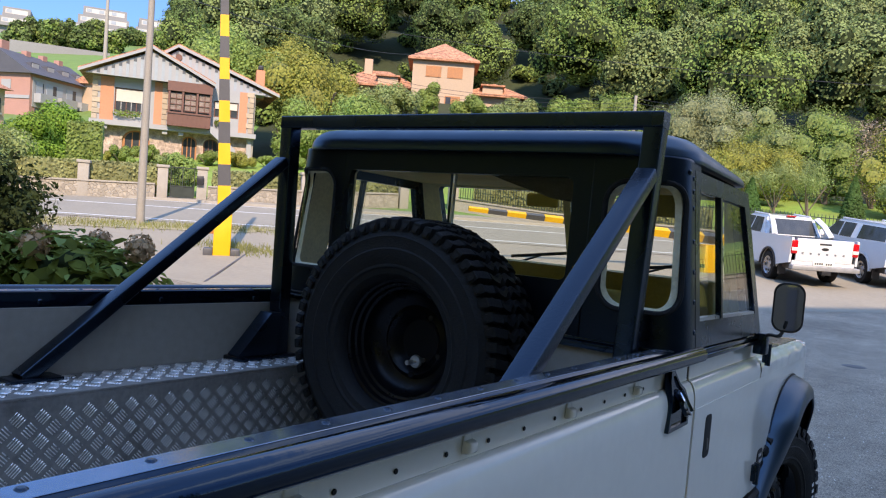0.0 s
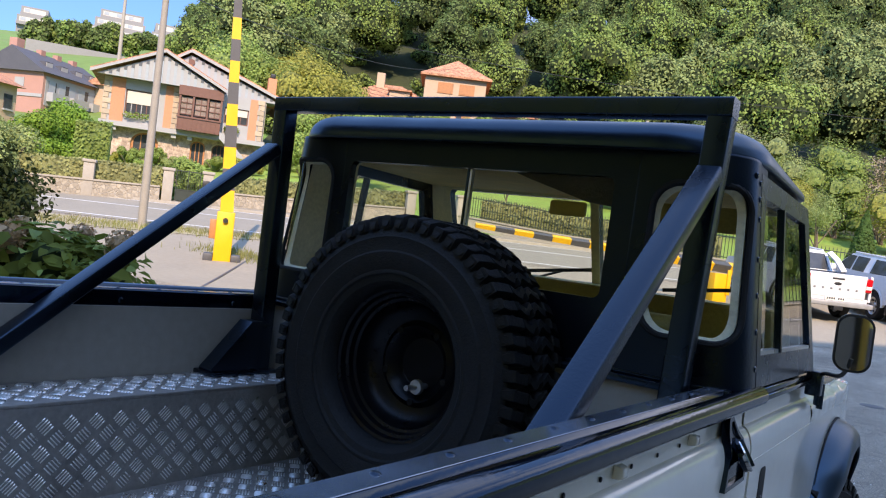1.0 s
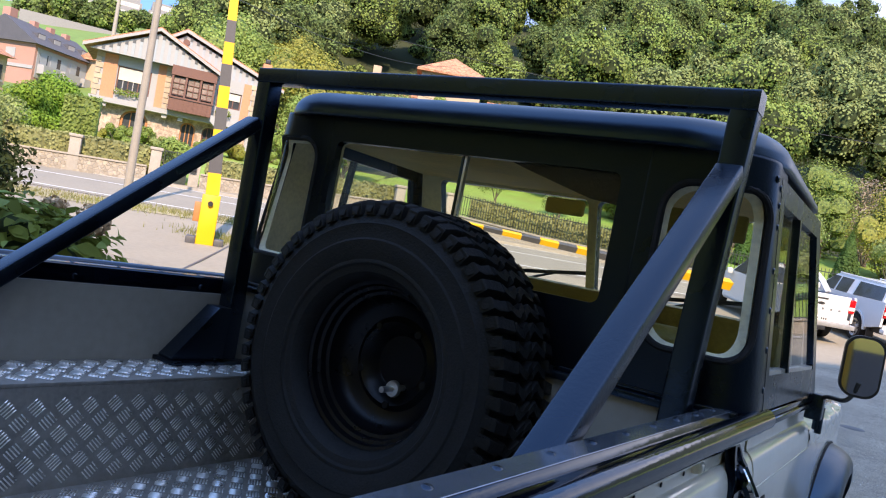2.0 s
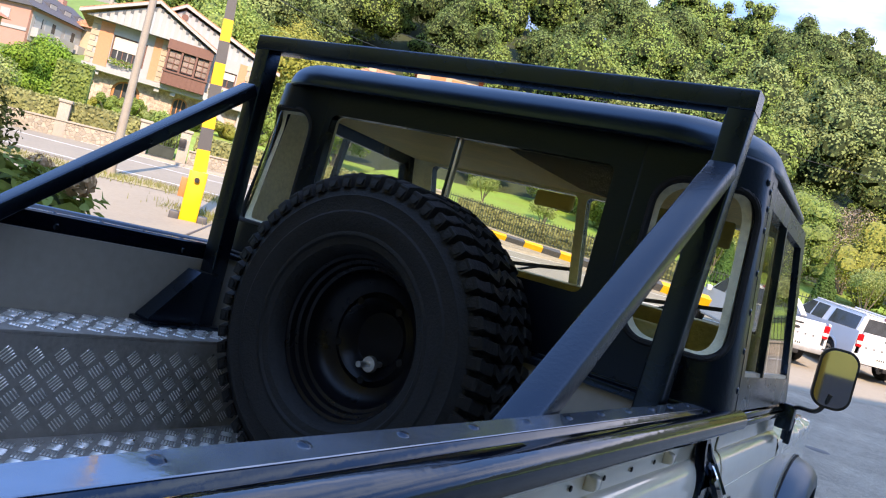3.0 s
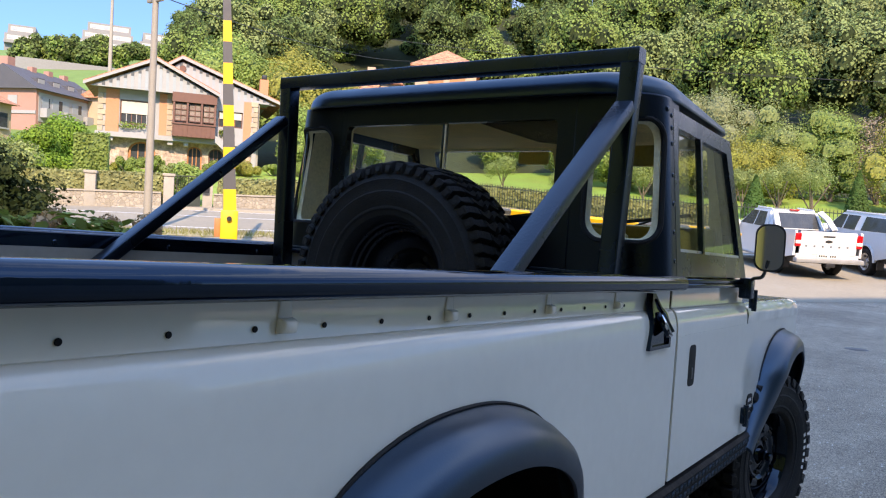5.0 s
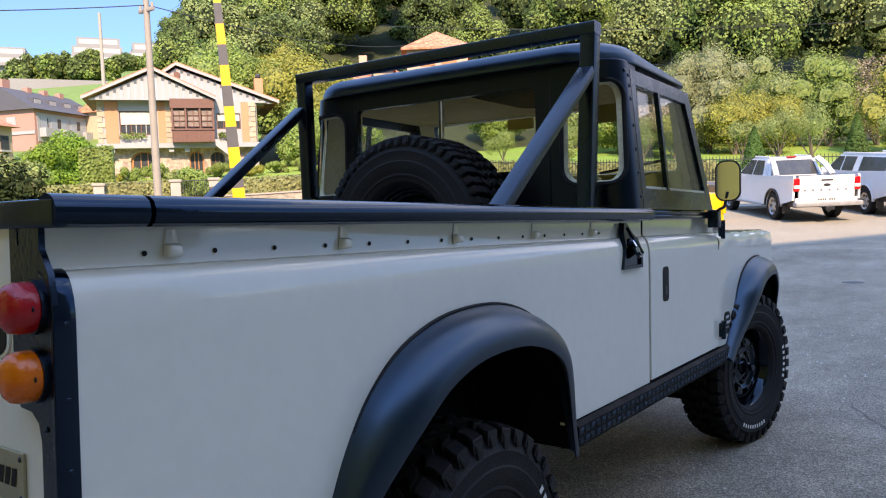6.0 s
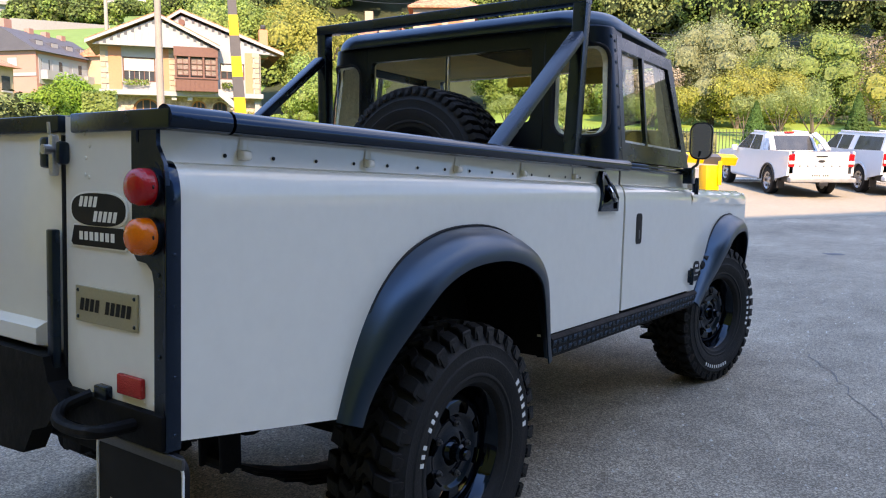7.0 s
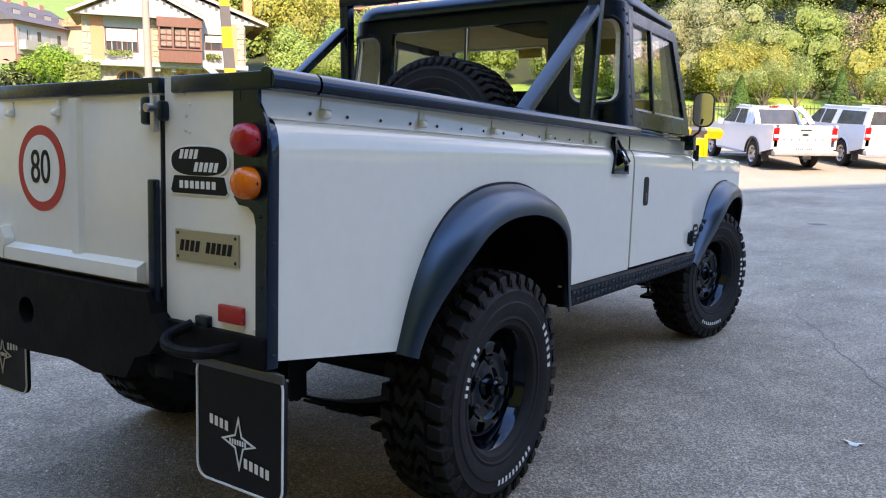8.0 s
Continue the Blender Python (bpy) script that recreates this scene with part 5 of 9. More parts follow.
def wheel(parent, m, near):
    """Tyre with tread blocks and white bars, rim, disc with eight windows, hub and nuts; x of the mesh points outwards."""
    share("tyre", TYRE, parent, m, "chunky mud-terrain tyre")
    if near:
        tread_blocks(MUD_BLOCKS, parent, m)
    else:
        tagged(share("tread", MUD_TREAD, parent, m, "blocky mud-terrain tread"), kind="stuff")
    for me, text, mid, step in SIDE_BARS:
        for i, ch in enumerate(text):
            if ch != " ":
                share("bar", me, parent, m @ Matrix.Rotation(-radians(mid + (i - (len(text) - 1) / 2) * step), 4, "X"))
    share("rim", RIMM, parent, m, "gloss black steel wheel")
    share("disc", DISC, parent, m @ Matrix.Translation((0.018, 0, 0)), "gloss black disc with eight windows")
    share("brake_drum", DRUM, parent, m)
    share("hub", HUBM, parent, m @ Matrix.Translation((-0.004, 0, 0)) @ Matrix.Diagonal((1, 0.85, 0.85, 1)))
    for k in range(5):
        a = 2 * math.pi * k / 5 + 0.3
        share("wheel_nut", NUT, parent, m @ Matrix.Translation((0.043, 0.085 * math.sin(a), 0.085 * math.cos(a))) @ Matrix.Diagonal((0.7, 0.8, 0.8, 1)))


# the front wheels are turned to the right
for y, spin, X_W, steer in ((HUB_R, 0, 0.780, 0), (HUB_F, -20, 0.790, -14)):
    for sx in (1, -1):
        w = new("wheel")
        w.empty_display_size = 0.1
        w.parent = truck
        at = Matrix.Translation(((X_W - 0.14) * sx, y, HUB_Z)) @ Matrix.Rotation(radians(steer), 4, "Z") @ Matrix.Translation((0.14 * sx, 0, 0)) @ (Matrix.Rotation(radians(180), 4, "Z") if sx < 0 else Matrix.Identity(4)) @ Matrix.Rotation(radians(spin), 4, "X") @ Matrix.Diagonal((0.87, 1, 1, 1))
        wheel(w, at, sx > 0 and y == HUB_R)

spare = thing("spare_wheel", "dark spare wheel with a mud-terrain tyre standing in the truck bed", "spare wheel")
SP = RAKE @ Matrix.Translation((-0.02, 1.965, 1.285)) @ Matrix.Rotation(radians(-90), 4, "Z") @ Matrix.Rotation(radians(37), 4, "X") @ Matrix.Diagonal((1.0, 1.03, 1.03, 1))
spare_tyre = share("tyre", TYRE, spare, SP, "black all-terrain tyre with fine tread blocks")
tread_blocks(block_kinds(56, 0.9, 0.012), spare_tyre, SP)
prof = [(0.232, 0.098), (0.226, 0.104), (0.216, 0.1), (0.208, 0.085), (0.204, 0.07), (0.196, 0.066), (0.192, 0.05), (0.184, 0.046), (0.180, 0.03), (0.172, 0.026), (0.168, 0.0), (0.15, -0.02), (0.12, -0.03),
        (0.105, -0.02), (0.09, -0.03), (0.075, -0.055), (0.07, -0.06), (0.0, -0.06)]
bm = lathe(B(), prof, 56, SP, closed=False)
ri = part("rim", bm, SPARE_RIM, spare, "dished black steel wheel rim with stepped rings")
for k in range(5):
    a = 2 * math.pi * k / 5
    share("stud_hole", STUD, ri, SP @ Matrix.Translation((-0.021, 0.105 * math.sin(a), 0.105 * math.cos(a))) @ Matrix.Diagonal((1, 1.2, 1.2, 1)))
bm = tube(B(), [(0, 0.06, 0), (0, -0.055, 0)], 0.008)
lathe(bm, [(0.0, 0.012), (0.02, 0.012), (0.022, 0.006), (0.022, 0.0), (0.0, 0.0)], 16, Matrix.Rotation(radians(-90), 4, "Z"))
bm.transform(RAKE @ Matrix.Translation((0.0, 1.985, 1.224)))
part("wheel_nut", bm, STEEL, spare, "bare steel stud and washer")

# ---------------- cab ----------------
XC = lambda z: 0.822 - 0.10 * (z - 1.38)       # half width of the cab, leaning in
Y_BACK = 2.12


def cab_point(s, z, inset=0.0):
    """A place on the cab's back wall; s runs from the middle of the back round the right corner."""
    w = XC(z)
    r = 0.10
    flat = w - r
    if s < flat:
        return Vector((s, Y_BACK + inset, z))
    a = (s - flat) / r
    if a < math.pi / 2:
        return Vector((flat + (r - inset) * math.sin(a), Y_BACK + r - (r - inset) * math.cos(a), z))
    return Vector((w - inset, Y_BACK + r + (a - math.pi / 2) * r, z))


RW = rr(-0.480, 0.444, 1.545, 1.868, 0.022, 4)
bm = plate(B(), [(-0.505, 1.37), (0.505, 1.37), (0.505, 1.945), (-0.505, 1.945)], [RW], lambda a, b, d: Vector((a, Y_BACK - 0.007 + d, b)), 0.027)
tp("cab_back", bm, CAB_BLACK, "satin black cab back with a wide window", smooth=False)
tp("rear_window", plate(B(), rr(-0.487, 0.451, 1.538, 1.875, 0.02, 4), [], lambda a, b, d: Vector((a, Y_BACK + 0.008 + d, b)), 0.004), GLASS, "wide rear cab window")
tp("window_channel", boxed(-0.026, -0.017, Y_BACK + 0.002, Y_BACK + 0.022, 1.546, 1.867, 0.002), BLACK)
tp("window_channel", boxed(-0.016, -0.007, Y_BACK + 0.002, Y_BACK + 0.018, 1.546, 1.867, 0.002), STEEL, "pale metal channel between the sliding panes")
tp("window_lining", plate(B(), rr(-0.52, 0.49, 1.50, 1.90, 0.02, 4), [rr(-0.482, 0.446, 1.543, 1.87, 0.022, 4)], lambda a, b, d: Vector((a, Y_BACK + 0.021 + d, b)), 0.012), LINING, "cream inner window surround", smooth=False)
bm = plate(B(), [(0.05, 1.892), (0.17, 1.853), (0.345, 1.803), (0.47, 1.790), (0.47, 1.892)], [], lambda a, b, d: Vector((a, Y_BACK + 0.036 + d + 0.25 * max(0, 1.89 - b), b)), 0.004)
tp("torn_lining", bm, TORN, "torn dark flap of headlining", smooth=False)
for x, z in ((-0.43, 1.905), (0.43, 1.905), (0.468, 1.86), (-0.495, 1.86)):
    share("rivet", RIVET, truck, RAKE @ Matrix.Translation((x, Y_BACK - 0.001, z)) @ Matrix.Rotation(radians(90), 4, "X"))
S0, S1, Z0, Z1 = 0.552, 0.808, 1.478, 1.866
for sx in (1, -1):
    bm = B()
    ss = [*np.linspace(0.505, 0.64, 22), *np.linspace(0.65, 0.92, 40)]
    zs = np.linspace(1.37, 1.945, 80)
    g = [[bm.verts.new(cab_point(s, z)) for z in zs] for s in ss]
    hole = lambda s, z: (max(0, abs(s - (S0 + S1) / 2) - (S1 - S0) / 2 + 0.07) ** 2 + max(0, abs(z - (Z0 + Z1) / 2) - (Z1 - Z0) / 2 + 0.07) ** 2) < 0.07 ** 2
    for i in range(len(ss) - 1):
        for j in range(len(zs) - 1):
            if not hole((ss[i] + ss[i + 1]) / 2, (zs[j] + zs[j + 1]) / 2):
                bm.faces.new((g[i][j], g[i + 1][j], g[i + 1][j + 1], g[i][j + 1]))
    ob = tp("cab_corner", flip(bm, sx), CAB_BLACK, "rounded satin black cab corner")
    md = ob.modifiers.new("thickness", "SOLIDIFY")
    md.thickness, md.offset = 0.014, 0
    # pale inner return, rubber seal, curved pane
    loop = rr(S0, S1, Z0, Z1, 0.07, 8)
    bm = sweep(B(), [cab_point(s, z, -0.002) for s, z in loop], circ(0.009, 8), side=(0.3, 0.9, 0.2), closed=True)
    tp("window_seal", flip(bm, sx), RUBBER, "black rubber window seal")
    bm = B()
    cols = []
    for s in np.linspace(S0 + 0.004, S1 - 0.004, 14):
        e = max(0, abs(s - (S0 + S1) / 2) - (S1 - S0) / 2 + 0.07)
        k = 0.07 - math.sqrt(max(0, 0.07 ** 2 - e * e))
        cols.append([bm.verts.new(cab_point(s, z, 0.004)) for z in (Z0 + k, Z1 - k)])
    for p, q in zip(cols, cols[1:]):
        bm.faces.new((p[0], p[1], q[1], q[0]))
    pane = tp("corner_window", flip(bm, sx), GLASS, "curved corner window")
    bm = B()
    loop2 = [(a, b) for a, b in loop]
    r0 = [bm.verts.new(cab_point(s, z, 0.012)) for s, z in loop2]
    r1 = [bm.verts.new(cab_point((S0 + S1) / 2 + (s - (S0 + S1) / 2) * 0.9, (Z0 + Z1) / 2 + (z - (Z0 + Z1) / 2) * 0.93, 0.03)) for s, z in loop2]
    for j in range(len(loop2)):
        k = (j + 1) % len(loop2)
        bm.faces.new((r0[j], r0[k], r1[k], r1[j]))
    tp("window_return", flip(bm, sx), LINING)
    # cream lining of the pillar behind the door
    bm = B()
    rows = [[bm.verts.new(cab_point(q, z, 0.026)) for z in (1.40, 1.915)] for q in np.linspace(S1 + 0.002, 0.99, 10)]
    for p, q in zip(rows, rows[1:]):
        bm.faces.new((p[0], p[1], q[1], q[0]))
    tp("pillar_lining", flip(bm, sx), LINING, "cream lining of the door pillar")
    for k, z in enumerate((1.43, 1.52, 1.61, 1.70, 1.80, 1.85, 1.89)):
        share("rivet", RIVET, truck, RAKE @ Matrix.Translation(((XC(z) + 0.007) * sx, 2.232, z)) @ Matrix.Rotation(radians(90 * sx), 4, "Y"))
    share("rivet", RIVET, truck, RAKE @ Matrix.Translation(((XC(1.905) + 0.006) * sx, 2.20, 1.905)) @ Matrix.Rotation(radians(90 * sx), 4, "Y"))

# door tops with sliding panes
for sx in (1, -1):
    put = lambda a, b, d: Vector((XC(b) + 0.008 - d, a, b))
    out = [(2.25, 1.382), (3.165, 1.382), (2.962, 1.918), (2.25, 1.918)]
    win = [(2.292, 1.462), (3.07, 1.462), (2.905, 1.862), (2.292, 1.862)]
    top = tp("door_top", flip(plate(B(), out, [win], put, 0.03), sx), BLACK, "satin black door top with sliding panes", smooth=False)
    for y0, y1, d in ((2.292, 2.56, 0.018), (2.53, 3.07, 0.010)):
        o = [(y0, 1.462), (y1, 1.462), (y1 - (0.165 if y1 > 3 else 0), 1.862), (y0, 1.862)]
        tp("pane", flip(plate(B(), o, [], lambda a, b, dd, d=d: Vector((XC(b) + 0.008 - d - dd, a, b)), 0.004), sx), DOOR_GLASS, parent=top)
    bm = plate(B(), [(2.536, 1.462), (2.556, 1.462), (2.556, 1.862), (2.536, 1.862)], [], lambda a, b, d: Vector((XC(b) + 0.012 - d, a, b)), 0.02)
    tp("sash", flip(bm, sx), BLACK, parent=top, smooth=False)
    bm = plate(B(), [(2.292, 1.462), (3.065, 1.462), (3.06, 1.472), (2.292, 1.472)], [], lambda a, b, d: Vector((XC(b) + 0.006 - d, a, b)), 0.02)
    tp("sill_channel", flip(bm, sx), STEEL, "worn metal sill channel", parent=top, smooth=False)

# roof: rolled edge with wide rear corners, domed and dented, thinning towards the windscreen
def roof_ring(d, z):
    """The roof's outline drawn in by d, at height z."""
    pts = []
    for cx, cy, r, a0 in ((0.782, 2.062, 0.24, -90), (0.770, 3.012, 0.11, 0), (-0.770, 3.012, 0.11, 90), (-0.782, 2.062, 0.24, 180)):
        mx, my = cx - math.copysign(r, cx), cy + (r if cy < 2.5 else -r)
        q = max(0.012, r - d)
        for i in range(11):
            a = radians(a0 + 9 * i)
            x, y = mx + q * math.cos(a), my + q * math.sin(a)
            if d > r:
                x, y = x - math.copysign(d - r, cx), y + (d - r if cy < 2.5 else r - d)
            fall = 1 - 0.55 * max(0.0, min(1.0, (y - 2.35) / 0.68)) ** 1.5
            pts.append((x, y, 1.938 + (z - 1.938) * fall + 0.0022 * noise.noise(Vector((x * 4, y * 5, 2.0))) * min(1, d / 0.05)))
    return pts


rings = [roof_ring(0.03, 1.938), roof_ring(0.006, 1.937), roof_ring(0.001, 1.941), roof_ring(0.0, 1.948)]
for i in range(9):
    a = radians(11.25 * i)
    rings.append(roof_ring(0.001 + 0.085 * (1 - math.cos(a)), 1.953 + 0.067 * math.sin(a)))
rings += [roof_ring(d, 2.020 + 0.026 * math.sin(radians(90 * (d - 0.086) / 0.36))) for d in (0.12, 0.17, 0.23, 0.30, 0.38, 0.446)]
bm = B()
loops = [[bm.verts.new(p) for p in q] for q in rings]
for p, q in zip(loops, loops[1:]):
    for j in range(len(p)):
        bm.faces.new((p[j], p[(j + 1) % len(p)], q[(j + 1) % len(p)], q[j]))
bm.faces.new(loops[-1])
# FLARE's stronger tint gives the roof its painted-in blue sky sheen
roof = tp("roof", bm, FLARE, "domed satin black cab roof with a rolled edge")
tp("headlining", boxed(-0.72, 0.72, 2.175, 2.95, 1.895, 1.925, 0.01), HEADLINING, "brown cab headlining")

# windscreen
WS = lambda z: 3.165 - (z - 1.38) * 0.40
put = lambda a, b, d: Vector((a, WS(b) - d, b))
holes = [rr(-0.632, 0.022, 1.50, 1.885, 0.02, 4), rr(0.056, 0.70, 1.50, 1.885, 0.02, 4)]
ws = tp("windscreen_frame", plate(B(), [(-0.79, 1.37), (0.79, 1.37), (0.745, 1.925), (-0.745, 1.925)], holes, put, 0.035), BLACK, "windscreen frame with two panes", smooth=False)
tp("windscreen_lining", plate(B(), [(-0.76, 1.40), (0.76, 1.40), (0.72, 1.915), (-0.72, 1.915)], [rr(-0.632, 0.022, 1.50, 1.885, 0.02, 4), rr(0.056, 0.70, 1.50, 1.885, 0.02, 4)], lambda a, b, d: Vector((a, WS(b) - 0.037 - d, b)), 0.004), LINING, parent=ws, smooth=False)
for h in holes:
    tp("pane", plate(B(), h, [], lambda a, b, d: Vector((a, WS(b) - 0.015 - d, b)), 0.005), GLASS, parent=ws)
for x0 in (-0.28, 0.30):
    bm = tube(B(), [(x0, WS(1.56) + 0.03, 1.555), (x0 + 0.17, WS(1.61) + 0.02, 1.612)], 0.005)
    sweep(bm, [(x0 - 0.01, WS(1.59) + 0.015, 1.585), (x0 + 0.31, WS(1.63) + 0.015, 1.628)], rect(0.014, 0.010), side=(0, 0, 1))
    tp("wiper", bm, CAR_BLACK, "black windscreen wiper")
tp("dashboard", boxed(-0.73, 0.73, 2.94, 3.05, 1.22, 1.572, 0.02), SEAT, "tan dashboard below the windscreen")
tp("windscreen_fitting", boxed(0.34, 0.60, 2.80, 2.82, 1.80, 1.885, 0.008), SEAT, "tan sun visor")
# the rear-view mirror; its yellow reflection is painted, not mirrored
tp("windscreen_fitting", boxed(-0.105, 0.045, 2.835, 2.86, 1.812, 1.868, 0.011, 3), REFLECTED_YELLOW, "rear-view mirror with its yellow reflection put into the colour")
ring = [(-0.36 + 0.20 * math.cos(a), 2.78 - 0.07 * math.sin(a), 1.36 + 0.19 * math.sin(a)) for a in np.linspace(0, 2 * math.pi, 28, endpoint=False)]
tp("steering_wheel", sweep(B(), ring, circ(0.012, 8), side=(0, 1, 0.3), closed=True), CAR_BLACK, "thin black steering wheel")
for x in (-0.46, 0.0, 0.42):
    hh = 1.36 if x == 0 else 1.525
    st = tp("seat_back", boxed(x - 0.215, x + 0.215, 2.26, 2.36, 0.95, hh, 0.04, 3), SEAT, "tan vinyl seat back")
    tp("seat_cushion", boxed(x - 0.22, x + 0.22, 2.34, 2.80, 0.90, 1.02, 0.04, 3), SEAT)
tp("cab_floor", boxed(-0.79, 0.79, 2.14, 3.2, 0.66, 0.70), RUST_BLACK)

# door mirror
arm = tp("door_mirror", tube(B(), smooth_path([(0.845, 3.15, 1.365), (0.875, 3.10, 1.385), (0.93, 2.98, 1.395), (0.955, 2.915, 1.425), (0.965, 2.905, 1.46)], 5), 0.007), CAR_BLACK, "black door mirror on a thin curved arm")
tp("bracket", boxed(0.815, 0.865, 3.12, 3.18, 1.30, 1.385, 0.006), BLACK, parent=arm)
MM = Matrix.Translation((0.966, 2.905, 1.507)) @ Matrix.Rotation(radians(10), 4, "Z") @ Matrix.Rotation(radians(1.5), 4, "X")
bm = plate(B(), rr(-0.053, 0.053, -0.09, 0.09, 0.04, 6), [], lambda a, b, d: MM @ Vector((a, d, b)), 0.035)
bmesh.ops.bevel(bm, geom=[e for e in bm.edges if e.is_manifold and e.calc_face_angle(0) > 1.2], offset=0.008, segments=3, affect="EDGES")
tp("housing", bm, CAR_BLACK, parent=arm)
tp("mirror_glass", plate(B(), rr(-0.047, 0.047, -0.083, 0.083, 0.036, 6), [], lambda a, b, d: MM @ Vector((a, d - 0.002, b)), 0.004), MIRROR, "mirror glass", parent=arm, smooth=False)

# roll bar
YB = 2.008
bm = sweep(B(), [(-0.737, YB, 2.026), (0.754, YB, 2.026)], rect(0.056, 0.046, 0.005), side=(0, 1, 0))
roll = tp("roll_bar", bm, BLACK, "black square-tube roll bar with two diagonal braces")
tp("post", sweep(B(), [(-0.674, YB, 1.13), (-0.708, YB, 2.003)], rect(0.056, 0.056, 0.005), side=(0, 1, 0)), BLACK, parent=roll)
tp("post", sweep(B(), [(0.692, YB, 1.13), (0.725, YB, 2.003)], rect(0.056, 0.056, 0.005), side=(0, 1, 0)), BLACK, parent=roll)
for sx in (1, -1):
    xt, xb = (0.720, 0.716) if sx > 0 else (-0.702, -0.690)
    bm = sweep(B(), [(xb, 1.058 if sx > 0 else 1.046, 1.135), (xt, 1.985 if sx > 0 else 1.972, 1.872)], rect(0.056, 0.040, 0.005), side=(1, 0, 0))
    tp("brace", bm, BLACK, parent=roll)
    tp("brace_foot", boxed(xb - 0.045, xb + 0.045, 1.00, 1.15, BOX_Z, BOX_Z + 0.012, 0.003), BLACK, parent=roll)
    xl = 0.69 if sx > 0 else -0.675
    bm = plate(B(), [(1.80, 1.13), (1.98, 1.13), (1.98, 1.30), (1.935, 1.30), (1.81, 1.165), (1.795, 1.15)], [], lambda a, b, d, xl=xl: Vector((xl - 0.03 + d, a, b)), 0.06)
    tp("gusset", bm, BLACK, parent=roll, smooth=False)
    tp("bar_foot", boxed(xl - 0.05, xl + 0.05, 1.79, 2.06, BOX_Z, BOX_Z + 0.014, 0.003), BLACK, parent=roll)

# ---------------- ground, road, yard ----------------
us = [*np.arange(-160, -10, 15.0), *np.arange(-10, 10, 2.0), *np.arange(10, 50, 1.0), *np.arange(50, 190, 4.0), 230, 320, 500, 900, 1600, 3000]
vs = [-2500, -1200, -600, -350, -220, *np.arange(-160, 160, 6.0), 220, 350, 600, 1200, 2500]
verts = []
for u in us:
    for v in vs:
        x, y = xy_of(u, v)
        verts.append((x, y, ground_z(x, y) - (0.0 if u < 900 else 0.05 * (u - 900) ** 0.5)))
nv = len(vs)
faces = [(i * nv + j, (i + 1) * nv + j, (i + 1) * nv + j + 1, i * nv + j + 1) for i in range(len(us) - 1) for j in range(nv - 1)]
me = fast_mesh("ground", verts, faces, ASPHALT, True)
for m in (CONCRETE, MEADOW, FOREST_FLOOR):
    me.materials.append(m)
idx = []
for i in range(len(us) - 1):
    for j in range(nv - 1):
        u, v = (us[i] + us[i + 1]) / 2, (vs[j] + vs[j + 1]) / 2
        k = 0
        if u > 34:
            k = 2
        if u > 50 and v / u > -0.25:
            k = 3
        idx.append(k)
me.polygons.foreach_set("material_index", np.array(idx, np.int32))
ground = tagged(new("ground", me), "worn grey asphalt yard that rises to the road and hillside", "ground", kind="structure")


def strip(name, left, right, lift, material, label, category, n=10, kind="structure"):
    """A sheet between two plan polylines, laid on the ground."""
    def resample(pts):
        pts = [Vector(p) for p in pts]
        return [pts[i].lerp(pts[i + 1], t / n) for i in range(len(pts) - 1) for t in range(n)] + [pts[-1]]
    a, b = resample(left), resample(right)
    rows = []
    for p, q in zip(a, b):
        for t in np.linspace(0, 1, 7):
            r = p.lerp(q, t)
            rows.append((r.x, r.y, ground_z(r.x, r.y) + lift))
    fs = [(i * 7 + j, (i + 1) * 7 + j, (i + 1) * 7 + j + 1, i * 7 + j + 1) for i in range(len(a) - 1) for j in range(6)]
    return tagged(new(name, fast_mesh(name, rows, fs, material, True)), label, category, kind=kind)


def road_line(u, pts=(-70, -50, -30, -14, -6, 2, 10, 22, 45, 90)):
    return [Vector(xy_of(u + bend(v), v)) for v in pts]


def bend(v):
    return 1.6 * sstep(-14, 8, v) - 4.5 * sstep(6, 40, v) - 3.0 * sstep(-14, -50, v)


strip("road", road_line(23.0), road_line(31.0), 0.012, ROAD, "grey asphalt road with white edge lines", "road")
strip("edge_line", road_line(23.5), road_line(23.64), 0.018, LINE, "white painted road edge line", "road line", kind="structure")
strip("centre_line", road_line(27.9), road_line(28.04), 0.018, LINE, "white painted road line", "road line", kind="structure")
strip("edge_line", road_line(30.6), road_line(30.72), 0.018, LINE, "white painted road edge line", "road line", kind="structure")
apron = strip("concrete_apron", [(-24, 4), (-16, 8.0), (-8.2, 9.0), (-3.0, 15.0), (3, 22.5), (12, 30)], [(-30, 9), (-21, 13.2), (-16.5, 18.2), (-9.5, 22.8), (3, 29.5), (12, 34)], 0.006, CONCRETE, "pale sunlit concrete apron by the road", "pavement")
strip("pavement", road_line(31.0), road_line(32.2), 0.10, CONCRETE, "narrow pale pavement along the garden wall", "pavement")
kerb_bm = B()
pts = [(*p, ground_z(*p) + 0.05) for p in road_line(30.95)]
sweep(kerb_bm, pts, rect(0.14, 0.14), side=(0, 0, 1))
tagged(part("kerb", kerb_bm, PILLAR, None), "pale stone kerb", "kerb", kind="structure")
# saw-cut joint and a crack in the yard
def seam(name, pts, w, lift, label):
    pts = [Vector(p) for p in pts]
    l, r = [], []
    for i, p in enumerate(pts):
        d = (pts[min(i + 1, len(pts) - 1)] - pts[max(0, i - 1)]).normalized()
        nrm = Vector((-d.y, d.x)) * w / 2
        l.append(p + nrm)
        r.append(p - nrm)
    return strip(name, l, r, lift, BARRIER_BLACK, label, "crack", 1)


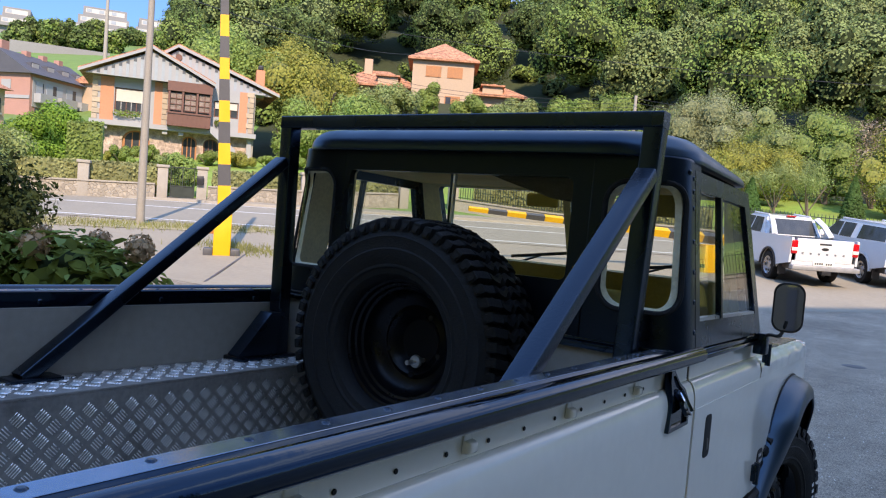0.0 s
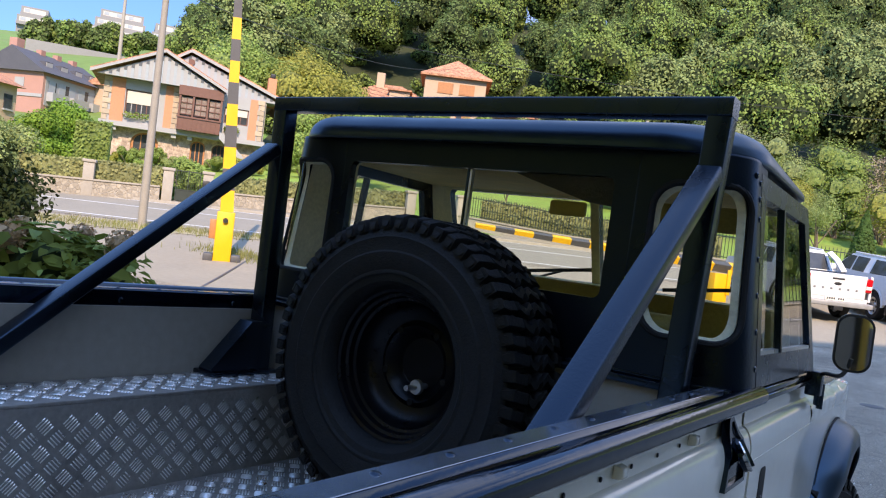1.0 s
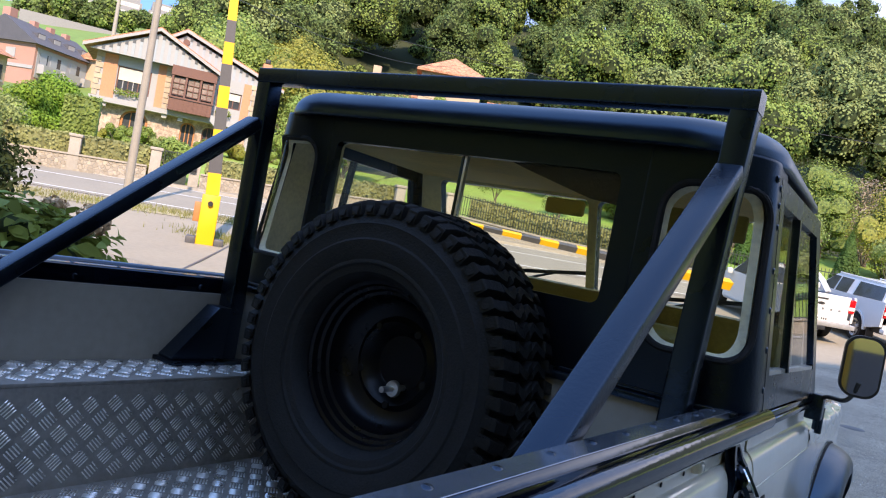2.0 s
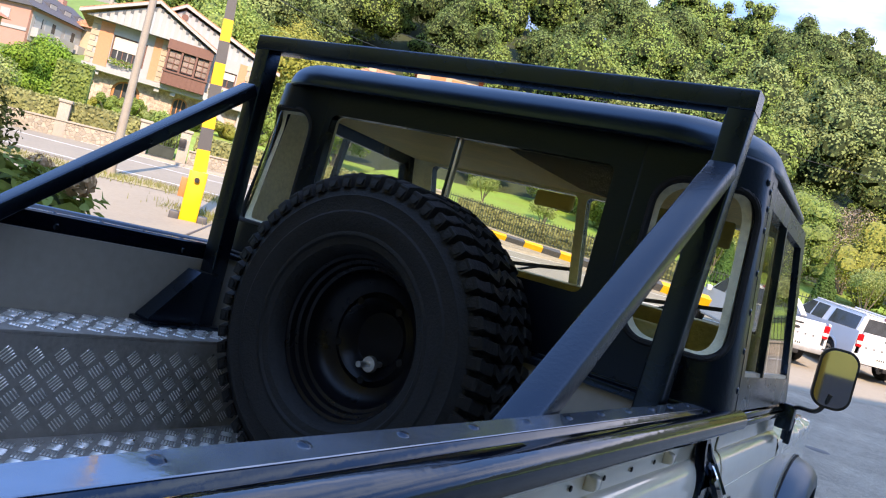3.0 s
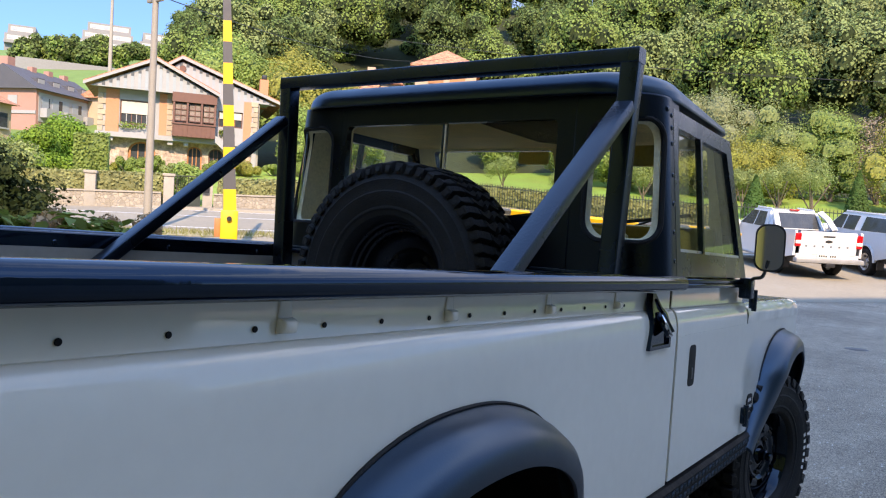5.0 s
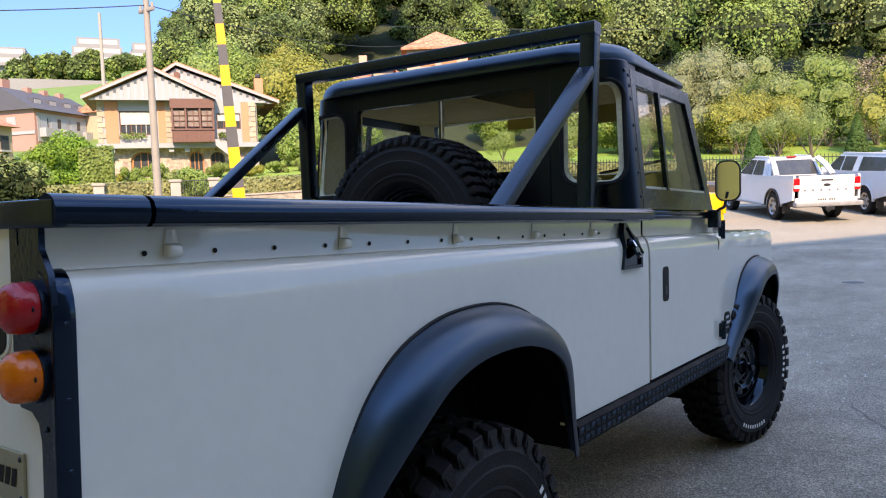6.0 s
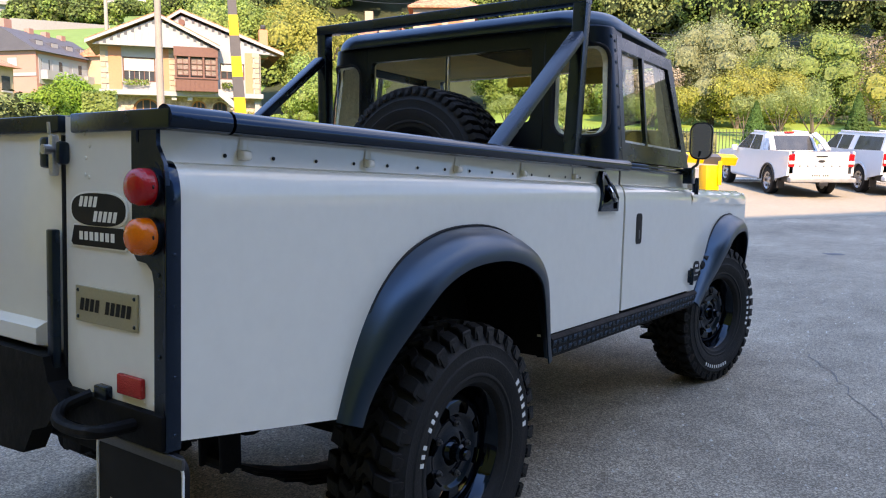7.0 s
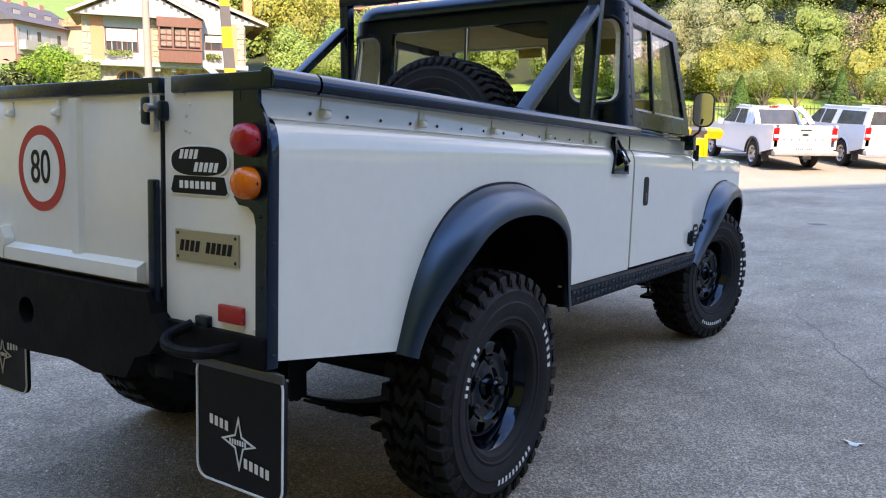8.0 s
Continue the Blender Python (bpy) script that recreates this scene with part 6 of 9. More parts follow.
seam("joint", [(-10.4, 8.6), (-9.95, 9.08), (-12.4, 12.01), (-13.5, 13.4)][1:], 0.05, 0.012, "dark joint across the concrete")
rng = random.Random(4)
seam("crack", [(2.25 + 0.045 * k * -1 + rng.uniform(-0.03, 0.03), 2.2 + 0.11 * k + rng.uniform(-0.03, 0.03)) for k in range(24)], 0.006, 0.003, "thin winding crack in the asphalt")
bm = lathe(B(), [(0.0, 0.004), (0.14, 0.004), (0.15, 0.0)], 20, Matrix.Translation((0.45, 11.4, 0.002)) @ Matrix.Rotation(radians(-90), 4, "Y"), closed=False)
tagged(part("drain_cover", bm, BARRIER_BLACK, None), "small dark drain cover in the asphalt", "drain cover")
bm = B()
leafp = [bm.verts.new((1.833 + 0.035 * math.cos(a) * (1 + 0.4 * math.sin(3 * a)), 2.246 + 0.028 * math.sin(a) * (1 + 0.3 * math.cos(2 * a)), 0.006 + 0.006 * math.cos(2 * a))) for a in np.linspace(0, 2 * math.pi, 14, endpoint=False)]
bm.faces.new(leafp)
tagged(part("paper_scrap", bm, SIGN_WHITE, None), "small pale scrap lying on the asphalt", "scrap")
# gravel grains near the truck
rs = np.random.RandomState(3)
n = 16000
gx, gy = rs.uniform(-2.5, 5, n), rs.uniform(-1.5, 1, n) + 9.5 * rs.uniform(0, 1, n) ** 1.6
r = 0.0018 + 0.0065 * rs.uniform(0, 1, n) ** 2.5
ang = rs.uniform(0, 6.28, n)
ca, sa = np.cos(ang) * r, np.sin(ang) * r
V = np.stack([np.stack([gx + ca, gy + sa, r * 0], 1), np.stack([gx - sa, gy + ca, r * 0], 1), np.stack([gx - ca, gy - sa, r * 0], 1), np.stack([gx + sa, gy - ca, r * 0], 1), np.stack([gx, gy, r * 1.1], 1)], 1).reshape(-1, 3)
b0 = np.arange(n)[:, None] * 5
F = np.concatenate([b0 + np.array(f) for f in ((0, 1, 4), (1, 2, 4), (2, 3, 4), (3, 0, 4))])
tagged(new("gravel", fast_mesh("gravel", V, F, GRIT)), "fine grit scattered on the asphalt", "gravel", kind="stuff")

# ---------------- the building that shades the yard (behind the camera) ----------------
H_B = 24.0


def wall_run(name, p, q, h, material, label, t=0.3):
    p, q = Vector(p), Vector(q)
    d = (q - p).normalized()
    nrm = Vector((d.y, -d.x)) * t
    bm = B()
    lo = [bm.verts.new((*c, -0.1)) for c in (p, q, q + nrm, p + nrm)]
    hi = [bm.verts.new((*c, h)) for c in (p, q, q + nrm, p + nrm)]
    bm.faces.new(lo[::-1])
    bm.faces.new(hi)
    for i in range(4):
        bm.faces.new((lo[i], lo[(i + 1) % 4], hi[(i + 1) % 4], hi[i]))
    return tagged(part(name, bm, material, None, smooth=False), label, "wall", kind="structure")


# unseen walls; place and height fit the shadow edge, dark tone serves reflections
wall_run("wall_east", (14.8, -10.6), (50.0, 38.5), H_B, YARD_WALL, "tall unseen rendered wall that shades the yard")
wall_run("wall_east_return", (17.0, -40.0), (14.8, -10.6), H_B + 3.5, YARD_WALL, "tall unseen rendered wall that shades the yard")
# unseen ochre wall, sized and placed to warm the light on the tail
for k, (xa, xb) in enumerate(((-30.0, -7.0), (-7.0, -1.2), (1.4, 3.32), (3.52, 11.0))):
    ya, yb = -6.2 - 0.03 * xa, -6.2 - 0.03 * xb
    wall_run("wall_south_%d" % (k + 1), (xa, ya), (xb, yb), 8.7, OCHRE_WALL, "ochre rendered workshop wall between doorways")
    if k > 1:
        # unseen dark band, added so the mirror's lower part reflects dark
        wall_run("dark_band_south_%d" % (k - 1), (xa, ya + 0.05), (xb, yb + 0.05), 1.15, BARRIER_BLACK, "unseen dark band added to darken the door mirror's reflection", 0.045)
# unseen dark panel, added so the black cab back mirrors less light
for xa, xb in ((-11.6, -6.9),):
    wall_run("cab_dark_panel", (xa, -6.09 - 0.03 * xa), (xb, -6.09 - 0.03 * xb), 4.8, BARRIER_BLACK, "unseen dark panel added to darken the cab back's reflections", 0.1)
# unseen panels, added to give the door mirror its dark patches
for xa, xb in ((1.4, 1.70), (2.28, 2.66), (2.81, 3.30)):
    wall_run("mirror_dark_panel", (xa, -6.12 - 0.03 * xa), (xb, -6.12 - 0.03 * xb), 2.7, DARK_PANEL, "unseen brown-grey panel added for the door mirror's reflection", 0.05)
# unseen slab and back wall, added to keep the doorways dark in reflections
tagged(part("ceiling_workshop", boxed(-30.0, 11.0, -14.0, -5.9, 8.7, 9.0), OCHRE_WALL, None), "unseen flat roof slab over the dark doorways", "roof", kind="structure")
wall_run("wall_workshop_back", (-7.0, -14.0), (11.0, -14.0), 8.7, BARRIER_BLACK, "unseen dark wall added behind the doorways")

# ---------------- foliage ----------------
CUBE = np.array([(x, y, z) for x in (-1, 0, 1) for y in (-1, 0, 1) for z in (-1, 0, 1) if abs(x) == 1 or abs(y) == 1 or abs(z) == 1], float)
CUBE_I = {tuple(p): i for i, p in enumerate(CUBE.astype(int).tolist())}
CUBE_F = []
for ax in range(3):
    for s in (-1, 1):
        o = [k for k in range(3) if k != ax]
        for p in (-1, 0):
            for q in (-1, 0):
                quad = []
                for dp, dq in ((0, 0), (1, 0), (1, 1), (0, 1)):
                    c = [0, 0, 0]
                    c[ax], c[o[0]], c[o[1]] = s, p + dp, q + dq
                    quad.append(CUBE_I[tuple(c)])
                CUBE_F.append(quad)
CUBE_N = CUBE / np.linalg.norm(CUBE, axis=1)[:, None]
CUBE_F = np.array(CUBE_F)


class Leaves:
    """Collects leaf clumps and dark inner masses into one mesh with several materials."""

    def __init__(self, seed):
        self.rs = np.random.RandomState(seed)
        self.v, self.f, self.m, self.n = [], [], [], 0

    def add(self, v, f, mi):
        self.v.append(v)
        self.f.append(f + self.n)
        self.m.append(np.full(len(f), mi))
        self.n += len(v)

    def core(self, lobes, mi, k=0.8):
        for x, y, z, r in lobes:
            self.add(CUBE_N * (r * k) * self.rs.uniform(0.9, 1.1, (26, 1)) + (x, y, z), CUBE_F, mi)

    def cover(self, lobes, count, size, mi, squash=1.0, out=0.7, aspect=0.7, inner=0.72, up=0.25):
        """Leaf clumps over the outside of a cluster of balls."""
        rs, lobes = self.rs, np.asarray(lobes, float)
        w = lobes[:, 3] ** 2
        k = rs.choice(len(lobes), count, p=w / w.sum())
        d = rs.normal(size=(count, 3))
        d /= np.linalg.norm(d, axis=1)[:, None]
        r = lobes[k, 3] * rs.uniform(inner, 1.08, count)
        c = lobes[k, :3] + d * r[:, None] * (1, 1, squash)
        keep = np.ones(count, bool)
        for x, y, z, q in lobes:
            keep &= ~(((c - (x, y, z)) ** 2).sum(1) < (q * inner * 0.9) ** 2)
        c, d = c[keep], d[keep]
        n = len(c)
        nrm = d * out + rs.normal(size=(n, 3)) * 0.45 + (0, 0, up)
        nrm /= np.linalg.norm(nrm, axis=1)[:, None]
        t = np.cross(nrm, rs.normal(size=(n, 3)))
        t /= np.linalg.norm(t, axis=1)[:, None]
        b = np.cross(nrm, t)
        s = (size * rs.uniform(0.6, 1.35, n))[:, None]
        fold = nrm * s * 0.18
        v = np.stack([c - t * s, c - b * s * aspect + fold, c + t * s, c + b * s * aspect + fold], 1).reshape(-1, 3)
        self.add(v, np.arange(n * 4).reshape(-1, 4), mi)

    def broad(self, lobes, count, size, mi):
        """Broad pointed leaves with a folded midrib, over the outside of a cluster of balls."""
        rs, lobes = self.rs, np.asarray(lobes, float)
        k = rs.randint(len(lobes), size=count)
        d = rs.normal(size=(count, 3))
        d[:, 2] = np.abs(d[:, 2]) * 1.1 - 0.15
        d /= np.linalg.norm(d, axis=1)[:, None]
        c = lobes[k, :3] + d * (lobes[k, 3] * rs.uniform(0.72, 1.1, count))[:, None]
        nrm = d * 0.6 + rs.normal(size=(count, 3)) * 0.3 + (0, 0, 0.7)
        nrm /= np.linalg.norm(nrm, axis=1)[:, None]
        t = d + rs.normal(size=(count, 3)) * 0.6 - (0, 0, 0.3)
        t -= nrm * (t * nrm).sum(1)[:, None]
        t /= np.linalg.norm(t, axis=1)[:, None]
        b = np.cross(nrm, t)
        s = (size * rs.uniform(0.55, 1.25, count))[:, None]
        up, dip = nrm * s * 0.22, nrm * s * -0.3
        mid = c + t * s * 0.1
        v = np.stack([c - t * s, mid, c + t * s * 1.15 + dip, c - t * s * 0.3 + b * s * 0.62 + up, c + t * s * 0.55 + b * s * 0.46 + up + dip * 0.4,
                      c - t * s * 0.3 - b * s * 0.62 + up, c + t * s * 0.55 - b * s * 0.46 + up + dip * 0.4], 1).reshape(-1, 3)
        o = np.arange(count)[:, None] * 7
        self.add(v, np.concatenate([o + np.array(q) for q in ((0, 3, 4, 1), (0, 1, 6, 5), (1, 4, 2, 6))]), mi)

    def blades(self, pts, h, w, mi):
        rs = self.rs
        n = len(pts)
        a = rs.uniform(0, 6.28, n)
        lean = rs.normal(0, 0.35, (n, 2)) * h
        hh = h * rs.uniform(0.5, 1.3, n)
        tx, ty = np.cos(a) * w, np.sin(a) * w
        p = np.asarray(pts)
        v = np.stack([p + np.stack([-tx, -ty, 0 * a], 1), p + np.stack([tx, ty, 0 * a], 1), p + np.stack([lean[:, 0] + tx * 0.2, lean[:, 1] + ty * 0.2, hh], 1), p + np.stack([lean[:, 0] - tx * 0.2, lean[:, 1] - ty * 0.2, hh], 1)], 1).reshape(-1, 3)
        self.add(v, np.arange(n * 4).reshape(-1, 4), mi)

    def mesh(self, name, mats):
        me = fast_mesh(name, np.concatenate(self.v), np.concatenate(self.f), mats[0])
        for m in mats[1:]:
            me.materials.append(m)
        me.polygons.foreach_set("material_index", np.concatenate(self.m).astype(np.int32))
        return me


def crown(rs, c, w, h, k, low=0.0, small=1.0):
    """Balls that together make an uneven crown of width w and height h round c."""
    out = [(*c, min(w, h) * 0.33)]
    for _ in range(k):
        d = rs.normal(size=3)
        d /= np.linalg.norm(d)
        if d[2] < low - 0.4:
            d[2] *= -0.5
        q = rs.uniform(0.45, 0.8)
        out.append((c[0] + d[0] * w / 2 * q, c[1] + d[1] * w / 2 * q, c[2] + d[2] * h / 2 * q, min(w, h) * rs.uniform(0.15, 0.27) * small))
    return out


# woods on the hillside: one mass nobody could count
woods = Leaves(11)
rs = woods.rs
KINDS = [1, 1, 1, 2, 2, 2, 3, 5, 5]
row, made = 0, []
u = 60.0
while u < 158:
    v = -0.29 * u - (6 if u > 80 else 0)
    row += 1
    while v < 0.72 * u + 5:
        uu, vv = u + rs.uniform(-2.5, 2.5), v + rs.uniform(-2.5, 2.5)
        x, y = xy_of(uu, vv)
        a = vv / uu
        far = 144 - 23 * sstep(0.45, 0.8, a)
        va, vb = (x + 43.9) * 0.821 + (y - 59.6) * 0.571, (y - 59.6) * 0.821 - (x + 43.9) * 0.571
        villa = -11 < va < 14.5 and vb < 10
        gap = rs.uniform() < (0.26 if a > 0.12 else 0.12)
        if uu < far + 8 and not villa and not gap and not (uu < 66 and a < -0.1):
            z = ground_z(x, y)
            w = rs.uniform(6.5, 12.0)
            h = w * rs.uniform(1.0, 1.45)
            mi = KINDS[rs.randint(len(KINDS))]
            if a > 0.25 and uu < 95:
                mi = [2, 2, 1, 3][rs.randint(4)]
            cz = z + h * 0.45 + rs.uniform(0, 3.0)
            lobes = crown(rs, (x, y, cz), w, h, 30, small=0.62)
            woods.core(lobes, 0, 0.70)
            dist = math.hypot(x - 1.5, y)
            woods.cover(lobes, int(6000 * (w / 7.5) ** 2 * min(1.0, (85 / dist) ** 2)), 0.125 * max(1.0, dist / 85), mi, out=1.7, inner=0.76, up=0.1)
            made.append((uu, vv))
            # undergrowth at the foot of the tree
            bx, by = x + rs.uniform(-2.5, 2.5), y + rs.uniform(-3.5, -1.0)
            low = crown(rs, (bx, by, ground_z(bx, by) + 0.8), 4.5, 3.2, 6)
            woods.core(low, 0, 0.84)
            woods.cover(low, int(900 * min(1.0, (85 / dist) ** 2)), 0.17 * max(1.0, dist / 85), KINDS[rs.randint(len(KINDS))], out=1.1)
        v += 6.2 + 0.014 * u
    u += 6.4
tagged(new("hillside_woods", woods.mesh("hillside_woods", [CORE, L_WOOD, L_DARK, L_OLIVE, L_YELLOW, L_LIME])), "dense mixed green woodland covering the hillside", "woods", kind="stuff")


def tree(name, at, h, w, material, label, category="tree", size=0.16, count=1500, trunk_h=None, lobes_n=9, seed=1, group="", core=0.62, squash=1.0, inner=0.7, tall=1.0):
    """Tapered trunk with limbs, and a crown of many small leaf clumps."""
    x, y = at
    z = ground_z(x, y) - 0.05
    root = thing(name, label, category, group, at=(x, y, z))
    lv = Leaves(seed)
    th = h * 0.3 if trunk_h is None else trunk_h
    ch = h - th
    lobes = crown(lv.rs, (x, y, z + th + ch / 2), w, ch * tall, lobes_n, low=-1.0 if th < 0.3 else 0.0)
    if core:
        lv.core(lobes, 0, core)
    lv.cover(lobes, int(count * 4.2), size * 0.42, 1, inner=inner, out=1.4)
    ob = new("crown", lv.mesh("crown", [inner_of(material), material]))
    ob.parent, ob.matrix_parent_inverse = root, root.matrix_basis.inverted()
    bm = B()
    r = max(0.035, w * 0.03)
    pts = [(x, y, z), (x + 0.03 * w, y, z + th * 0.6), (x, y + 0.02 * w, z + th + ch * 0.35)]
    rings = []
    for i, p in enumerate(pts):
        rings.append([bm.verts.new(Vector(p) + Vector((math.cos(a), math.sin(a), 0)) * r * (1.25 - 0.4 * i)) for a in np.linspace(0, 2 * math.pi, 8, endpoint=False)])
    for p, q in zip(rings, rings[1:]):
        for j in range(8):
            bm.faces.new((p[j], p[(j + 1) % 8], q[(j + 1) % 8], q[j]))
    for k in range(4):
        a = k * 1.7 + seed
        tube(bm, [(x, y, z + th * 0.7), (x + math.cos(a) * w * 0.15, y + math.sin(a) * w * 0.15, z + th + ch * 0.2), (x + math.cos(a) * w * 0.3, y + math.sin(a) * w * 0.3, z + th + ch * 0.5)], r * 0.4, 6)
    part("trunk", bm, BARK, root)
    return root


# garden and park planting
tree("garden_tree", (-36.0, 19.2), 3.1, 4.6, L_GARDEN, "rounded bright green garden tree behind the roadside wall", seed=21, size=0.17, count=3200, trunk_h=0.12, lobes_n=14)
tree("garden_tree", (-37.2, 22.0), 3.5, 4.0, L_GARDEN, "bright green garden tree beside the house", seed=22, size=0.17, count=2200, trunk_h=0.12, lobes_n=10)
tree("shrub", (-30.8, 14.6), 3.4, 4.4, L_OLIVE, "pale grey-green shrub at the roadside", "shrub", seed=23, size=0.13, count=2200, trunk_h=0.2, core=0.6)
tree("shrub", (-33.5, 11.5), 3.6, 4.4, L_OLIVE, "pale grey-green shrub at the roadside", "shrub", seed=24, size=0.13, count=2000, trunk_h=0.2, core=0.6)
tree("garden_tree", (-40.5, 42.8), 8.6, 8.5, L_YELLOW, "yellowing garden tree below the woods", seed=25, size=0.26, count=3600, trunk_h=1.0, lobes_n=16)
tree("garden_tree", (-45.0, 39.0), 10.0, 7.5, L_WOOD, "olive garden tree behind the house", seed=26, size=0.26, count=3000, trunk_h=1.0, lobes_n=14)
tree("garden_tree", (-34.0, 40.0), 5.5, 5.0, L_WOOD, "olive green garden tree beside the house", seed=27, size=0.2, count=2600, trunk_h=0.5, lobes_n=12)
tree("garden_tree", (-30.3, 35.5), 4.0, 5.0, L_LIME, "bright green garden shrub beside the house", seed=28, size=0.17, count=2400, trunk_h=0.3, lobes_n=12)
tree("garden_tree", (-36.9, 37.6), 4.6, 4.4, L_WOOD, "olive green garden bush beside the house", seed=29, size=0.19, count=2600, trunk_h=0.1, lobes_n=14)
tree("garden_tree", (-41.0, 42.0), 7.0, 5.5, L_WOOD, "green garden tree behind the house", seed=30, size=0.2, count=2600, trunk_h=0.3, lobes_n=14)
for i, (x, y, h, w, m) in enumerate([(-41.8, 53.0, 3.8, 6.5, L_OLIVE), (-34.9, 57.4, 3.2, 4.5, L_WOOD), (-46.5, 51.0, 4.9, 6.0, L_YELLOW), (-32.0, 59.0, 3.7, 5.0, L_OLIVE), (-27.0, 60.5, 4.8, 6.0, L_LIME), (-39.6, 57.0, 3.2, 2.4, L_WOOD), (-22.5, 60.0, 5.5, 6.5, L_WOOD),
                                        (-50.5, 48.5, 8.0, 7.0, L_YELLOW), (-17.5, 59.5, 6.0, 6.0, L_OLIVE), (-29.5, 52.0, 4.0, 5.0, L_LIME), (-23.0, 52.5, 4.5, 5.5, L_OLIVE), (-18.0, 50.0, 4.0, 5.0, L_WOOD)]):
    tree("garden_tree", (x, y), h, w, m, "leafy tree in front of the wooded slope", seed=40 + i, size=0.22, count=2300, trunk_h=0.1, lobes_n=15, group="trees below the woods")
tree("park_bush", (-12.7, 51.0), 7.6, 5.6, L_GREY, "large rounded grey-green park bush", "bush", seed=60, size=0.14, count=6500, trunk_h=0.2, lobes_n=22)
tree("park_bush", (-15.6, 48.0), 4.6, 5.0, L_DRY, "pale straw-coloured park bush", "bush", seed=61, size=0.15, count=2600, trunk_h=0.3, core=0.5)
tree("park_bush", (-13.5, 46.5), 3.2, 3.6, L_YELLOW, "pale yellow park bush", "bush", seed=62, size=0.13, count=1800, trunk_h=0.3, core=0.55)
for i, (x, y, h, w, m, lab) in enumerate([(-10.8, 50.0, 5.0, 4.6, L_YELLOW, "yellowing park tree"), (-8.2, 50.5, 4.2, 3.6, L_YELLOW, "yellowing park tree"), (-9.6, 55.0, 6.5, 5.5, L_OLIVE, "olive green park tree"), (-6.3, 56.5, 6.5, 5.5, L_LIME, "bright green park tree"),
                                             (-2.0, 52.0, 5.4, 5.5, L_YELLOW, "bright yellow park tree"), (1.5, 50.0, 5.0, 5.0, L_YELLOW, "bright yellow park tree"), (5.0, 53.0, 5.5, 6.0, L_OLIVE, "olive green park tree"), (9.5, 53.0, 5.5, 6.0, L_LIME, "bright green park tree"),
                                             (-3.6, 57.5, 6.0, 4.4, L_DRY, "bare twiggy grey-brown park tree"), (-12.0, 58.5, 6.0, 6.0, L_WOOD, "green park tree"), (1.5, 59.0, 7.0, 6.0, L_WOOD, "green park tree"), (-16.5, 55.5, 6.0, 6.0, L_LIME, "bright green park tree")]):
    tree("park_tree", (x, y), h, w, m, lab + " at the foot of the woods", seed=70 + i, size=0.15, count=2600, trunk_h=0.1, lobes_n=18, core=0.55 if m is not L_DRY else 0, group="park trees")
for i, (x, y, h, w) in enumerate([(-7.2, 45.0, 3.2, 2.8), (-5.6, 45.6, 3.4, 3.0), (-9.0, 44.6, 3.0, 1.6), (-1.3, 45.5, 3.2, 2.4), (2.2, 45.5, 3.2, 2.6), (-14.0, 42.5, 2.8, 2.4), (-19.0, 43.0, 2.8, 2.2), (-22.5, 41.0, 2.6, 2.2), (-17.0, 38.5, 2.2, 1.8)]):
    tree("fruit_tree", (x, y), h, w, L_OLIVE, "small thin-stemmed fruit tree on the lawn", seed=90 + i, size=0.09, count=1300, trunk_h=0.6, lobes_n=12, core=0, inner=0.3, group="fruit trees on the lawn")

tree("shrub", (-27.6, 21.7), 1.9, 2.6, L_WOOD, "dense green shrub behind the garden gate", "shrub", seed=31, size=0.13, count=1500, trunk_h=0.1, lobes_n=12)


def conifer(at, h, w, seed):
    x, y = at
    z = ground_z(x, y)
    root = thing("clipped_conifer", "dark green clipped conical conifer on the lawn", "conifer", "clipped conifers", at=(x, y, z))
    lv = Leaves(seed)
    k = 5200
    t = lv.rs.uniform(0, 1, k) ** 0.8
    a = lv.rs.uniform(0, 6.283, k)
    r = w / 2 * (1 - t) ** 0.85 * lv.rs.uniform(0.82, 1.05, k) + 0.02
    c = np.stack([x + np.cos(a) * r, y + np.sin(a) * r, z + 0.1 + t * (h - 0.1)], 1)
    balls = [(x, y, z + 0.12 + h * q, max(0.08, w / 2 * (1 - q) * 0.82)) for q in np.linspace(0.06, 0.85, 9)]
    lv.core(balls, 0, 1.0)
    d = np.stack([np.cos(a), np.sin(a), 0.5 + 0 * a], 1) + lv.rs.normal(size=(k, 3)) * 0.5
    d /= np.linalg.norm(d, axis=1)[:, None]
    tt = np.cross(d, lv.rs.normal(size=(k, 3)))
    tt /= np.linalg.norm(tt, axis=1)[:, None]
    bb = np.cross(d, tt)
    s = 0.06 * lv.rs.uniform(0.6, 1.3, (k, 1))
    lv.add(np.stack([c - tt * s, c - bb * s * 0.6, c + tt * s, c + bb * s * 0.6], 1).reshape(-1, 3), np.arange(k * 4).reshape(-1, 4), 1)
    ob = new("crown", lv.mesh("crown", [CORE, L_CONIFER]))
    ob.parent, ob.matrix_parent_inverse = root, root.matrix_basis.inverted()
    part("trunk", tube(B(), [(x, y, z - 0.05), (x, y, z + h * 0.5)], 0.06), BARK, root)


conifer((-7.75, 42.1), 2.3, 1.35, 5)
conifer((-3.05, 42.9), 2.9, 1.5, 6)

# lawn behind the fence
strip("lawn", [(-26, 27.0), (-17.5, 33.0), (-6.9, 32.6), (4, 34), (30, 38)], [(-33, 46), (-24, 56), (-9, 60), (5, 62), (40, 66)], 0.03, LAWN, "sunlit mown lawn sloping up behind the fence", "lawn")
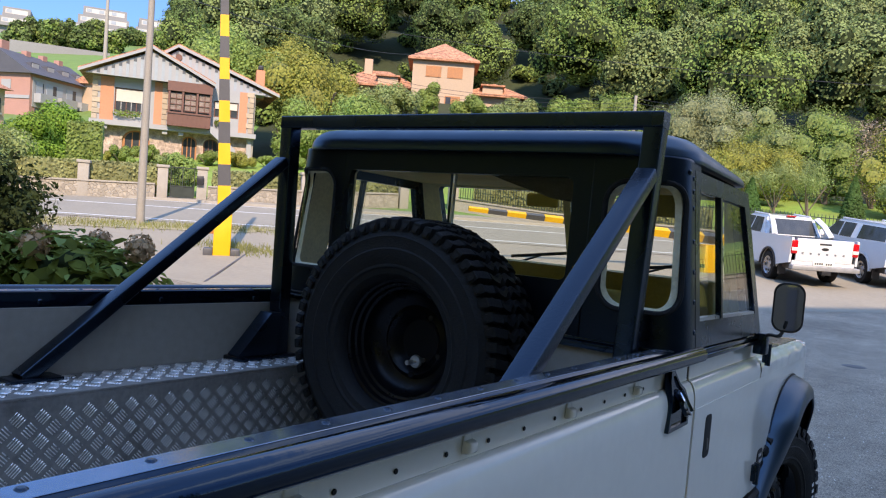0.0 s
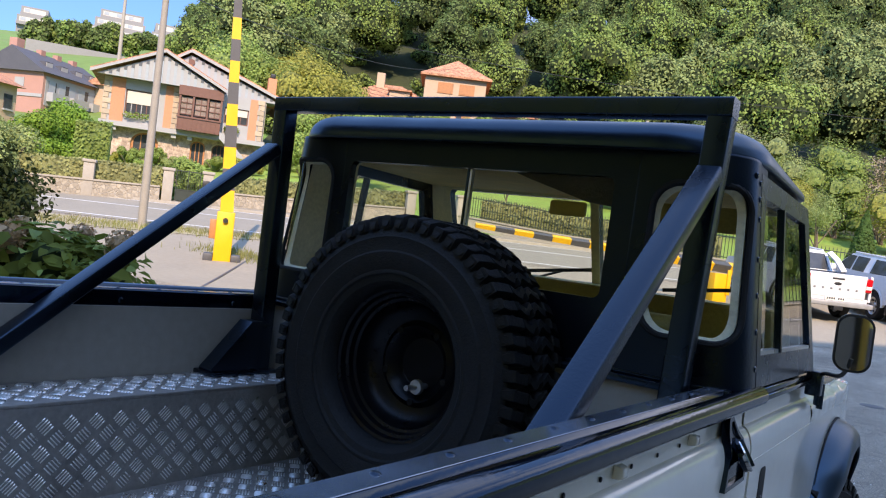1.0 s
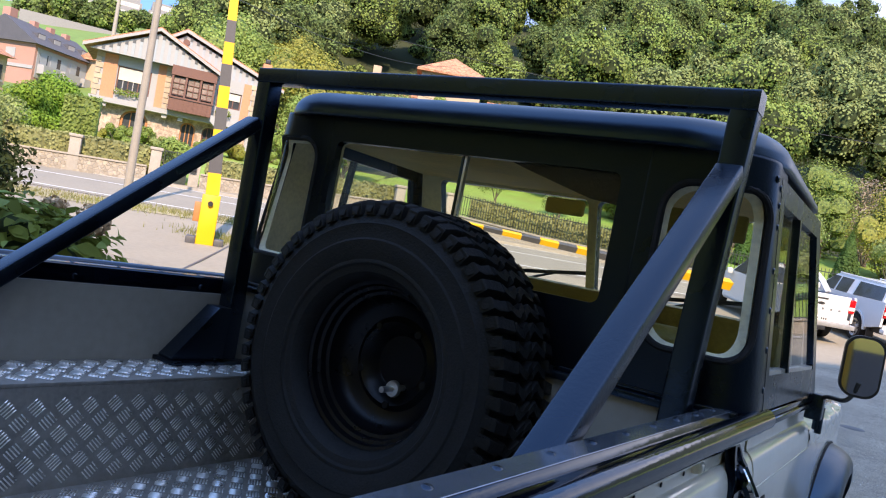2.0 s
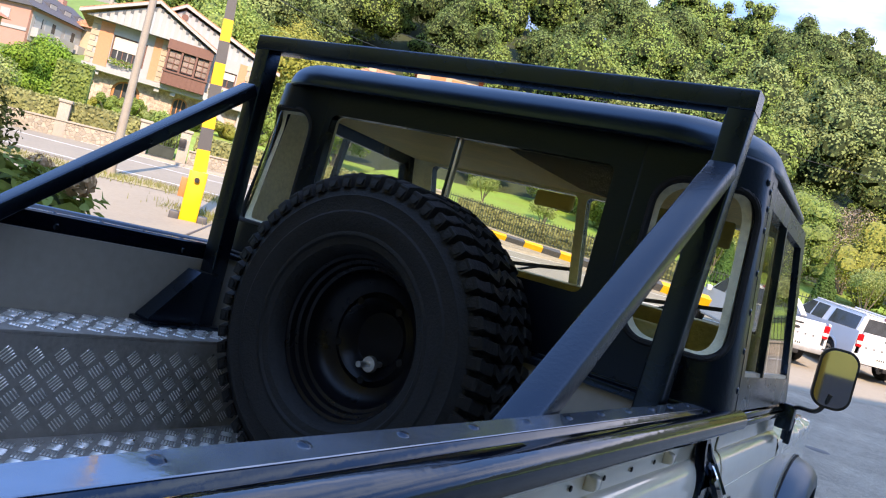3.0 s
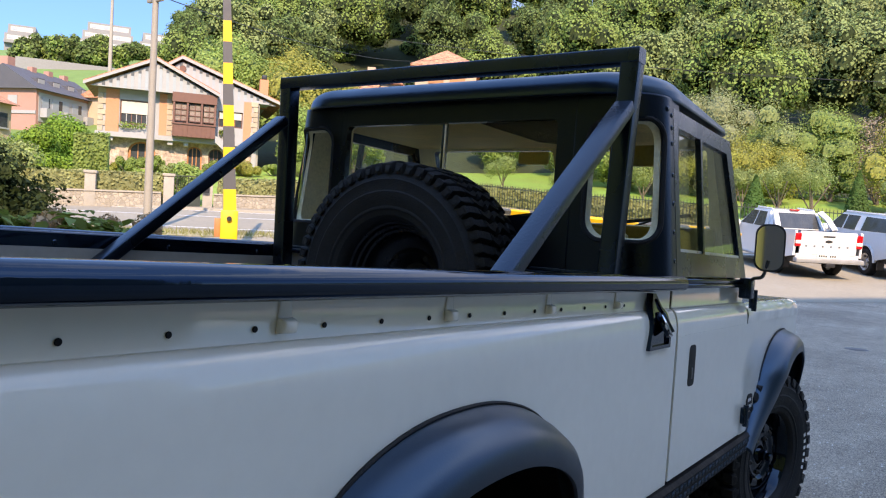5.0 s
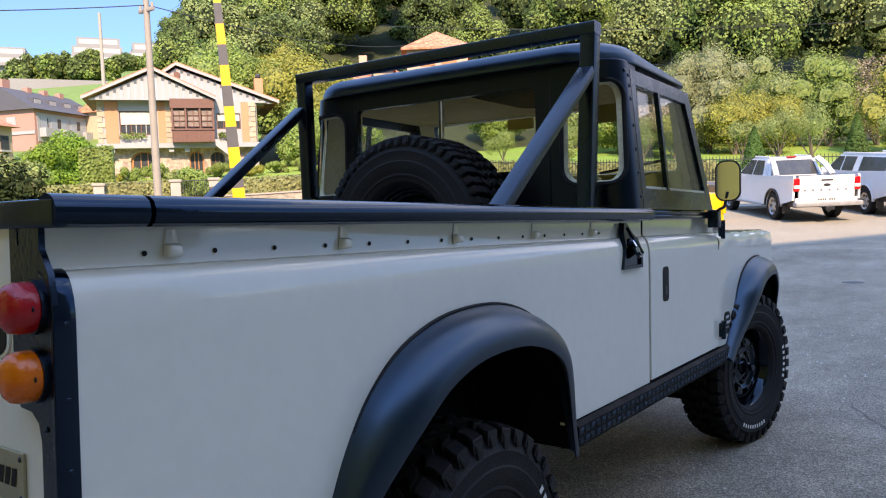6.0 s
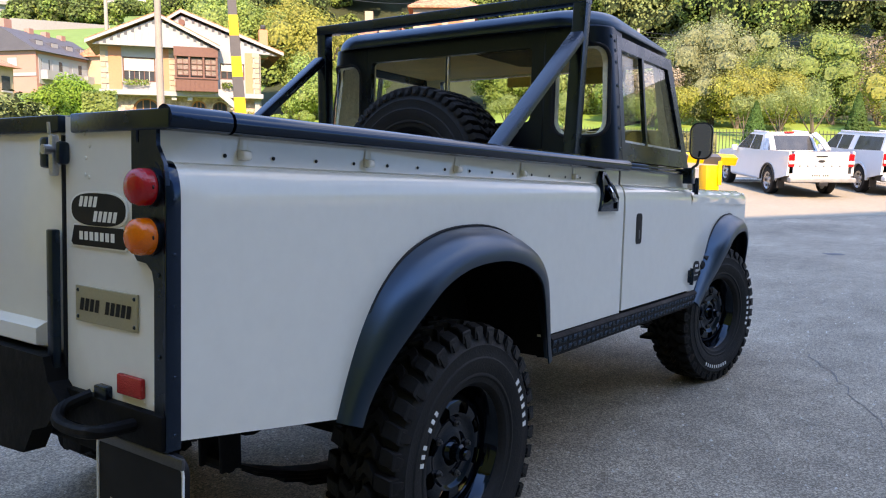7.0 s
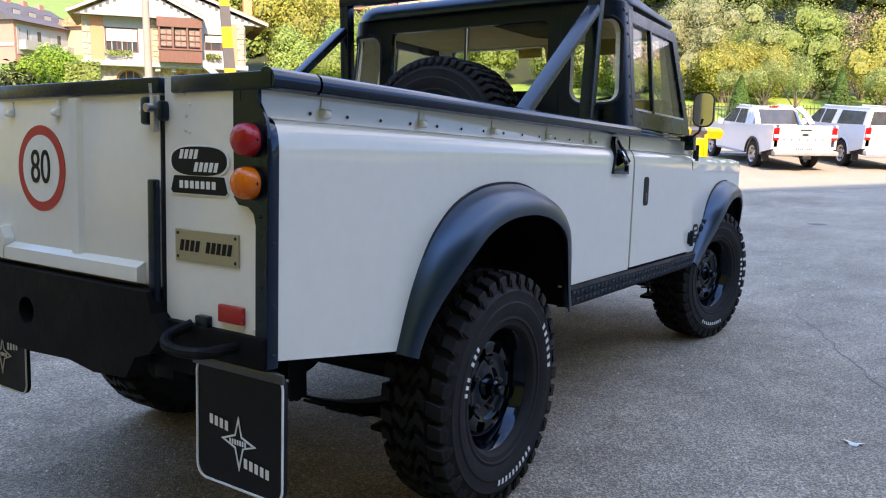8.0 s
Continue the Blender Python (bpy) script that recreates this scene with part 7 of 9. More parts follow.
strip("garden_lawn", [(-46, 2.0), (-36, 12.0), (-29.4, 18.2), (-22.5, 27)], [(-56, 16), (-46, 24), (-41, 36), (-32, 42)], 0.03, LAWN, "green garden lawn around the house", "lawn")
# grass verge beside the pole, with tufts
lv = Leaves(31)
pts = []
for _ in range(3600):
    t = lv.rs.uniform()
    if lv.rs.uniform() < 0.75:
        p = Vector((-23.0, 9.5)).lerp(Vector((-16.3, 16.8)), t) + Vector((lv.rs.normal(0, 0.35), lv.rs.normal(0, 0.35))) + Vector((0.5, -0.55)) * lv.rs.uniform(-0.6, 1.8) * (1 - 0.4 * t)
    else:
        p = Vector((-13.6, 13.0)) + Vector((lv.rs.normal(0, 0.7), lv.rs.normal(0, 0.35)))
    pts.append((p.x, p.y, ground_z(p.x, p.y)))
lv.blades(pts, 0.13, 0.012, 0)
tagged(new("verge_grass", lv.mesh("verge_grass", [L_GRASS])), "dry patchy grass along the road verge", "grass", kind="stuff")
strip("verge", [(-24, 7.0), (-19.0, 12.2), (-16.2, 15.4)], [(-25, 9.4), (-19.9, 14.2), (-16.4, 17.2)], 0.02, mat("verge_earth", (0.32, 0.275, 0.16), 0.9, var=0.3, scale=1.5, bump=0.6, bscale=20), "dry grassy road verge", "verge")


# hydrangea and dark shrub beside the truck
def hydrangea():
    root = thing("hydrangea_bush", "leafy hydrangea bush with faded pinkish flower heads", "bush", at=(-3.7, 2.4, 0))
    lv = Leaves(33)
    rs = lv.rs
    balls = []
    for _ in range(34):
        t = rs.uniform(0.22, 1.0)
        c = Vector((-2.75, 3.15)).lerp(Vector((-4.9, 1.3)), t) + Vector((rs.normal(0, 0.22), rs.normal(0, 0.22)))
        balls.append((c.x, c.y, rs.uniform(0.46, 0.88) + 0.40 * t, rs.uniform(0.24, 0.34)))
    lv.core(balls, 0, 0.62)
    lv.broad(balls, 5600, 0.056, 1)
    lv.broad(balls, 1600, 0.05, 2)
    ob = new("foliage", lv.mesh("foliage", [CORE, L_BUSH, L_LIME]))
    ob.parent, ob.matrix_parent_inverse = root, root.matrix_basis.inverted()
    for k in range(21):
        x, y, z, r = balls[k % 34]
        a = rs.uniform(0, 6.28)
        c = (x + math.cos(a) * r * 0.55, y + math.sin(a) * r * 0.55, z + r * rs.uniform(0.7, 1.0))
        fl = Leaves(100 + k)
        q = rs.uniform(0.055, 0.09)
        fl.core([(*c, q)], 0, 0.75)
        fl.cover([(*c, q)], 170, 0.019, 1, inner=0.85, out=0.9, aspect=0.9, up=0.0)
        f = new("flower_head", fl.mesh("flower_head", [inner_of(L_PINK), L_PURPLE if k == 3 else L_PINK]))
        f.parent, f.matrix_parent_inverse = root, root.matrix_basis.inverted()
    fl = Leaves(140)
    c = (-3.17, 2.80, 1.06)
    fl.core([(*c, 0.05)], 0, 0.75)
    fl.cover([(*c, 0.05)], 110, 0.014, 1, inner=0.85, out=0.9, aspect=0.9, up=0.0)
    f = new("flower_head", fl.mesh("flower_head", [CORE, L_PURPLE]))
    f.parent, f.matrix_parent_inverse = root, root.matrix_basis.inverted()
    part("stem", tube(B(), [(-3.35, 2.7, 0.4), (-3.22, 2.78, 0.8), (-3.17, 2.80, 1.04)], 0.008), BARK, root)


hydrangea()
root = thing("dark_shrub", "tall dark green small-leaved shrub beside the yard", "shrub", at=(-10.2, 5.4, 0))
lv = Leaves(35)
balls = []
for _ in range(32):
    t = lv.rs.uniform(0.34, 1.0)
    c = Vector((-8.9, 6.75)).lerp(Vector((-11.2, 4.2)), t) + Vector((lv.rs.normal(0, 0.3), lv.rs.normal(0, 0.3)))
    balls.append((c.x, c.y, lv.rs.uniform(0.4, 1.75 + 0.2 * t), lv.rs.uniform(0.35, 0.55)))
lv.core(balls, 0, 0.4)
lv.cover(balls, 12500, 0.05, 1, inner=0.5, out=0.4, aspect=0.5)
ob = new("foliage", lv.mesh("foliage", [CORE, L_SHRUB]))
ob.parent, ob.matrix_parent_inverse = root, root.matrix_basis.inverted()
part("trunk", tube(B(), [(-10.2, 5.4, -0.05), (-10.2, 5.45, 0.7), (-10.3, 5.4, 1.4)], 0.05), BARK, root)

# ---------------- roadside wall, pillars, gate, hedge, fence ----------------
WALL = [Vector(p) for p in ((-44, -2.4), (-28.6, 17.6), (-26.9, 19.8))]
WALL2 = [Vector(p) for p in ((-25.6, 21.5), (-23.3, 24.4), (-20.4, 28.2))]
WALL3 = [Vector(p) for p in ((-18.6, 30.2), (-6.9, 31.2), (4, 32.6), (28, 37))]


def wall_line(name, pts, h, t, material, label):
    w = thing(name, label, "wall", kind="structure")
    for p, q in zip(pts, pts[1:]):
        n = max(1, int((q - p).length / 1.5))
        for i in range(n):
            a, b = p.lerp(q, i / n), p.lerp(q, (i + 1) / n)
            d = (b - a).normalized()
            s = Vector((-d.y, d.x)) * t / 2
            za, zb = ground_z(*a), ground_z(*b)
            bm = B()
            lo = [bm.verts.new((*c, z)) for c, z in ((a - s, za - 0.3), (b - s, zb - 0.3), (b + s, zb - 0.3), (a + s, za - 0.3))]
            hi = [bm.verts.new((*c, z)) for c, z in ((a - s, za + h), (b - s, zb + h), (b + s, zb + h), (a + s, za + h))]
            bm.faces.new(lo[::-1])
            bm.faces.new(hi)
            for k in range(4):
                bm.faces.new((lo[k], lo[(k + 1) % 4], hi[(k + 1) % 4], hi[k]))
            part("wall_length", bm, material, w, smooth=False)
            bm = B()
            s2 = s * 1.25
            lo = [bm.verts.new((*c, z + h + 0.002)) for c, z in ((a - s2, za), (b - s2, zb), (b + s2, zb), (a + s2, za))]
            hi = [bm.verts.new((*c, z + h + 0.07)) for c, z in ((a - s2, za), (b - s2, zb), (b + s2, zb), (a + s2, za))]
            bm.faces.new(lo[::-1])
            bm.faces.new(hi)
            for k in range(4):
                bm.faces.new((lo[k], lo[(k + 1) % 4], hi[(k + 1) % 4], hi[k]))
            part("coping", bm, PILLAR, w, smooth=False)
    return w


STONE_WALL = bpy.data.materials.new("rubble_wall")
STONE_WALL.use_nodes = True
_n, _l = STONE_WALL.node_tree.nodes, STONE_WALL.node_tree.links
_b = _n["Principled BSDF"]
_b.inputs["Roughness"].default_value = 0.88
_tc, _vo, _ve, _mx, _hs, _bp = (_n.new(k) for k in ("ShaderNodeTexCoord", "ShaderNodeTexVoronoi", "ShaderNodeTexVoronoi", "ShaderNodeMixRGB", "ShaderNodeHueSaturation", "ShaderNodeBump"))
_ve.feature = "DISTANCE_TO_EDGE"
for q in (_vo, _ve):
    q.inputs["Scale"].default_value = 6.5
    _l.new(_tc.outputs["Object"], q.inputs["Vector"])
_mr = _n.new("ShaderNodeMapRange")
_mr.inputs["From Max"].default_value = 0.07
_l.new(_ve.outputs["Distance"], _mr.inputs["Value"])
_sp = _n.new("ShaderNodeMapRange")
_sp.inputs["To Min"].default_value, _sp.inputs["To Max"].default_value = 0.7, 1.25
_bw = _n.new("ShaderNodeRGBToBW")
_l.new(_vo.outputs["Color"], _bw.inputs["Color"])
_l.new(_bw.outputs["Val"], _sp.inputs["Value"])
_hs.inputs["Color"].default_value = (0.35, 0.30, 0.235, 1)
_l.new(_sp.outputs["Result"], _hs.inputs["Value"])
_mx.inputs["Color1"].default_value = (0.38, 0.34, 0.28, 1)
_l.new(_mr.outputs["Result"], _mx.inputs["Fac"])
_l.new(_hs.outputs["Color"], _mx.inputs["Color2"])
_l.new(_mx.outputs["Color"], _b.inputs["Base Color"])
_bp.inputs["Strength"].default_value, _bp.inputs["Distance"].default_value = 0.8, 0.03
_l.new(_mr.outputs["Result"], _bp.inputs["Height"])
_l.new(_bp.outputs["Normal"], _b.inputs["Normal"])

wall_line("wall_roadside_1", WALL, 0.62, 0.4, STONE_WALL, "low rubble stone garden wall with pale coping")
wall_line("wall_roadside_2", WALL2, 0.62, 0.4, STONE_WALL, "low rubble stone garden wall with pale coping")
wall_line("wall_park", WALL3, 0.5, 0.4, PILLAR, "pale stone park wall below the railings")


def pillar(p, h=1.48, w=0.42):
    z = ground_z(*p)
    ob = thing("gate_pillar", "square pale stone pillar with a flat cap", "pillar", "stone pillars", at=(p[0], p[1], z))
    m = Matrix.Translation((p[0], p[1], z)) @ Matrix.Rotation(math.atan2(0.79, 0.61), 4, "Z")
    part("shaft", box(B(), -w / 2, w / 2, -w / 2, w / 2, -0.3, h - 0.12, 0.015, m=m), PILLAR, ob)
    part("cap", box(B(), -w / 2 - 0.05, w / 2 + 0.05, -w / 2 - 0.05, w / 2 + 0.05, h - 0.12, h, 0.02, m=m), PILLAR, ob)


for p in ((-26.75, 20.05), (-25.75, 21.3), (-28.6, 17.6), (-32.0, 13.2), (-23.0, 24.8), (-20.2, 28.4), (-18.6, 30.2)):
    pillar(p)
# iron garden gate
g0, g1 = Vector((-26.55, 20.3)), Vector((-25.95, 21.05))
gz = ground_z(-26.2, 20.7) + 0.1
gt = thing("garden_gate", "dark iron garden gate with a solid lower panel", "gate", at=(-26.25, 20.68, gz))
pt = lambda t, z: (*g0.lerp(g1, t), gz + z)
bm = B()
for a, b in (((0, 0.05), (0, 1.35)), ((1, 0.05), (1, 1.35)), ((0.5, 0.05), (0.5, 1.35)), ((0, 0.05), (1, 0.05)), ((0, 0.5), (1, 0.5)), ((0, 1.3), (1, 1.3))):
    sweep(bm, [pt(*a), pt(*b)], rect(0.05, 0.04), side=(0.81, -0.59, 0))
part("gate_frame", bm, IRON, gt)
bm = B()
sweep(bm, [pt(0.02, 0.28), pt(0.98, 0.28)], rect(0.42, 0.01), side=(0, 0, 1))
part("lower_panel", bm, IRON, gt)
for k in range(1, 12):
    part("bar", sweep(B(), [pt(k / 12, 0.5), pt(k / 12, 1.3)], rect(0.016, 0.016), side=(0.81, -0.59, 0)), IRON, gt)
bx = thing("letter_box", "small dark letter box on the gate pillar", "letter box", at=(-25.55, 21.2, gz))
part("box", box(B(), -0.14, 0.14, -0.06, 0.06, 0.62, 1.0, 0.02, m=Matrix.Translation((-25.55, 21.05, gz)) @ Matrix.Rotation(0.92, 4, "Z")), CAR_BLACK, bx)


def hedge(name, p, q, h, w, label, seed, count, material=L_HEDGE):
    p, q = Vector(p), Vector(q)
    d = (q - p).normalized()
    s = Vector((-d.y, d.x))
    lv = Leaves(seed)
    rs = lv.rs
    ln = (q - p).length
    n = int(count * ln)
    t, a, b = rs.uniform(0, ln, n), rs.uniform(-1, 1, n), rs.uniform(0, 1, n)
    face = rs.randint(0, 3, n)
    off = np.where(face == 0, -w / 2, np.where(face == 1, w / 2, a * w / 2)) + rs.normal(0, 0.04, n)
    z = np.where(face == 2, h, b * h) + rs.normal(0, 0.04, n)
    c = np.stack([p.x + d.x * t + s.x * off, p.y + d.y * t + s.y * off, z], 1)
    c[:, 2] += np.array([ground_z(x, y) for x, y in c[:, :2]])
    nr = np.stack([np.where(face == 2, 0, s.x * np.sign(off)), np.where(face == 2, 0, s.y * np.sign(off)), (face == 2) * 1.0], 1) + rs.normal(size=(n, 3)) * 0.5
    nr /= np.linalg.norm(nr, axis=1)[:, None]
    tt = np.cross(nr, rs.normal(size=(n, 3)))
    tt /= np.linalg.norm(tt, axis=1)[:, None]
    bb = np.cross(nr, tt)
    sz = 0.075 * rs.uniform(0.6, 1.3, (n, 1))
    lv.add(np.stack([c - tt * sz, c - bb * sz * 0.7, c + tt * sz, c + bb * sz * 0.7], 1).reshape(-1, 3), np.arange(n * 4).reshape(-1, 4), 1)
    k = max(2, int(ln))
    for i in range(k):
        m = p.lerp(q, (i + 0.5) / k)
        v = CUBE * (ln / k / 2 * 1.02, w / 2 * 0.9, h / 2 * 0.95)
        v = np.stack([m.x + d.x * v[:, 0] + s.x * v[:, 1], m.y + d.y * v[:, 0] + s.y * v[:, 1], ground_z(m.x, m.y) + h / 2 + v[:, 2]], 1)
        lv.add(v, CUBE_F, 0)
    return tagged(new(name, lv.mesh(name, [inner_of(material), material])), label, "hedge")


hedge("hedge", (-36.0, 8.7), (-27.3, 20.2), 1.4, 0.8, "clipped olive-green hedge behind the garden wall", 51, 520)
hedge("hedge", (-26.2, 22.2), (-20.6, 29.2), 1.25, 0.8, "clipped olive-green hedge behind the garden wall", 52, 520)
hedge("hedge", (-17.8, 31.0), (-7.0, 32.0), 1.35, 0.6, "clipped green hedge behind the park railings", 53, 420)
hedge("clipped_hedge", (-33.35, 19.55), (-32.5, 20.75), 2.85, 1.3, "tall clipped block of bright green hedge in the garden", 54, 1500, L_LIME)

# park railings on the wall
rail_fence = thing("park_railings", "dark iron railings with pointed bars on the park wall", "fence")
vs, fs = [], []
for p, q in zip(WALL3, WALL3[1:]):
    n = int((q - p).length / 0.13)
    for i in range(n):
        c = p.lerp(q, i / n)
        z = ground_z(*c) + 0.56
        b0 = len(vs)
        for dx, dy in ((-0.011, -0.011), (0.011, -0.011), (0.011, 0.011), (-0.011, 0.011)):
            vs += [(c.x + dx, c.y + dy, z), (c.x + dx, c.y + dy, z + 0.98)]
        vs.append((c.x, c.y, z + 1.06))
        for k in range(4):
            a, b = b0 + 2 * k, b0 + 2 * ((k + 1) % 4)
            fs += [(a, b, b + 1), (a, b + 1, a + 1), (a + 1, b + 1, b0 + 8)]
ob = new("railing_bars", fast_mesh("railing_bars", vs, fs, IRON))
ob.parent = rail_fence
tagged(ob, "upright pointed iron bars", kind="stuff")
for zz in (0.64, 1.45):
    for p, q in zip(WALL3, WALL3[1:]):
        pts = [p.lerp(q, t) for t in np.linspace(0, 1, 8)]
        part("rail", sweep(B(), [(*c, ground_z(*c) + zz) for c in pts], rect(0.035, 0.02), side=(0, 0, 1)), IRON, rail_fence)

# ---------------- the house across the road ----------------


class Site:
    """A building's own axes: a along the front, b inwards, z up from its base."""

    def __init__(self, x, y, z, ang):
        self.m = Matrix.Translation((x, y, z)) @ Matrix.Rotation(ang, 4, "Z")

    def box(self, a0, a1, b0, b1, z0, z1, bev=0.0):
        return box(B(), a0, a1, b0, b1, z0, z1, bev, m=self.m)

    def front(self, outer, holes, b, t):
        return plate(B(), outer, holes, lambda p, q, d: self.m @ Vector((p, b + d, q)), t)


def arch_loop(a0, a1, z0, z1, n=10):
    """A round-headed opening."""
    r = (a1 - a0) / 2
    return [(a0, z0), (a1, z0)] + [((a0 + a1) / 2 + r * math.cos(t), z1 - r * 0.8 + 0.8 * r * math.sin(t)) for t in np.linspace(0, math.pi, n)]


def sq(a0, a1, z0, z1):
    return [(a0, z0), (a1, z0), (a1, z1), (a0, z1)]


HS = Site(-43.67, 26.75, 3.0, math.atan2(0.81, 0.587))
HS.m = HS.m @ Matrix.Diagonal((1.03, 1.03, 0.995, 1))
house = thing("house", "two-storey brick and white chalet house with a timber bay", "house", at=(-43.67, 26.75, 3.0))


def hp(name, bm, material, label="", parent=None, smooth=False):
    return part(name, bm, material, parent or house, label, smooth)


Z1, Z2 = 2.9, 5.65            # upper floor, eaves
# ground floor: stone with arched openings
holes = [arch_loop(1.75, 3.35, 0.9, 2.45), arch_loop(5.25, 6.15, 0.3, 2.4), arch_loop(6.55, 7.45, 1.2, 2.35)]
hp("ground_floor_wall", HS.front([(0.35, -0.5), (9.2, -0.5), (9.2, Z1 - 0.3), (0.35, Z1 - 0.3)], holes, 0.5, 0.35), HOUSE_STONE, "warm stone ground floor")
for k, (h, m) in enumerate(zip(holes, (ORANGE_WOOD, ORANGE_WOOD, BROWN_WOOD))):
    ca, cz = sum(p[0] for p in h) / len(h), sum(p[1] for p in h) / len(h)
    inner = [(ca + (a - ca) * 0.8, cz + (z - cz) * 0.82) for a, z in h]
    w = hp("arched_window" if k != 1 else "arched_door", HS.front(h, [inner], 0.62, 0.08), m, "arched timber opening")
    hp("pane", HS.front(inner, [], 0.68, 0.02), WINDOW_DARK, parent=w)
    for t in (0.33, 0.66):
        a = inner[0][0] + (inner[1][0] - inner[0][0]) * t
        hp("glazing_bar", HS.box(a - 0.03, a + 0.03, 0.64, 0.68, inner[0][1], cz + 0.5), m, parent=w)
    if k != 1:
        hp("lintel_stone", HS.front([(ca + (a - ca) * 1.2, cz + (z - cz) * 1.18) for a, z in h][2:] + [(ca + (a - ca) * 1.0, cz + (z - cz) * 1.0) for a, z in h][:1:-1], [], 0.46, 0.05), QUOIN)
hp("side_wall", HS.box(9.2, 9.5, 0.2, 9.0, -0.5, Z2), PLASTER)
hp("left_wall", HS.box(0.0, 0.3, 0.2, 9.0, -0.5, Z2), PLASTER)
hp("back_wall", HS.box(0.3, 9.2, 8.7, 9.0, -0.5, Z2), PLASTER)
hp("floor_slab", HS.box(-0.1, 9.7, -0.25, 2.0, Z1 - 0.3, Z1), PLASTER, "white floor slab band")
for a in (0.6, 4.05, 5.0):
    hp("slab_bracket", HS.box(a, a + 0.3, -0.1, 0.5, Z1 - 0.55, Z1 - 0.3), PLASTER)
# upper front wall
u_holes = [sq(1.25, 3.15, Z1 + 0.55, Z1 + 2.1), sq(7.05, 8.55, Z1 + 0.9, Z1 + 1.95)]
hp("upper_wall", HS.front([(0.0, Z1), (9.5, Z1), (9.5, Z2), (0.0, Z2)], u_holes, 0.0, 0.25), PLASTER, "white rendered upper wall")
for a0, a1 in ((0.45, 1.2), (3.5, 4.0), (8.6, 9.1)):
    hp("brick_panel", HS.box(a0, a1, -0.04, 0.0, Z1 + 0.02, Z2 - 0.05), BRICK, "orange brick facing")
for base, step in ((0.0, 1), (3.95, 1), (9.05, -1)):
    for k in range(8):
        w = 0.45 if k % 2 else 0.3
        a0 = base if step > 0 else base + 0.45 - w
        hp("quoin", HS.box(a0, a0 + w, -0.06, 0.0, Z1 + 0.03 + 0.34 * k, Z1 + 0.03 + 0.34 * k + 0.31, 0.01), QUOIN)
wl_ = hp("window", HS.front(u_holes[0], [sq(1.33, 3.07, Z1 + 0.63, Z1 + 2.02)], 0.08, 0.08), BROWN_WOOD, "wide window with a half-lowered pale blind")
hp("blind", HS.box(1.33, 3.07, 0.09, 0.13, Z1 + 1.25, Z1 + 2.02), BLIND, parent=wl_)
hp("pane", HS.box(1.33, 3.07, 0.15, 0.17, Z1 + 0.63, Z1 + 1.25), WINDOW_DARK, parent=wl_)
for k in range(1, 6):
    hp("glazing_bar", HS.box(1.33 + 0.29 * k - 0.025, 1.33 + 0.29 * k + 0.025, 0.12, 0.15, Z1 + 0.63, Z1 + 1.25), PLASTER if k % 2 else BROWN_WOOD, parent=wl_)
wr_ = hp("window", HS.front(u_holes[1], [sq(7.12, 8.48, Z1 + 0.97, Z1 + 1.88)], 0.08, 0.08), BROWN_WOOD, "brown timber window")
hp("blind", HS.box(7.12, 8.48, 0.09, 0.13, Z1 + 1.45, Z1 + 1.88), BLIND, parent=wr_)
hp("pane", HS.box(7.12, 8.48, 0.15, 0.17, Z1 + 0.97, Z1 + 1.45), WINDOW_DARK, parent=wr_)
for a in (7.45, 8.05):
    hp("glazing_bar", HS.box(a, a + 0.06, 0.1, 0.15, Z1 + 0.97, Z1 + 1.88), BROWN_WOOD, parent=wr_)
# timber bay
bay = hp("timber_bay", HS.box(4.3, 6.85, -0.75, 0.0, Z1 + 0.0, Z1 + 0.75), BROWN_WOOD, "enclosed brown timber balcony bay")
hp("bay_head", HS.box(4.25, 6.9, -0.8, 0.0, Z1 + 2.2, Z2 + 0.05), BROWN_WOOD, parent=bay)
hp("bay_back", HS.box(4.35, 6.8, -0.5, -0.45, Z1 + 0.75, Z1 + 2.2), WINDOW_DARK, parent=bay)
for k in range(10):
    a = 4.32 + 0.2755 * k
    hp("bay_slat", HS.box(a, a + 0.05, -0.79, -0.75, Z1 + 0.04, Z1 + 0.7), BROWN_WOOD, parent=bay)
hp("bay_rail", HS.box(4.25, 6.9, -0.82, -0.72, Z1 + 0.78, Z1 + 0.88), BROWN_WOOD, parent=bay)
for a0 in (4.3, 5.1, 5.95, 6.75):
    hp("bay_post", HS.box(a0, a0 + 0.12, -0.76, -0.6, Z1 + 0.75, Z1 + 2.2), BROWN_WOOD, parent=bay)
for k in range(3):
    a0 = 4.45 + 0.84 * k
    for j in range(3):
        hp("glazing_bar", HS.box(a0, a0 + 0.64, -0.66, -0.62, Z1 + 1.0 + 0.36 * j, Z1 + 1.05 + 0.36 * j), BROWN_WOOD, parent=bay)
    hp("glazing_bar", HS.box(a0 + 0.3, a0 + 0.35, -0.66, -0.62, Z1 + 1.0, Z1 + 2.1), BROWN_WOOD, parent=bay)
    hp("pane", HS.box(a0, a0 + 0.64, -0.6, -0.59, Z1 + 0.95, Z1 + 2.1), CURTAIN_SKY, parent=bay)


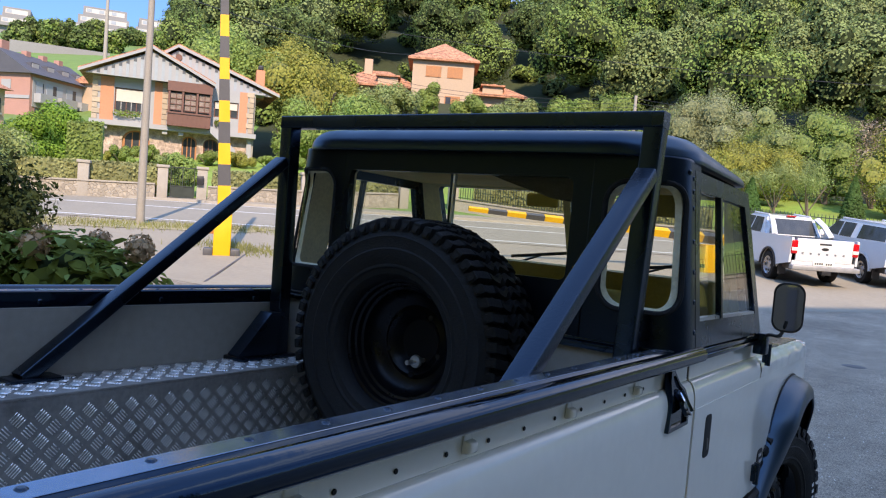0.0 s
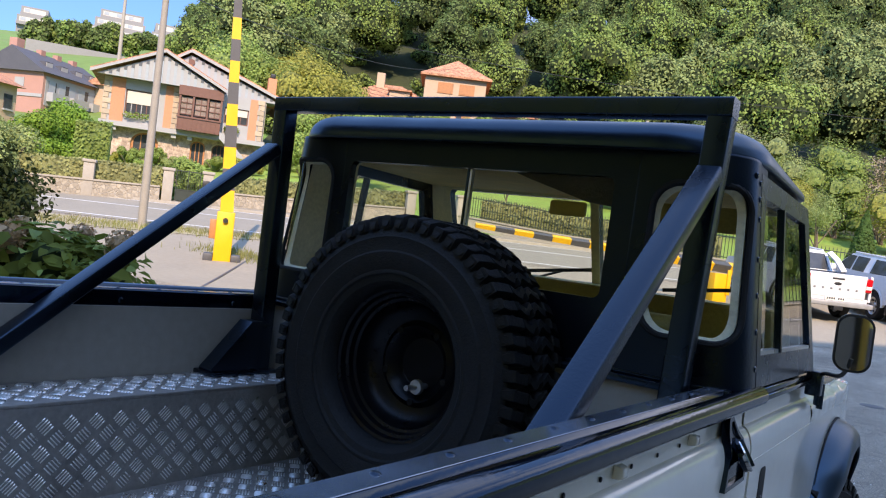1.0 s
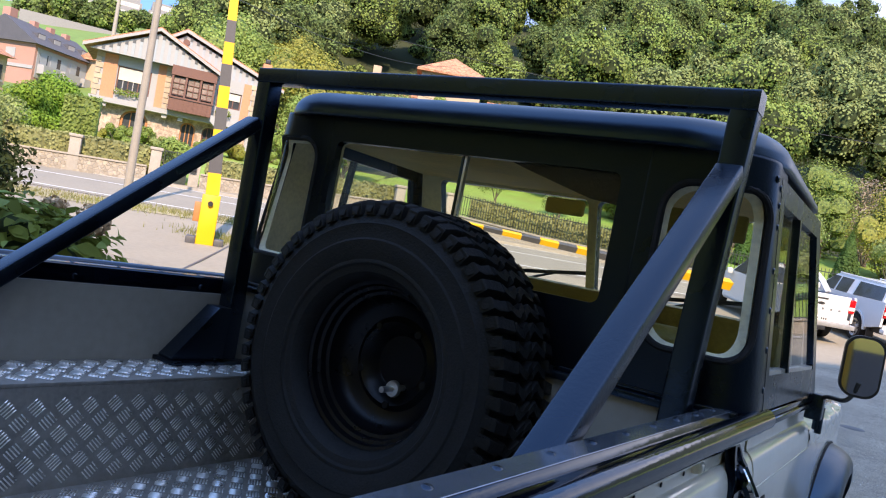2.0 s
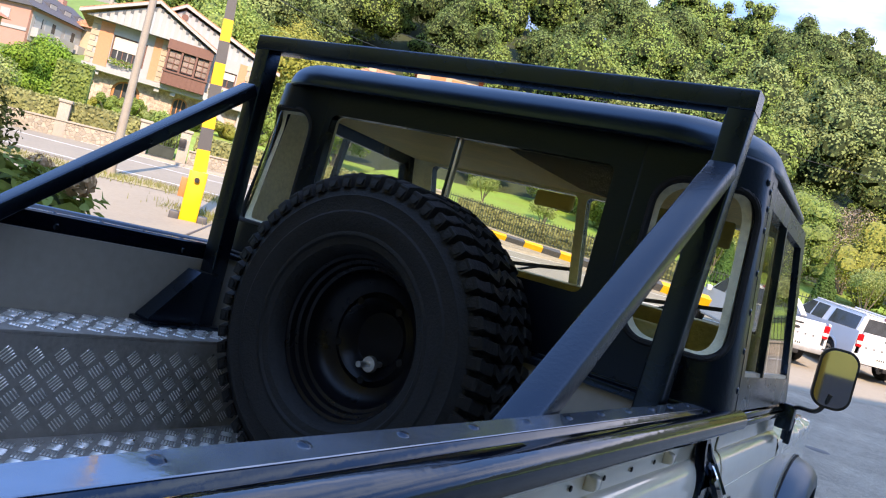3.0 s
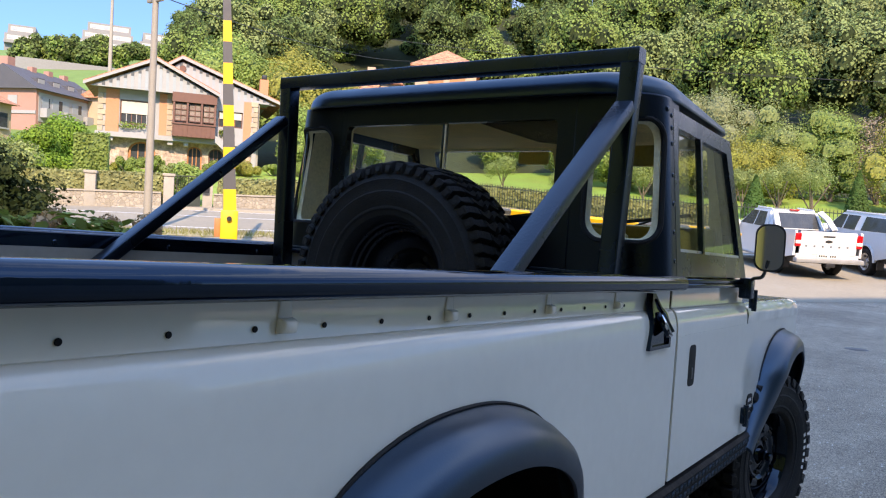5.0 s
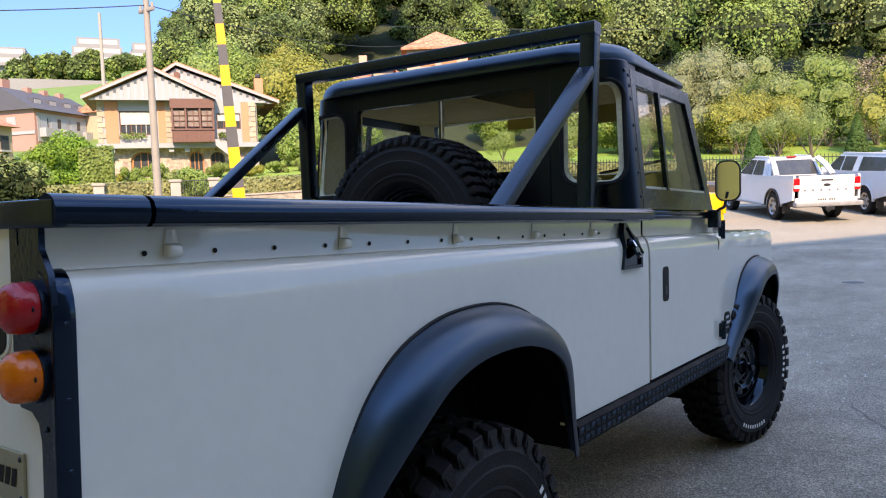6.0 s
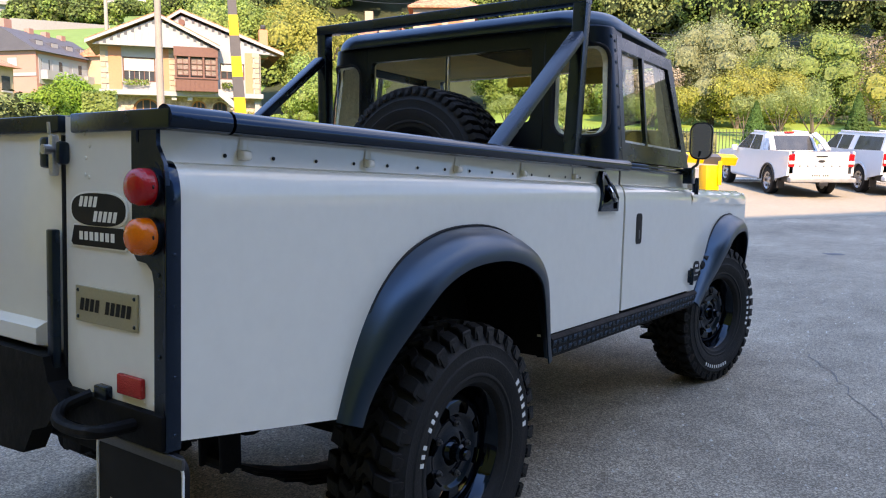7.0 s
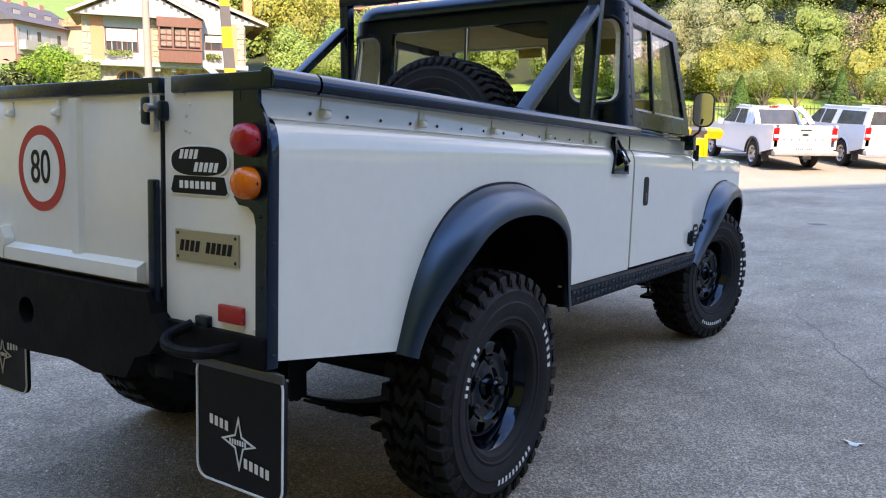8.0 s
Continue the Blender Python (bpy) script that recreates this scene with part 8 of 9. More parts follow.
def gable(a0, a1, ap, zp, b0, b1, over, zt):
    """Striped gable front with barge boards and a tiled two-slope roof."""
    hp("gable_wall", HS.front([(a0 + over, zt), (a1 - over, zt), (a1 - over, zt + 0.02), (ap, zp - 0.15), (a0 + over, zt + 0.02)], [], b0 + 0.15, 0.2), PLASTER, "white gable with blue-grey battens")
    k = a0 + over + 0.2
    while k < a1 - over - 0.1:
        top = zt + (zp - zt) * (1 - abs(k - ap) / ((ap - a0) if k < ap else (a1 - ap))) - 0.1
        if top > zt + 0.12:
            hp("batten", HS.box(k, k + 0.17, b0 + 0.11, b0 + 0.15, max(zt, top - 0.30), top - 0.04), DARK_BOARD)
            hp("batten", HS.box(k, k + 0.17, b0 + 0.12, b0 + 0.15, zt, max(zt + 0.05, top - 0.30)), GREY_BOARD)
        k += 0.4
    for (p, zq), (r, zr) in (((a0, zt), (ap, zp)), ((ap, zp), (a1, zt))):
        d = Vector((r - p, zr - zq)).normalized()
        n = Vector((-d.y, d.x)) * 0.16
        hp("barge_board", HS.front([(p, zq), (r, zr), (r + 0 * n.x, zr + 0.18), (p, zq + 0.18)], [], b0 - 0.12, 0.1), PLASTER)
        hp("roof", HS.front([(p, zq + 0.14), (r, zr + 0.14), (r, zr + 0.26), (p, zq + 0.26)], [], b0 - 0.05, b1 - b0), TILE, "clay tiled roof slope")


gable(-0.75, 7.05, 3.3, Z2 + 1.85, -0.9, 6.0, 0.4, Z2 - 0.05)
gable(1.2, 11.1, 4.75, Z2 + 2.35, 0.2, 9.2, 0.4, Z2 - 0.1)
hp("oculus", HS.front([(4.80 + 0.2 * math.cos(a), Z2 + 1.75 + 0.2 * math.sin(a)) for a in np.linspace(0, 6.283, 20, endpoint=False)], [], 0.28, 0.1), BROWN_WOOD, "small round gable vent")
ch = hp("chimney", HS.box(9.75, 10.3, 2.0, 2.6, Z2 - 0.1, Z2 + 1.9), BRICK, "orange brick chimney with a metal cowl")
hp("cowl", HS.box(9.85, 10.2, 2.1, 2.5, Z2 + 1.9, Z2 + 2.25, 0.1), CAR_BLACK, parent=ch)
hp("gutter_pipe", HS.box(9.52, 9.62, 0.3, 0.4, 0.0, Z2), CAR_GREY)
hp("side_window", HS.box(9.49, 9.53, 2.4, 3.3, Z1 + 0.7, Z1 + 1.9), WINDOW_DARK, "dark side window")
hp("side_eave", HS.box(9.3, 10.2, 0.2, 9.0, Z2 - 0.06, Z2 + 0.05), PLASTER)
for k in range(7):
    hp("stair_step", HS.box(6.9 + 0.18 * k, 7.15 + 0.18 * k, -1.0, 0.0, Z1 - 0.25 - 0.18 * k, Z1 - 0.1 - 0.18 * k), PLASTER)
hp("stair_wall", HS.front([(6.85, Z1 + 0.15), (7.0, Z1 + 0.15), (8.4, Z1 - 1.2), (8.4, Z1 - 1.6), (6.85, Z1 - 0.25)], [], -1.1, 0.1), PLASTER)
# flower boxes
for a0, n in ((1.4, 5), (7.3, 3)):
    lv = Leaves(int(a0 * 10))
    balls = [(*(HS.m @ Vector((a0 + 0.3 * k, -0.2, Z1 + 0.5))), 0.2) for k in range(n)]
    lv.cover(balls, 260, 0.06, 0, inner=0.6)
    ob = new("flower_box", lv.mesh("flower_box", [L_LIME]))
    ob.parent, ob.matrix_parent_inverse = house, house.matrix_basis.inverted()
# planting at the house's foot
for k, (a, m) in enumerate([(0.6, L_YELLOW), (2.0, L_LIME), (3.4, L_LIME), (4.6, L_OLIVE), (6.8, L_LIME), (8.6, L_YELLOW), (10.4, L_LIME), (12.0, L_LIME)]):
    p = HS.m @ Vector((a, -2.6 - 0.4 * (k % 2), 0))
    tree("garden_shrub", (p.x, p.y), 0.9 + 0.2 * (k % 3), 2.3, m, "leafy flowering shrub in front of the house", "shrub", size=0.1, count=1500, trunk_h=0.0, lobes_n=9, seed=120 + k, group="shrubs before the house")

# ---------------- the villa below the woods ----------------
VS = Site(-43.9, 59.6, 12.0, math.atan2(0.57, 0.82))
villa = thing("villa", "peach rendered villa with a clay-tiled tower roof", "house", at=(-43.9, 59.6, 12.0))


def vp(name, bm, material, label="", parent=None):
    return part(name, bm, material, parent or villa, label, False)


vp("tower_wall", VS.box(0, 6.0, 0, 6.0, -3, 4.3), VILLA_WALL, "peach rendered tower")


def hip(a0, a1, b0, b1, z0, z1, o=0.5):
    bm = B()
    lo = [bm.verts.new(VS.m @ Vector(p)) for p in ((a0 - o, b0 - o, z0), (a1 + o, b0 - o, z0), (a1 + o, b1 + o, z0), (a0 - o, b1 + o, z0))]
    ml = [bm.verts.new(VS.m @ Vector(p)) for p in ((a0 - o, b0 - o, z0 + 0.2), (a1 + o, b0 - o, z0 + 0.2), (a1 + o, b1 + o, z0 + 0.2), (a0 - o, b1 + o, z0 + 0.2))]
    long = (a1 - a0) > (b1 - b0) * 1.2
    k = (b1 - b0) / 2 if long else 0
    t0 = bm.verts.new(VS.m @ Vector(((a0 + k) if long else (a0 + a1) / 2, (b0 + b1) / 2, z1)))
    t1 = bm.verts.new(VS.m @ Vector(((a1 - k), (b0 + b1) / 2, z1))) if long else t0
    bm.faces.new(lo[::-1])
    for i in range(4):
        bm.faces.new((lo[i], lo[(i + 1) % 4], ml[(i + 1) % 4], ml[i]))
    if long:
        for f in ((ml[0], ml[1], t1, t0), (ml[1], ml[2], t1), (ml[2], ml[3], t0, t1), (ml[3], ml[0], t0)):
            bm.faces.new(f)
    else:
        for i in range(4):
            bm.faces.new((ml[i], ml[(i + 1) % 4], t0))
    return bm


vp("tower_roof", hip(0, 6.0, 0, 6.0, 4.3, 6.7), TILE, "clay-tiled pyramid roof")
for a0, z0, h in ((1.3, 2.75, 1.05), (3.4, 2.75, 1.05), (3.3, -0.6, 1.6), (0.9, -0.2, 1.0)):
    w = vp("window", VS.box(a0, a0 + 1.5, -0.06, 0.0, z0, z0 + h), ORANGE_WOOD, "orange timber shutter window")
    vp("pane", VS.box(a0 + 0.1, a0 + 0.6, -0.08, -0.06, z0 + 0.1, z0 + h - 0.1), WINDOW_DARK if z0 < 0 else ORANGE_WOOD, parent=w)
vp("balcony", VS.box(2.4, 5.9, -0.9, 0, -1.0, -0.65), VILLA_WALL)
vp("wing_wall", VS.box(-7.4, 0, 1.5, 6, -3, 1.6), VILLA_WALL)
vp("wing_roof", hip(-7.4, 0.2, 1.2, 6.5, 1.6, 3.6), TILE)
vp("wing_wall", VS.box(6, 11.0, 1.5, 6, -3, 1.4), VILLA_WALL)
vp("wing_roof", hip(5.6, 11.0, 1.2, 6.5, 1.4, 3.2), TILE)
for a0, dz in ((-3.4, 1.3), (7.0, 1.1)):
    vp("dormer", VS.box(a0, a0 + 2.0, 0.9, 2.5, dz + 0.4, dz + 1.3), VILLA_WALL)
    vp("dormer_roof", VS.box(a0 - 0.2, a0 + 2.2, 0.6, 2.8, dz + 1.3, dz + 1.45), TILE)
vp("chimney", VS.box(-5.0, -4.2, 3.0, 3.7, 2.6, 4.6), VILLA_WALL)

# ---------------- far buildings on the left ----------------


def row_house(name, at, ang, ln, dp, h, rise, wall, roof, label, nwin):
    s = Site(*at, ang)
    o = thing(name, label, "house", at=at)
    part("wall", s.box(0, ln, 0, dp, -6, h), wall, o, "", False)
    bm = B()
    q = [s.m @ Vector(p) for p in ((-0.5, -0.6, h), (ln + 0.5, -0.6, h), (ln + 0.5, dp / 2, h + rise), (-0.5, dp / 2, h + rise), (ln + 0.5, dp + 0.6, h), (-0.5, dp + 0.6, h))]
    v = [bm.verts.new(p) for p in q]
    for f in ((0, 1, 2, 3), (3, 2, 4, 5), (1, 4, 2), (0, 3, 5), (0, 5, 4, 1)):
        bm.faces.new([v[i] for i in f])
    part("roof", bm, roof, o, "", False)
    for fl in range(max(1, int(h / 2.8))):
        for k in range(nwin):
            a0 = (k + 0.3) * ln / nwin
            w = part("window", s.box(a0, a0 + ln / nwin * 0.45, -0.08, 0, h - 2.1 - 2.8 * fl, h - 0.8 - 2.8 * fl), WINDOW_DARK, o, "", False)
            part("sill", s.box(a0 - 0.1, a0 + ln / nwin * 0.45 + 0.1, -0.2, 0, h - 2.25 - 2.8 * fl, h - 2.1 - 2.8 * fl), PLASTER, w, "", False)
    return s, o


HX, HY = -83.2, 43.1
s, o = row_house("terraced_house", (HX, HY, 7.5), math.atan2(0.927, -0.374), 10.5, 8.1, 5.9, 2.7, PINK_WALL, SLATE, "pink terraced house with dark slate roof and dormers", 4)
for k in range(4):
    d = part("dormer", s.box(1.2 + 2.4 * k, 2.4 + 2.4 * k, 1.0, 2.8, 6.55, 7.35), SLATE, o, "", False)
    part("dormer_window", s.box(1.3 + 2.4 * k, 2.3 + 2.4 * k, 0.94, 1.0, 6.7, 7.25), PLASTER, d, "", False)
for k in range(3):
    part("balcony", s.box(0.6 + 3.3 * k, 3.2 + 3.3 * k, -0.9, 0, 2.9, 3.9), PLASTER, o, "", False)
part("white_front", s.box(0.35, 10.2, -0.05, 0.0, 2.4, 5.6), PLASTER, o, "", False)
for k in range(6):
    part("window", s.box(0.8 + 1.6 * k, 1.8 + 1.6 * k, -0.1, -0.05, 3.9, 5.2), GREY_BOARD, o, "", False)
w = part("window", s.box(-0.08, 0.0, 2.4, 3.6, 4.2, 5.2), PLASTER, o, "", False)
part("string_course", s.box(-0.1, 0.0, 0.0, 8.1, 3.2, 3.55), PLASTER, o, "", False)
part("chimney", s.box(0.5, 1.6, 4.3, 5.3, 7.0, 9.6), PINK_WALL, o, "", False)
for k in range(3):
    part("chimney", s.box(3.5 + 2.6 * k, 4.2 + 2.6 * k, 3.7, 4.4, 7.6, 9.0), PINK_WALL, o, "", False)
row_house("cottage", (-67.9, 28.7, 6.9), math.atan2(0.927, -0.374), 6, 6, 2.8, 1.4, VILLA_WALL, TILE, "small cottage with an orange tiled roof", 3)
row_house("cottage", (-81.5, 52.8, 8.2), math.atan2(0.927, -0.374), 5, 6, 5.6, 1.7, VILLA_WALL, TILE, "small cottage with an orange tiled roof", 2)


def terrace_block(at, ln, tiers, label, ang=math.atan2(0.85, 0.53)):
    s = Site(*at, ang)
    o = thing("apartment_block", label, "apartment block", at=at)
    for k in range(tiers):
        a0, a1 = k * ln * 0.08, ln - k * ln * 0.04
        part("storey", s.box(a0, a1, k * 2.0, 14, 2.6 * k - (6 if k == 0 else 0), 2.6 * k + 2.5), FAR_WALL, o, "", False)
        part("window_band", s.box(a0 + 0.6, a1 - 0.6, k * 2.0 - 0.05, k * 2.0, 2.6 * k + 0.9, 2.6 * k + 2.0), BLIND, o, "", False)
        n = int(ln / 4)
        for i in range(n):
            b0 = a0 + 0.8 + (a1 - a0 - 1.6) * i / n
            part("window", s.box(b0, b0 + 1.2, k * 2.0 - 0.1, k * 2.0 - 0.05, 2.6 * k + 1.1, 2.6 * k + 1.9), GREY_BOARD, o, "", False)
        part("parapet", s.box(a0, a1, k * 2.0 - 1.2, k * 2.0, 2.6 * k - 0.1, 2.6 * k + 0.7), FAR_WALL, o, "", False)
    return o


terrace_block((-184.6, 104.4, 39.6), 13.5, 3, "white stepped apartment block on the hilltop")
terrace_block((-171.5, 113.2, 39.6), 9.5, 2, "white low apartment block on the hilltop")
terrace_block((-199.5, 94.0, 40.0), 7.0, 2, "white apartment block with a dark flat roof on the hilltop")
wall_o = thing("retaining_wall", "long white retaining wall across the meadow", "wall")
for p, q, z0, z1 in (((-134.5, 65.5), (-131.0, 71.0), 23.6, 25.6), ((-131.0, 71.0), (-126.6, 79.0), 23.8, 25.6)):
    p, q = Vector(p), Vector(q)
    s = Site(*p, z0, math.atan2((q - p).y, (q - p).x))
    part("wall_length", s.box(0, (q - p).length, 0, 0.5, -3, z1 - z0), FAR_WALL, wall_o, "", False)
far_trees = Leaves(77)
for k in range(46):
    t = far_trees.rs.uniform()
    if k < 24:
        p = Vector((-143.0, 69.5)).lerp(Vector((-133.5, 84.0)), t)
    elif k < 34:
        p = Vector((-160, 97)).lerp(Vector((-152, 103)), t)
    else:
        p = Vector((-150, 104.5)).lerp(Vector((-139, 111)), t)
    p += Vector((far_trees.rs.normal(0, 1.5), far_trees.rs.normal(0, 1.5)))
    z = ground_z(p.x, p.y)
    h = far_trees.rs.uniform(5.0, 7.0) if k < 24 else far_trees.rs.uniform(3.4, 4.2) if k < 34 else far_trees.rs.uniform(3.5, 4.5)
    lobes = crown(far_trees.rs, (p.x, p.y, z + h * 0.45), 4.6, h, 9, low=-1.0)
    far_trees.core(lobes, 0, 0.8)
    far_trees.cover(lobes, 900, 0.3, 1 if k % 3 else 2)
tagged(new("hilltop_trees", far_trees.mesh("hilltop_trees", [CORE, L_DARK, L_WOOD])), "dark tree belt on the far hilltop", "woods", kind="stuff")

# ---------------- poles, wires, barriers ----------------


def cone_pole(name, at, h, r0, r1, material, label, lean=(0, 0), cat="pole"):
    x, y = at
    z = ground_z(x, y)
    o = thing(name, label, cat, at=(x, y, z))
    bm = B()
    rings = [[bm.verts.new((x + lean[0] * t * h + math.cos(a) * (r0 + (r1 - r0) * t), y + lean[1] * t * h + math.sin(a) * (r0 + (r1 - r0) * t), z - 0.2 + (h + 0.2) * t)) for a in np.linspace(0, 6.283, 14, endpoint=False)] for t in (0, 0.33, 0.66, 1)]
    for p, q in zip(rings, rings[1:]):
        for j in range(14):
            bm.faces.new((p[j], p[(j + 1) % 14], q[(j + 1) % 14], q[j]))
    bm.faces.new(rings[-1])
    part("shaft", bm, material, o)
    return o


sp = cone_pole("street_pole", (-19.04, 13.84), 8.2, 0.13, 0.085, POLE, "tall weathered concrete street pole at the verge")
part("crossarm", boxed(-19.4, -18.7, 13.78, 13.9, 7.55, 7.65, 0.01), POLE, sp)
for dx in (-0.3, 0.3):
    part("insulator", tube(B(), [(-19.04 + dx, 13.84, 7.65), (-19.04 + dx, 13.84, 7.80)], 0.04), PILLAR, sp)
cone_pole("light_mast", (-79.6, 49.4), 15.0, 0.28, 0.16, PILLAR, "tall slim mast with aerials behind the houses")
cone_pole("small_pole", (-20.46, 57.94), 6.2, 0.16, 0.12, PILLAR, "short pale concrete pole below the woods")


def wire(p, q, sag, r, label):
    p, q = Vector(p), Vector(q)
    pts = [p.lerp(q, t) - Vector((0, 0, sag * 4 * t * (1 - t))) for t in np.linspace(0, 1, 20)]
    tagged(part("overhead_wire", tube(B(), pts, r, 5), CABLE, None), label, "wire", "overhead wires")


wire((-19.0, 13.84, 7.75), (-24.5, -6.0, 5.9), 0.5, 0.016, "thin dark overhead cable from the street pole")
wire((-19.0, 13.84, 7.75), (-40.5, 60.0, 17.0), 1.0, 0.016, "thin dark overhead cable from the street pole")
wire((-38.0, 48.5, 15.9), (12.0, 66.0, 12.2), 0.9, 0.022, "thin pale overhead cable before the woods")
for dz in (0.0, 0.35, 0.7):
    wire((-20.46, 57.94, ground_z(-20.46, 57.94) + 6.0 - dz), (8, 57, 9.6 - dz), 1.0, 0.02, "thin dark overhead cable before the woods")
    wire((-20.46, 57.94, ground_z(-20.46, 57.94) + 6.0 - dz), (-48, 56, 14.6 - dz), 0.9, 0.016, "thin dark overhead cable before the woods")


def boom(o, base, direction, ln, w0, w1, step, start_yellow=True):
    """A tapered square boom in yellow and dark bands."""
    base, d = Vector(base), Vector(direction).normalized()
    n = int(ln / step)
    side = Vector((0.61, 0.79, 0))
    for k in range(n):
        a, b = base + d * step * k, base + d * step * (k + 1)
        wa, wb = w0 + (w1 - w0) * k / n, w0 + (w1 - w0) * (k + 1) / n
        s = (side - d * side.dot(d)).normalized()
        t = d.cross(s)
        bm = B()
        r0 = [bm.verts.new(a + s * wa / 2 * i + t * wa / 2 * j) for i, j in ((-1, -1), (1, -1), (1, 1), (-1, 1))]
        r1 = [bm.verts.new(b + s * wb / 2 * i + t * wb / 2 * j) for i, j in ((-1, -1), (1, -1), (1, 1), (-1, 1))]
        bm.faces.new(r0)
        bm.faces.new(r1[::-1])
        for j in range(4):
            bm.faces.new((r0[j], r0[(j + 1) % 4], r1[(j + 1) % 4], r1[j]))
        yellow = (k % 2 == 0) == start_yellow
        part("band", bm, YELLOW if yellow else BARRIER_BLACK, o, "yellow band" if yellow else "dark grey band", False)


bz = ground_z(-13.05, 12.0)
bar1 = thing("barrier_gate", "yellow and grey striped barrier boom raised upright", "barrier gate", "yard barriers", at=(-13.05, 12.0, bz))
bm3 = Matrix.Translation((-13.05, 12.0, bz)) @ Matrix.Rotation(math.atan2(0.76, 0.65), 4, "Z")
part("column", box(B(), -0.2, 0.2, -0.17, 0.17, -0.1, 1.15, 0.02, m=bm3), YELLOW, bar1, "yellow steel column")
part("base_block", box(B(), -0.42, -0.2, -0.2, 0.2, -0.1, 0.16, 0.03, m=bm3), BARRIER_BLACK, bar1)
part("base_block", box(B(), 0.2, 0.42, -0.2, 0.2, -0.1, 0.16, 0.03, m=bm3), BARRIER_BLACK, bar1)
part("pivot", tube(B(), [bm3 @ Vector((0.0, -0.24, 0.95)), bm3 @ Vector((0.0, 0.24, 0.95))], 0.06), CAR_BLACK, bar1)
part("counterweight", box(B(), -0.34, -0.2, -0.1, 0.1, 0.5, 0.95, 0.01, m=bm3), ORANGE_WOOD, bar1, "rusty counterweight plate")
boom(bar1, (-13.05, 12.0, bz + 1.15), (-0.056 * 0.83, -0.056 * 0.56, 1.0), 7.0, 0.30, 0.13, 0.5)
b2z = ground_z(-4.4, 22.06)
bar2 = thing("barrier_gate", "yellow and dark striped barrier boom lowered across the entrance", "barrier gate", "yard barriers", at=(-4.4, 22.06, b2z))
bm4 = Matrix.Translation((-4.4, 22.06, b2z)) @ Matrix.Rotation(math.atan2(0.76, 0.65), 4, "Z")
part("column", box(B(), -0.22, 0.22, -0.2, 0.2, -0.1, 0.78, 0.02, m=bm4), YELLOW, bar2, "yellow steel column")
part("pivot_arm", box(B(), 0.15, 0.27, -0.24, -0.2, 0.2, 0.9, 0.01, m=bm4), YELLOW, bar2)
boom(bar2, (-4.4 + 0.55, 22.06 + 0.64, b2z + 0.93), (-9.2 + 4.4, 16.9 - 22.06, 1.74 - 1.42), 8.0, 0.25, 0.10, 0.53)


# ---------------- parked pickups ----------------


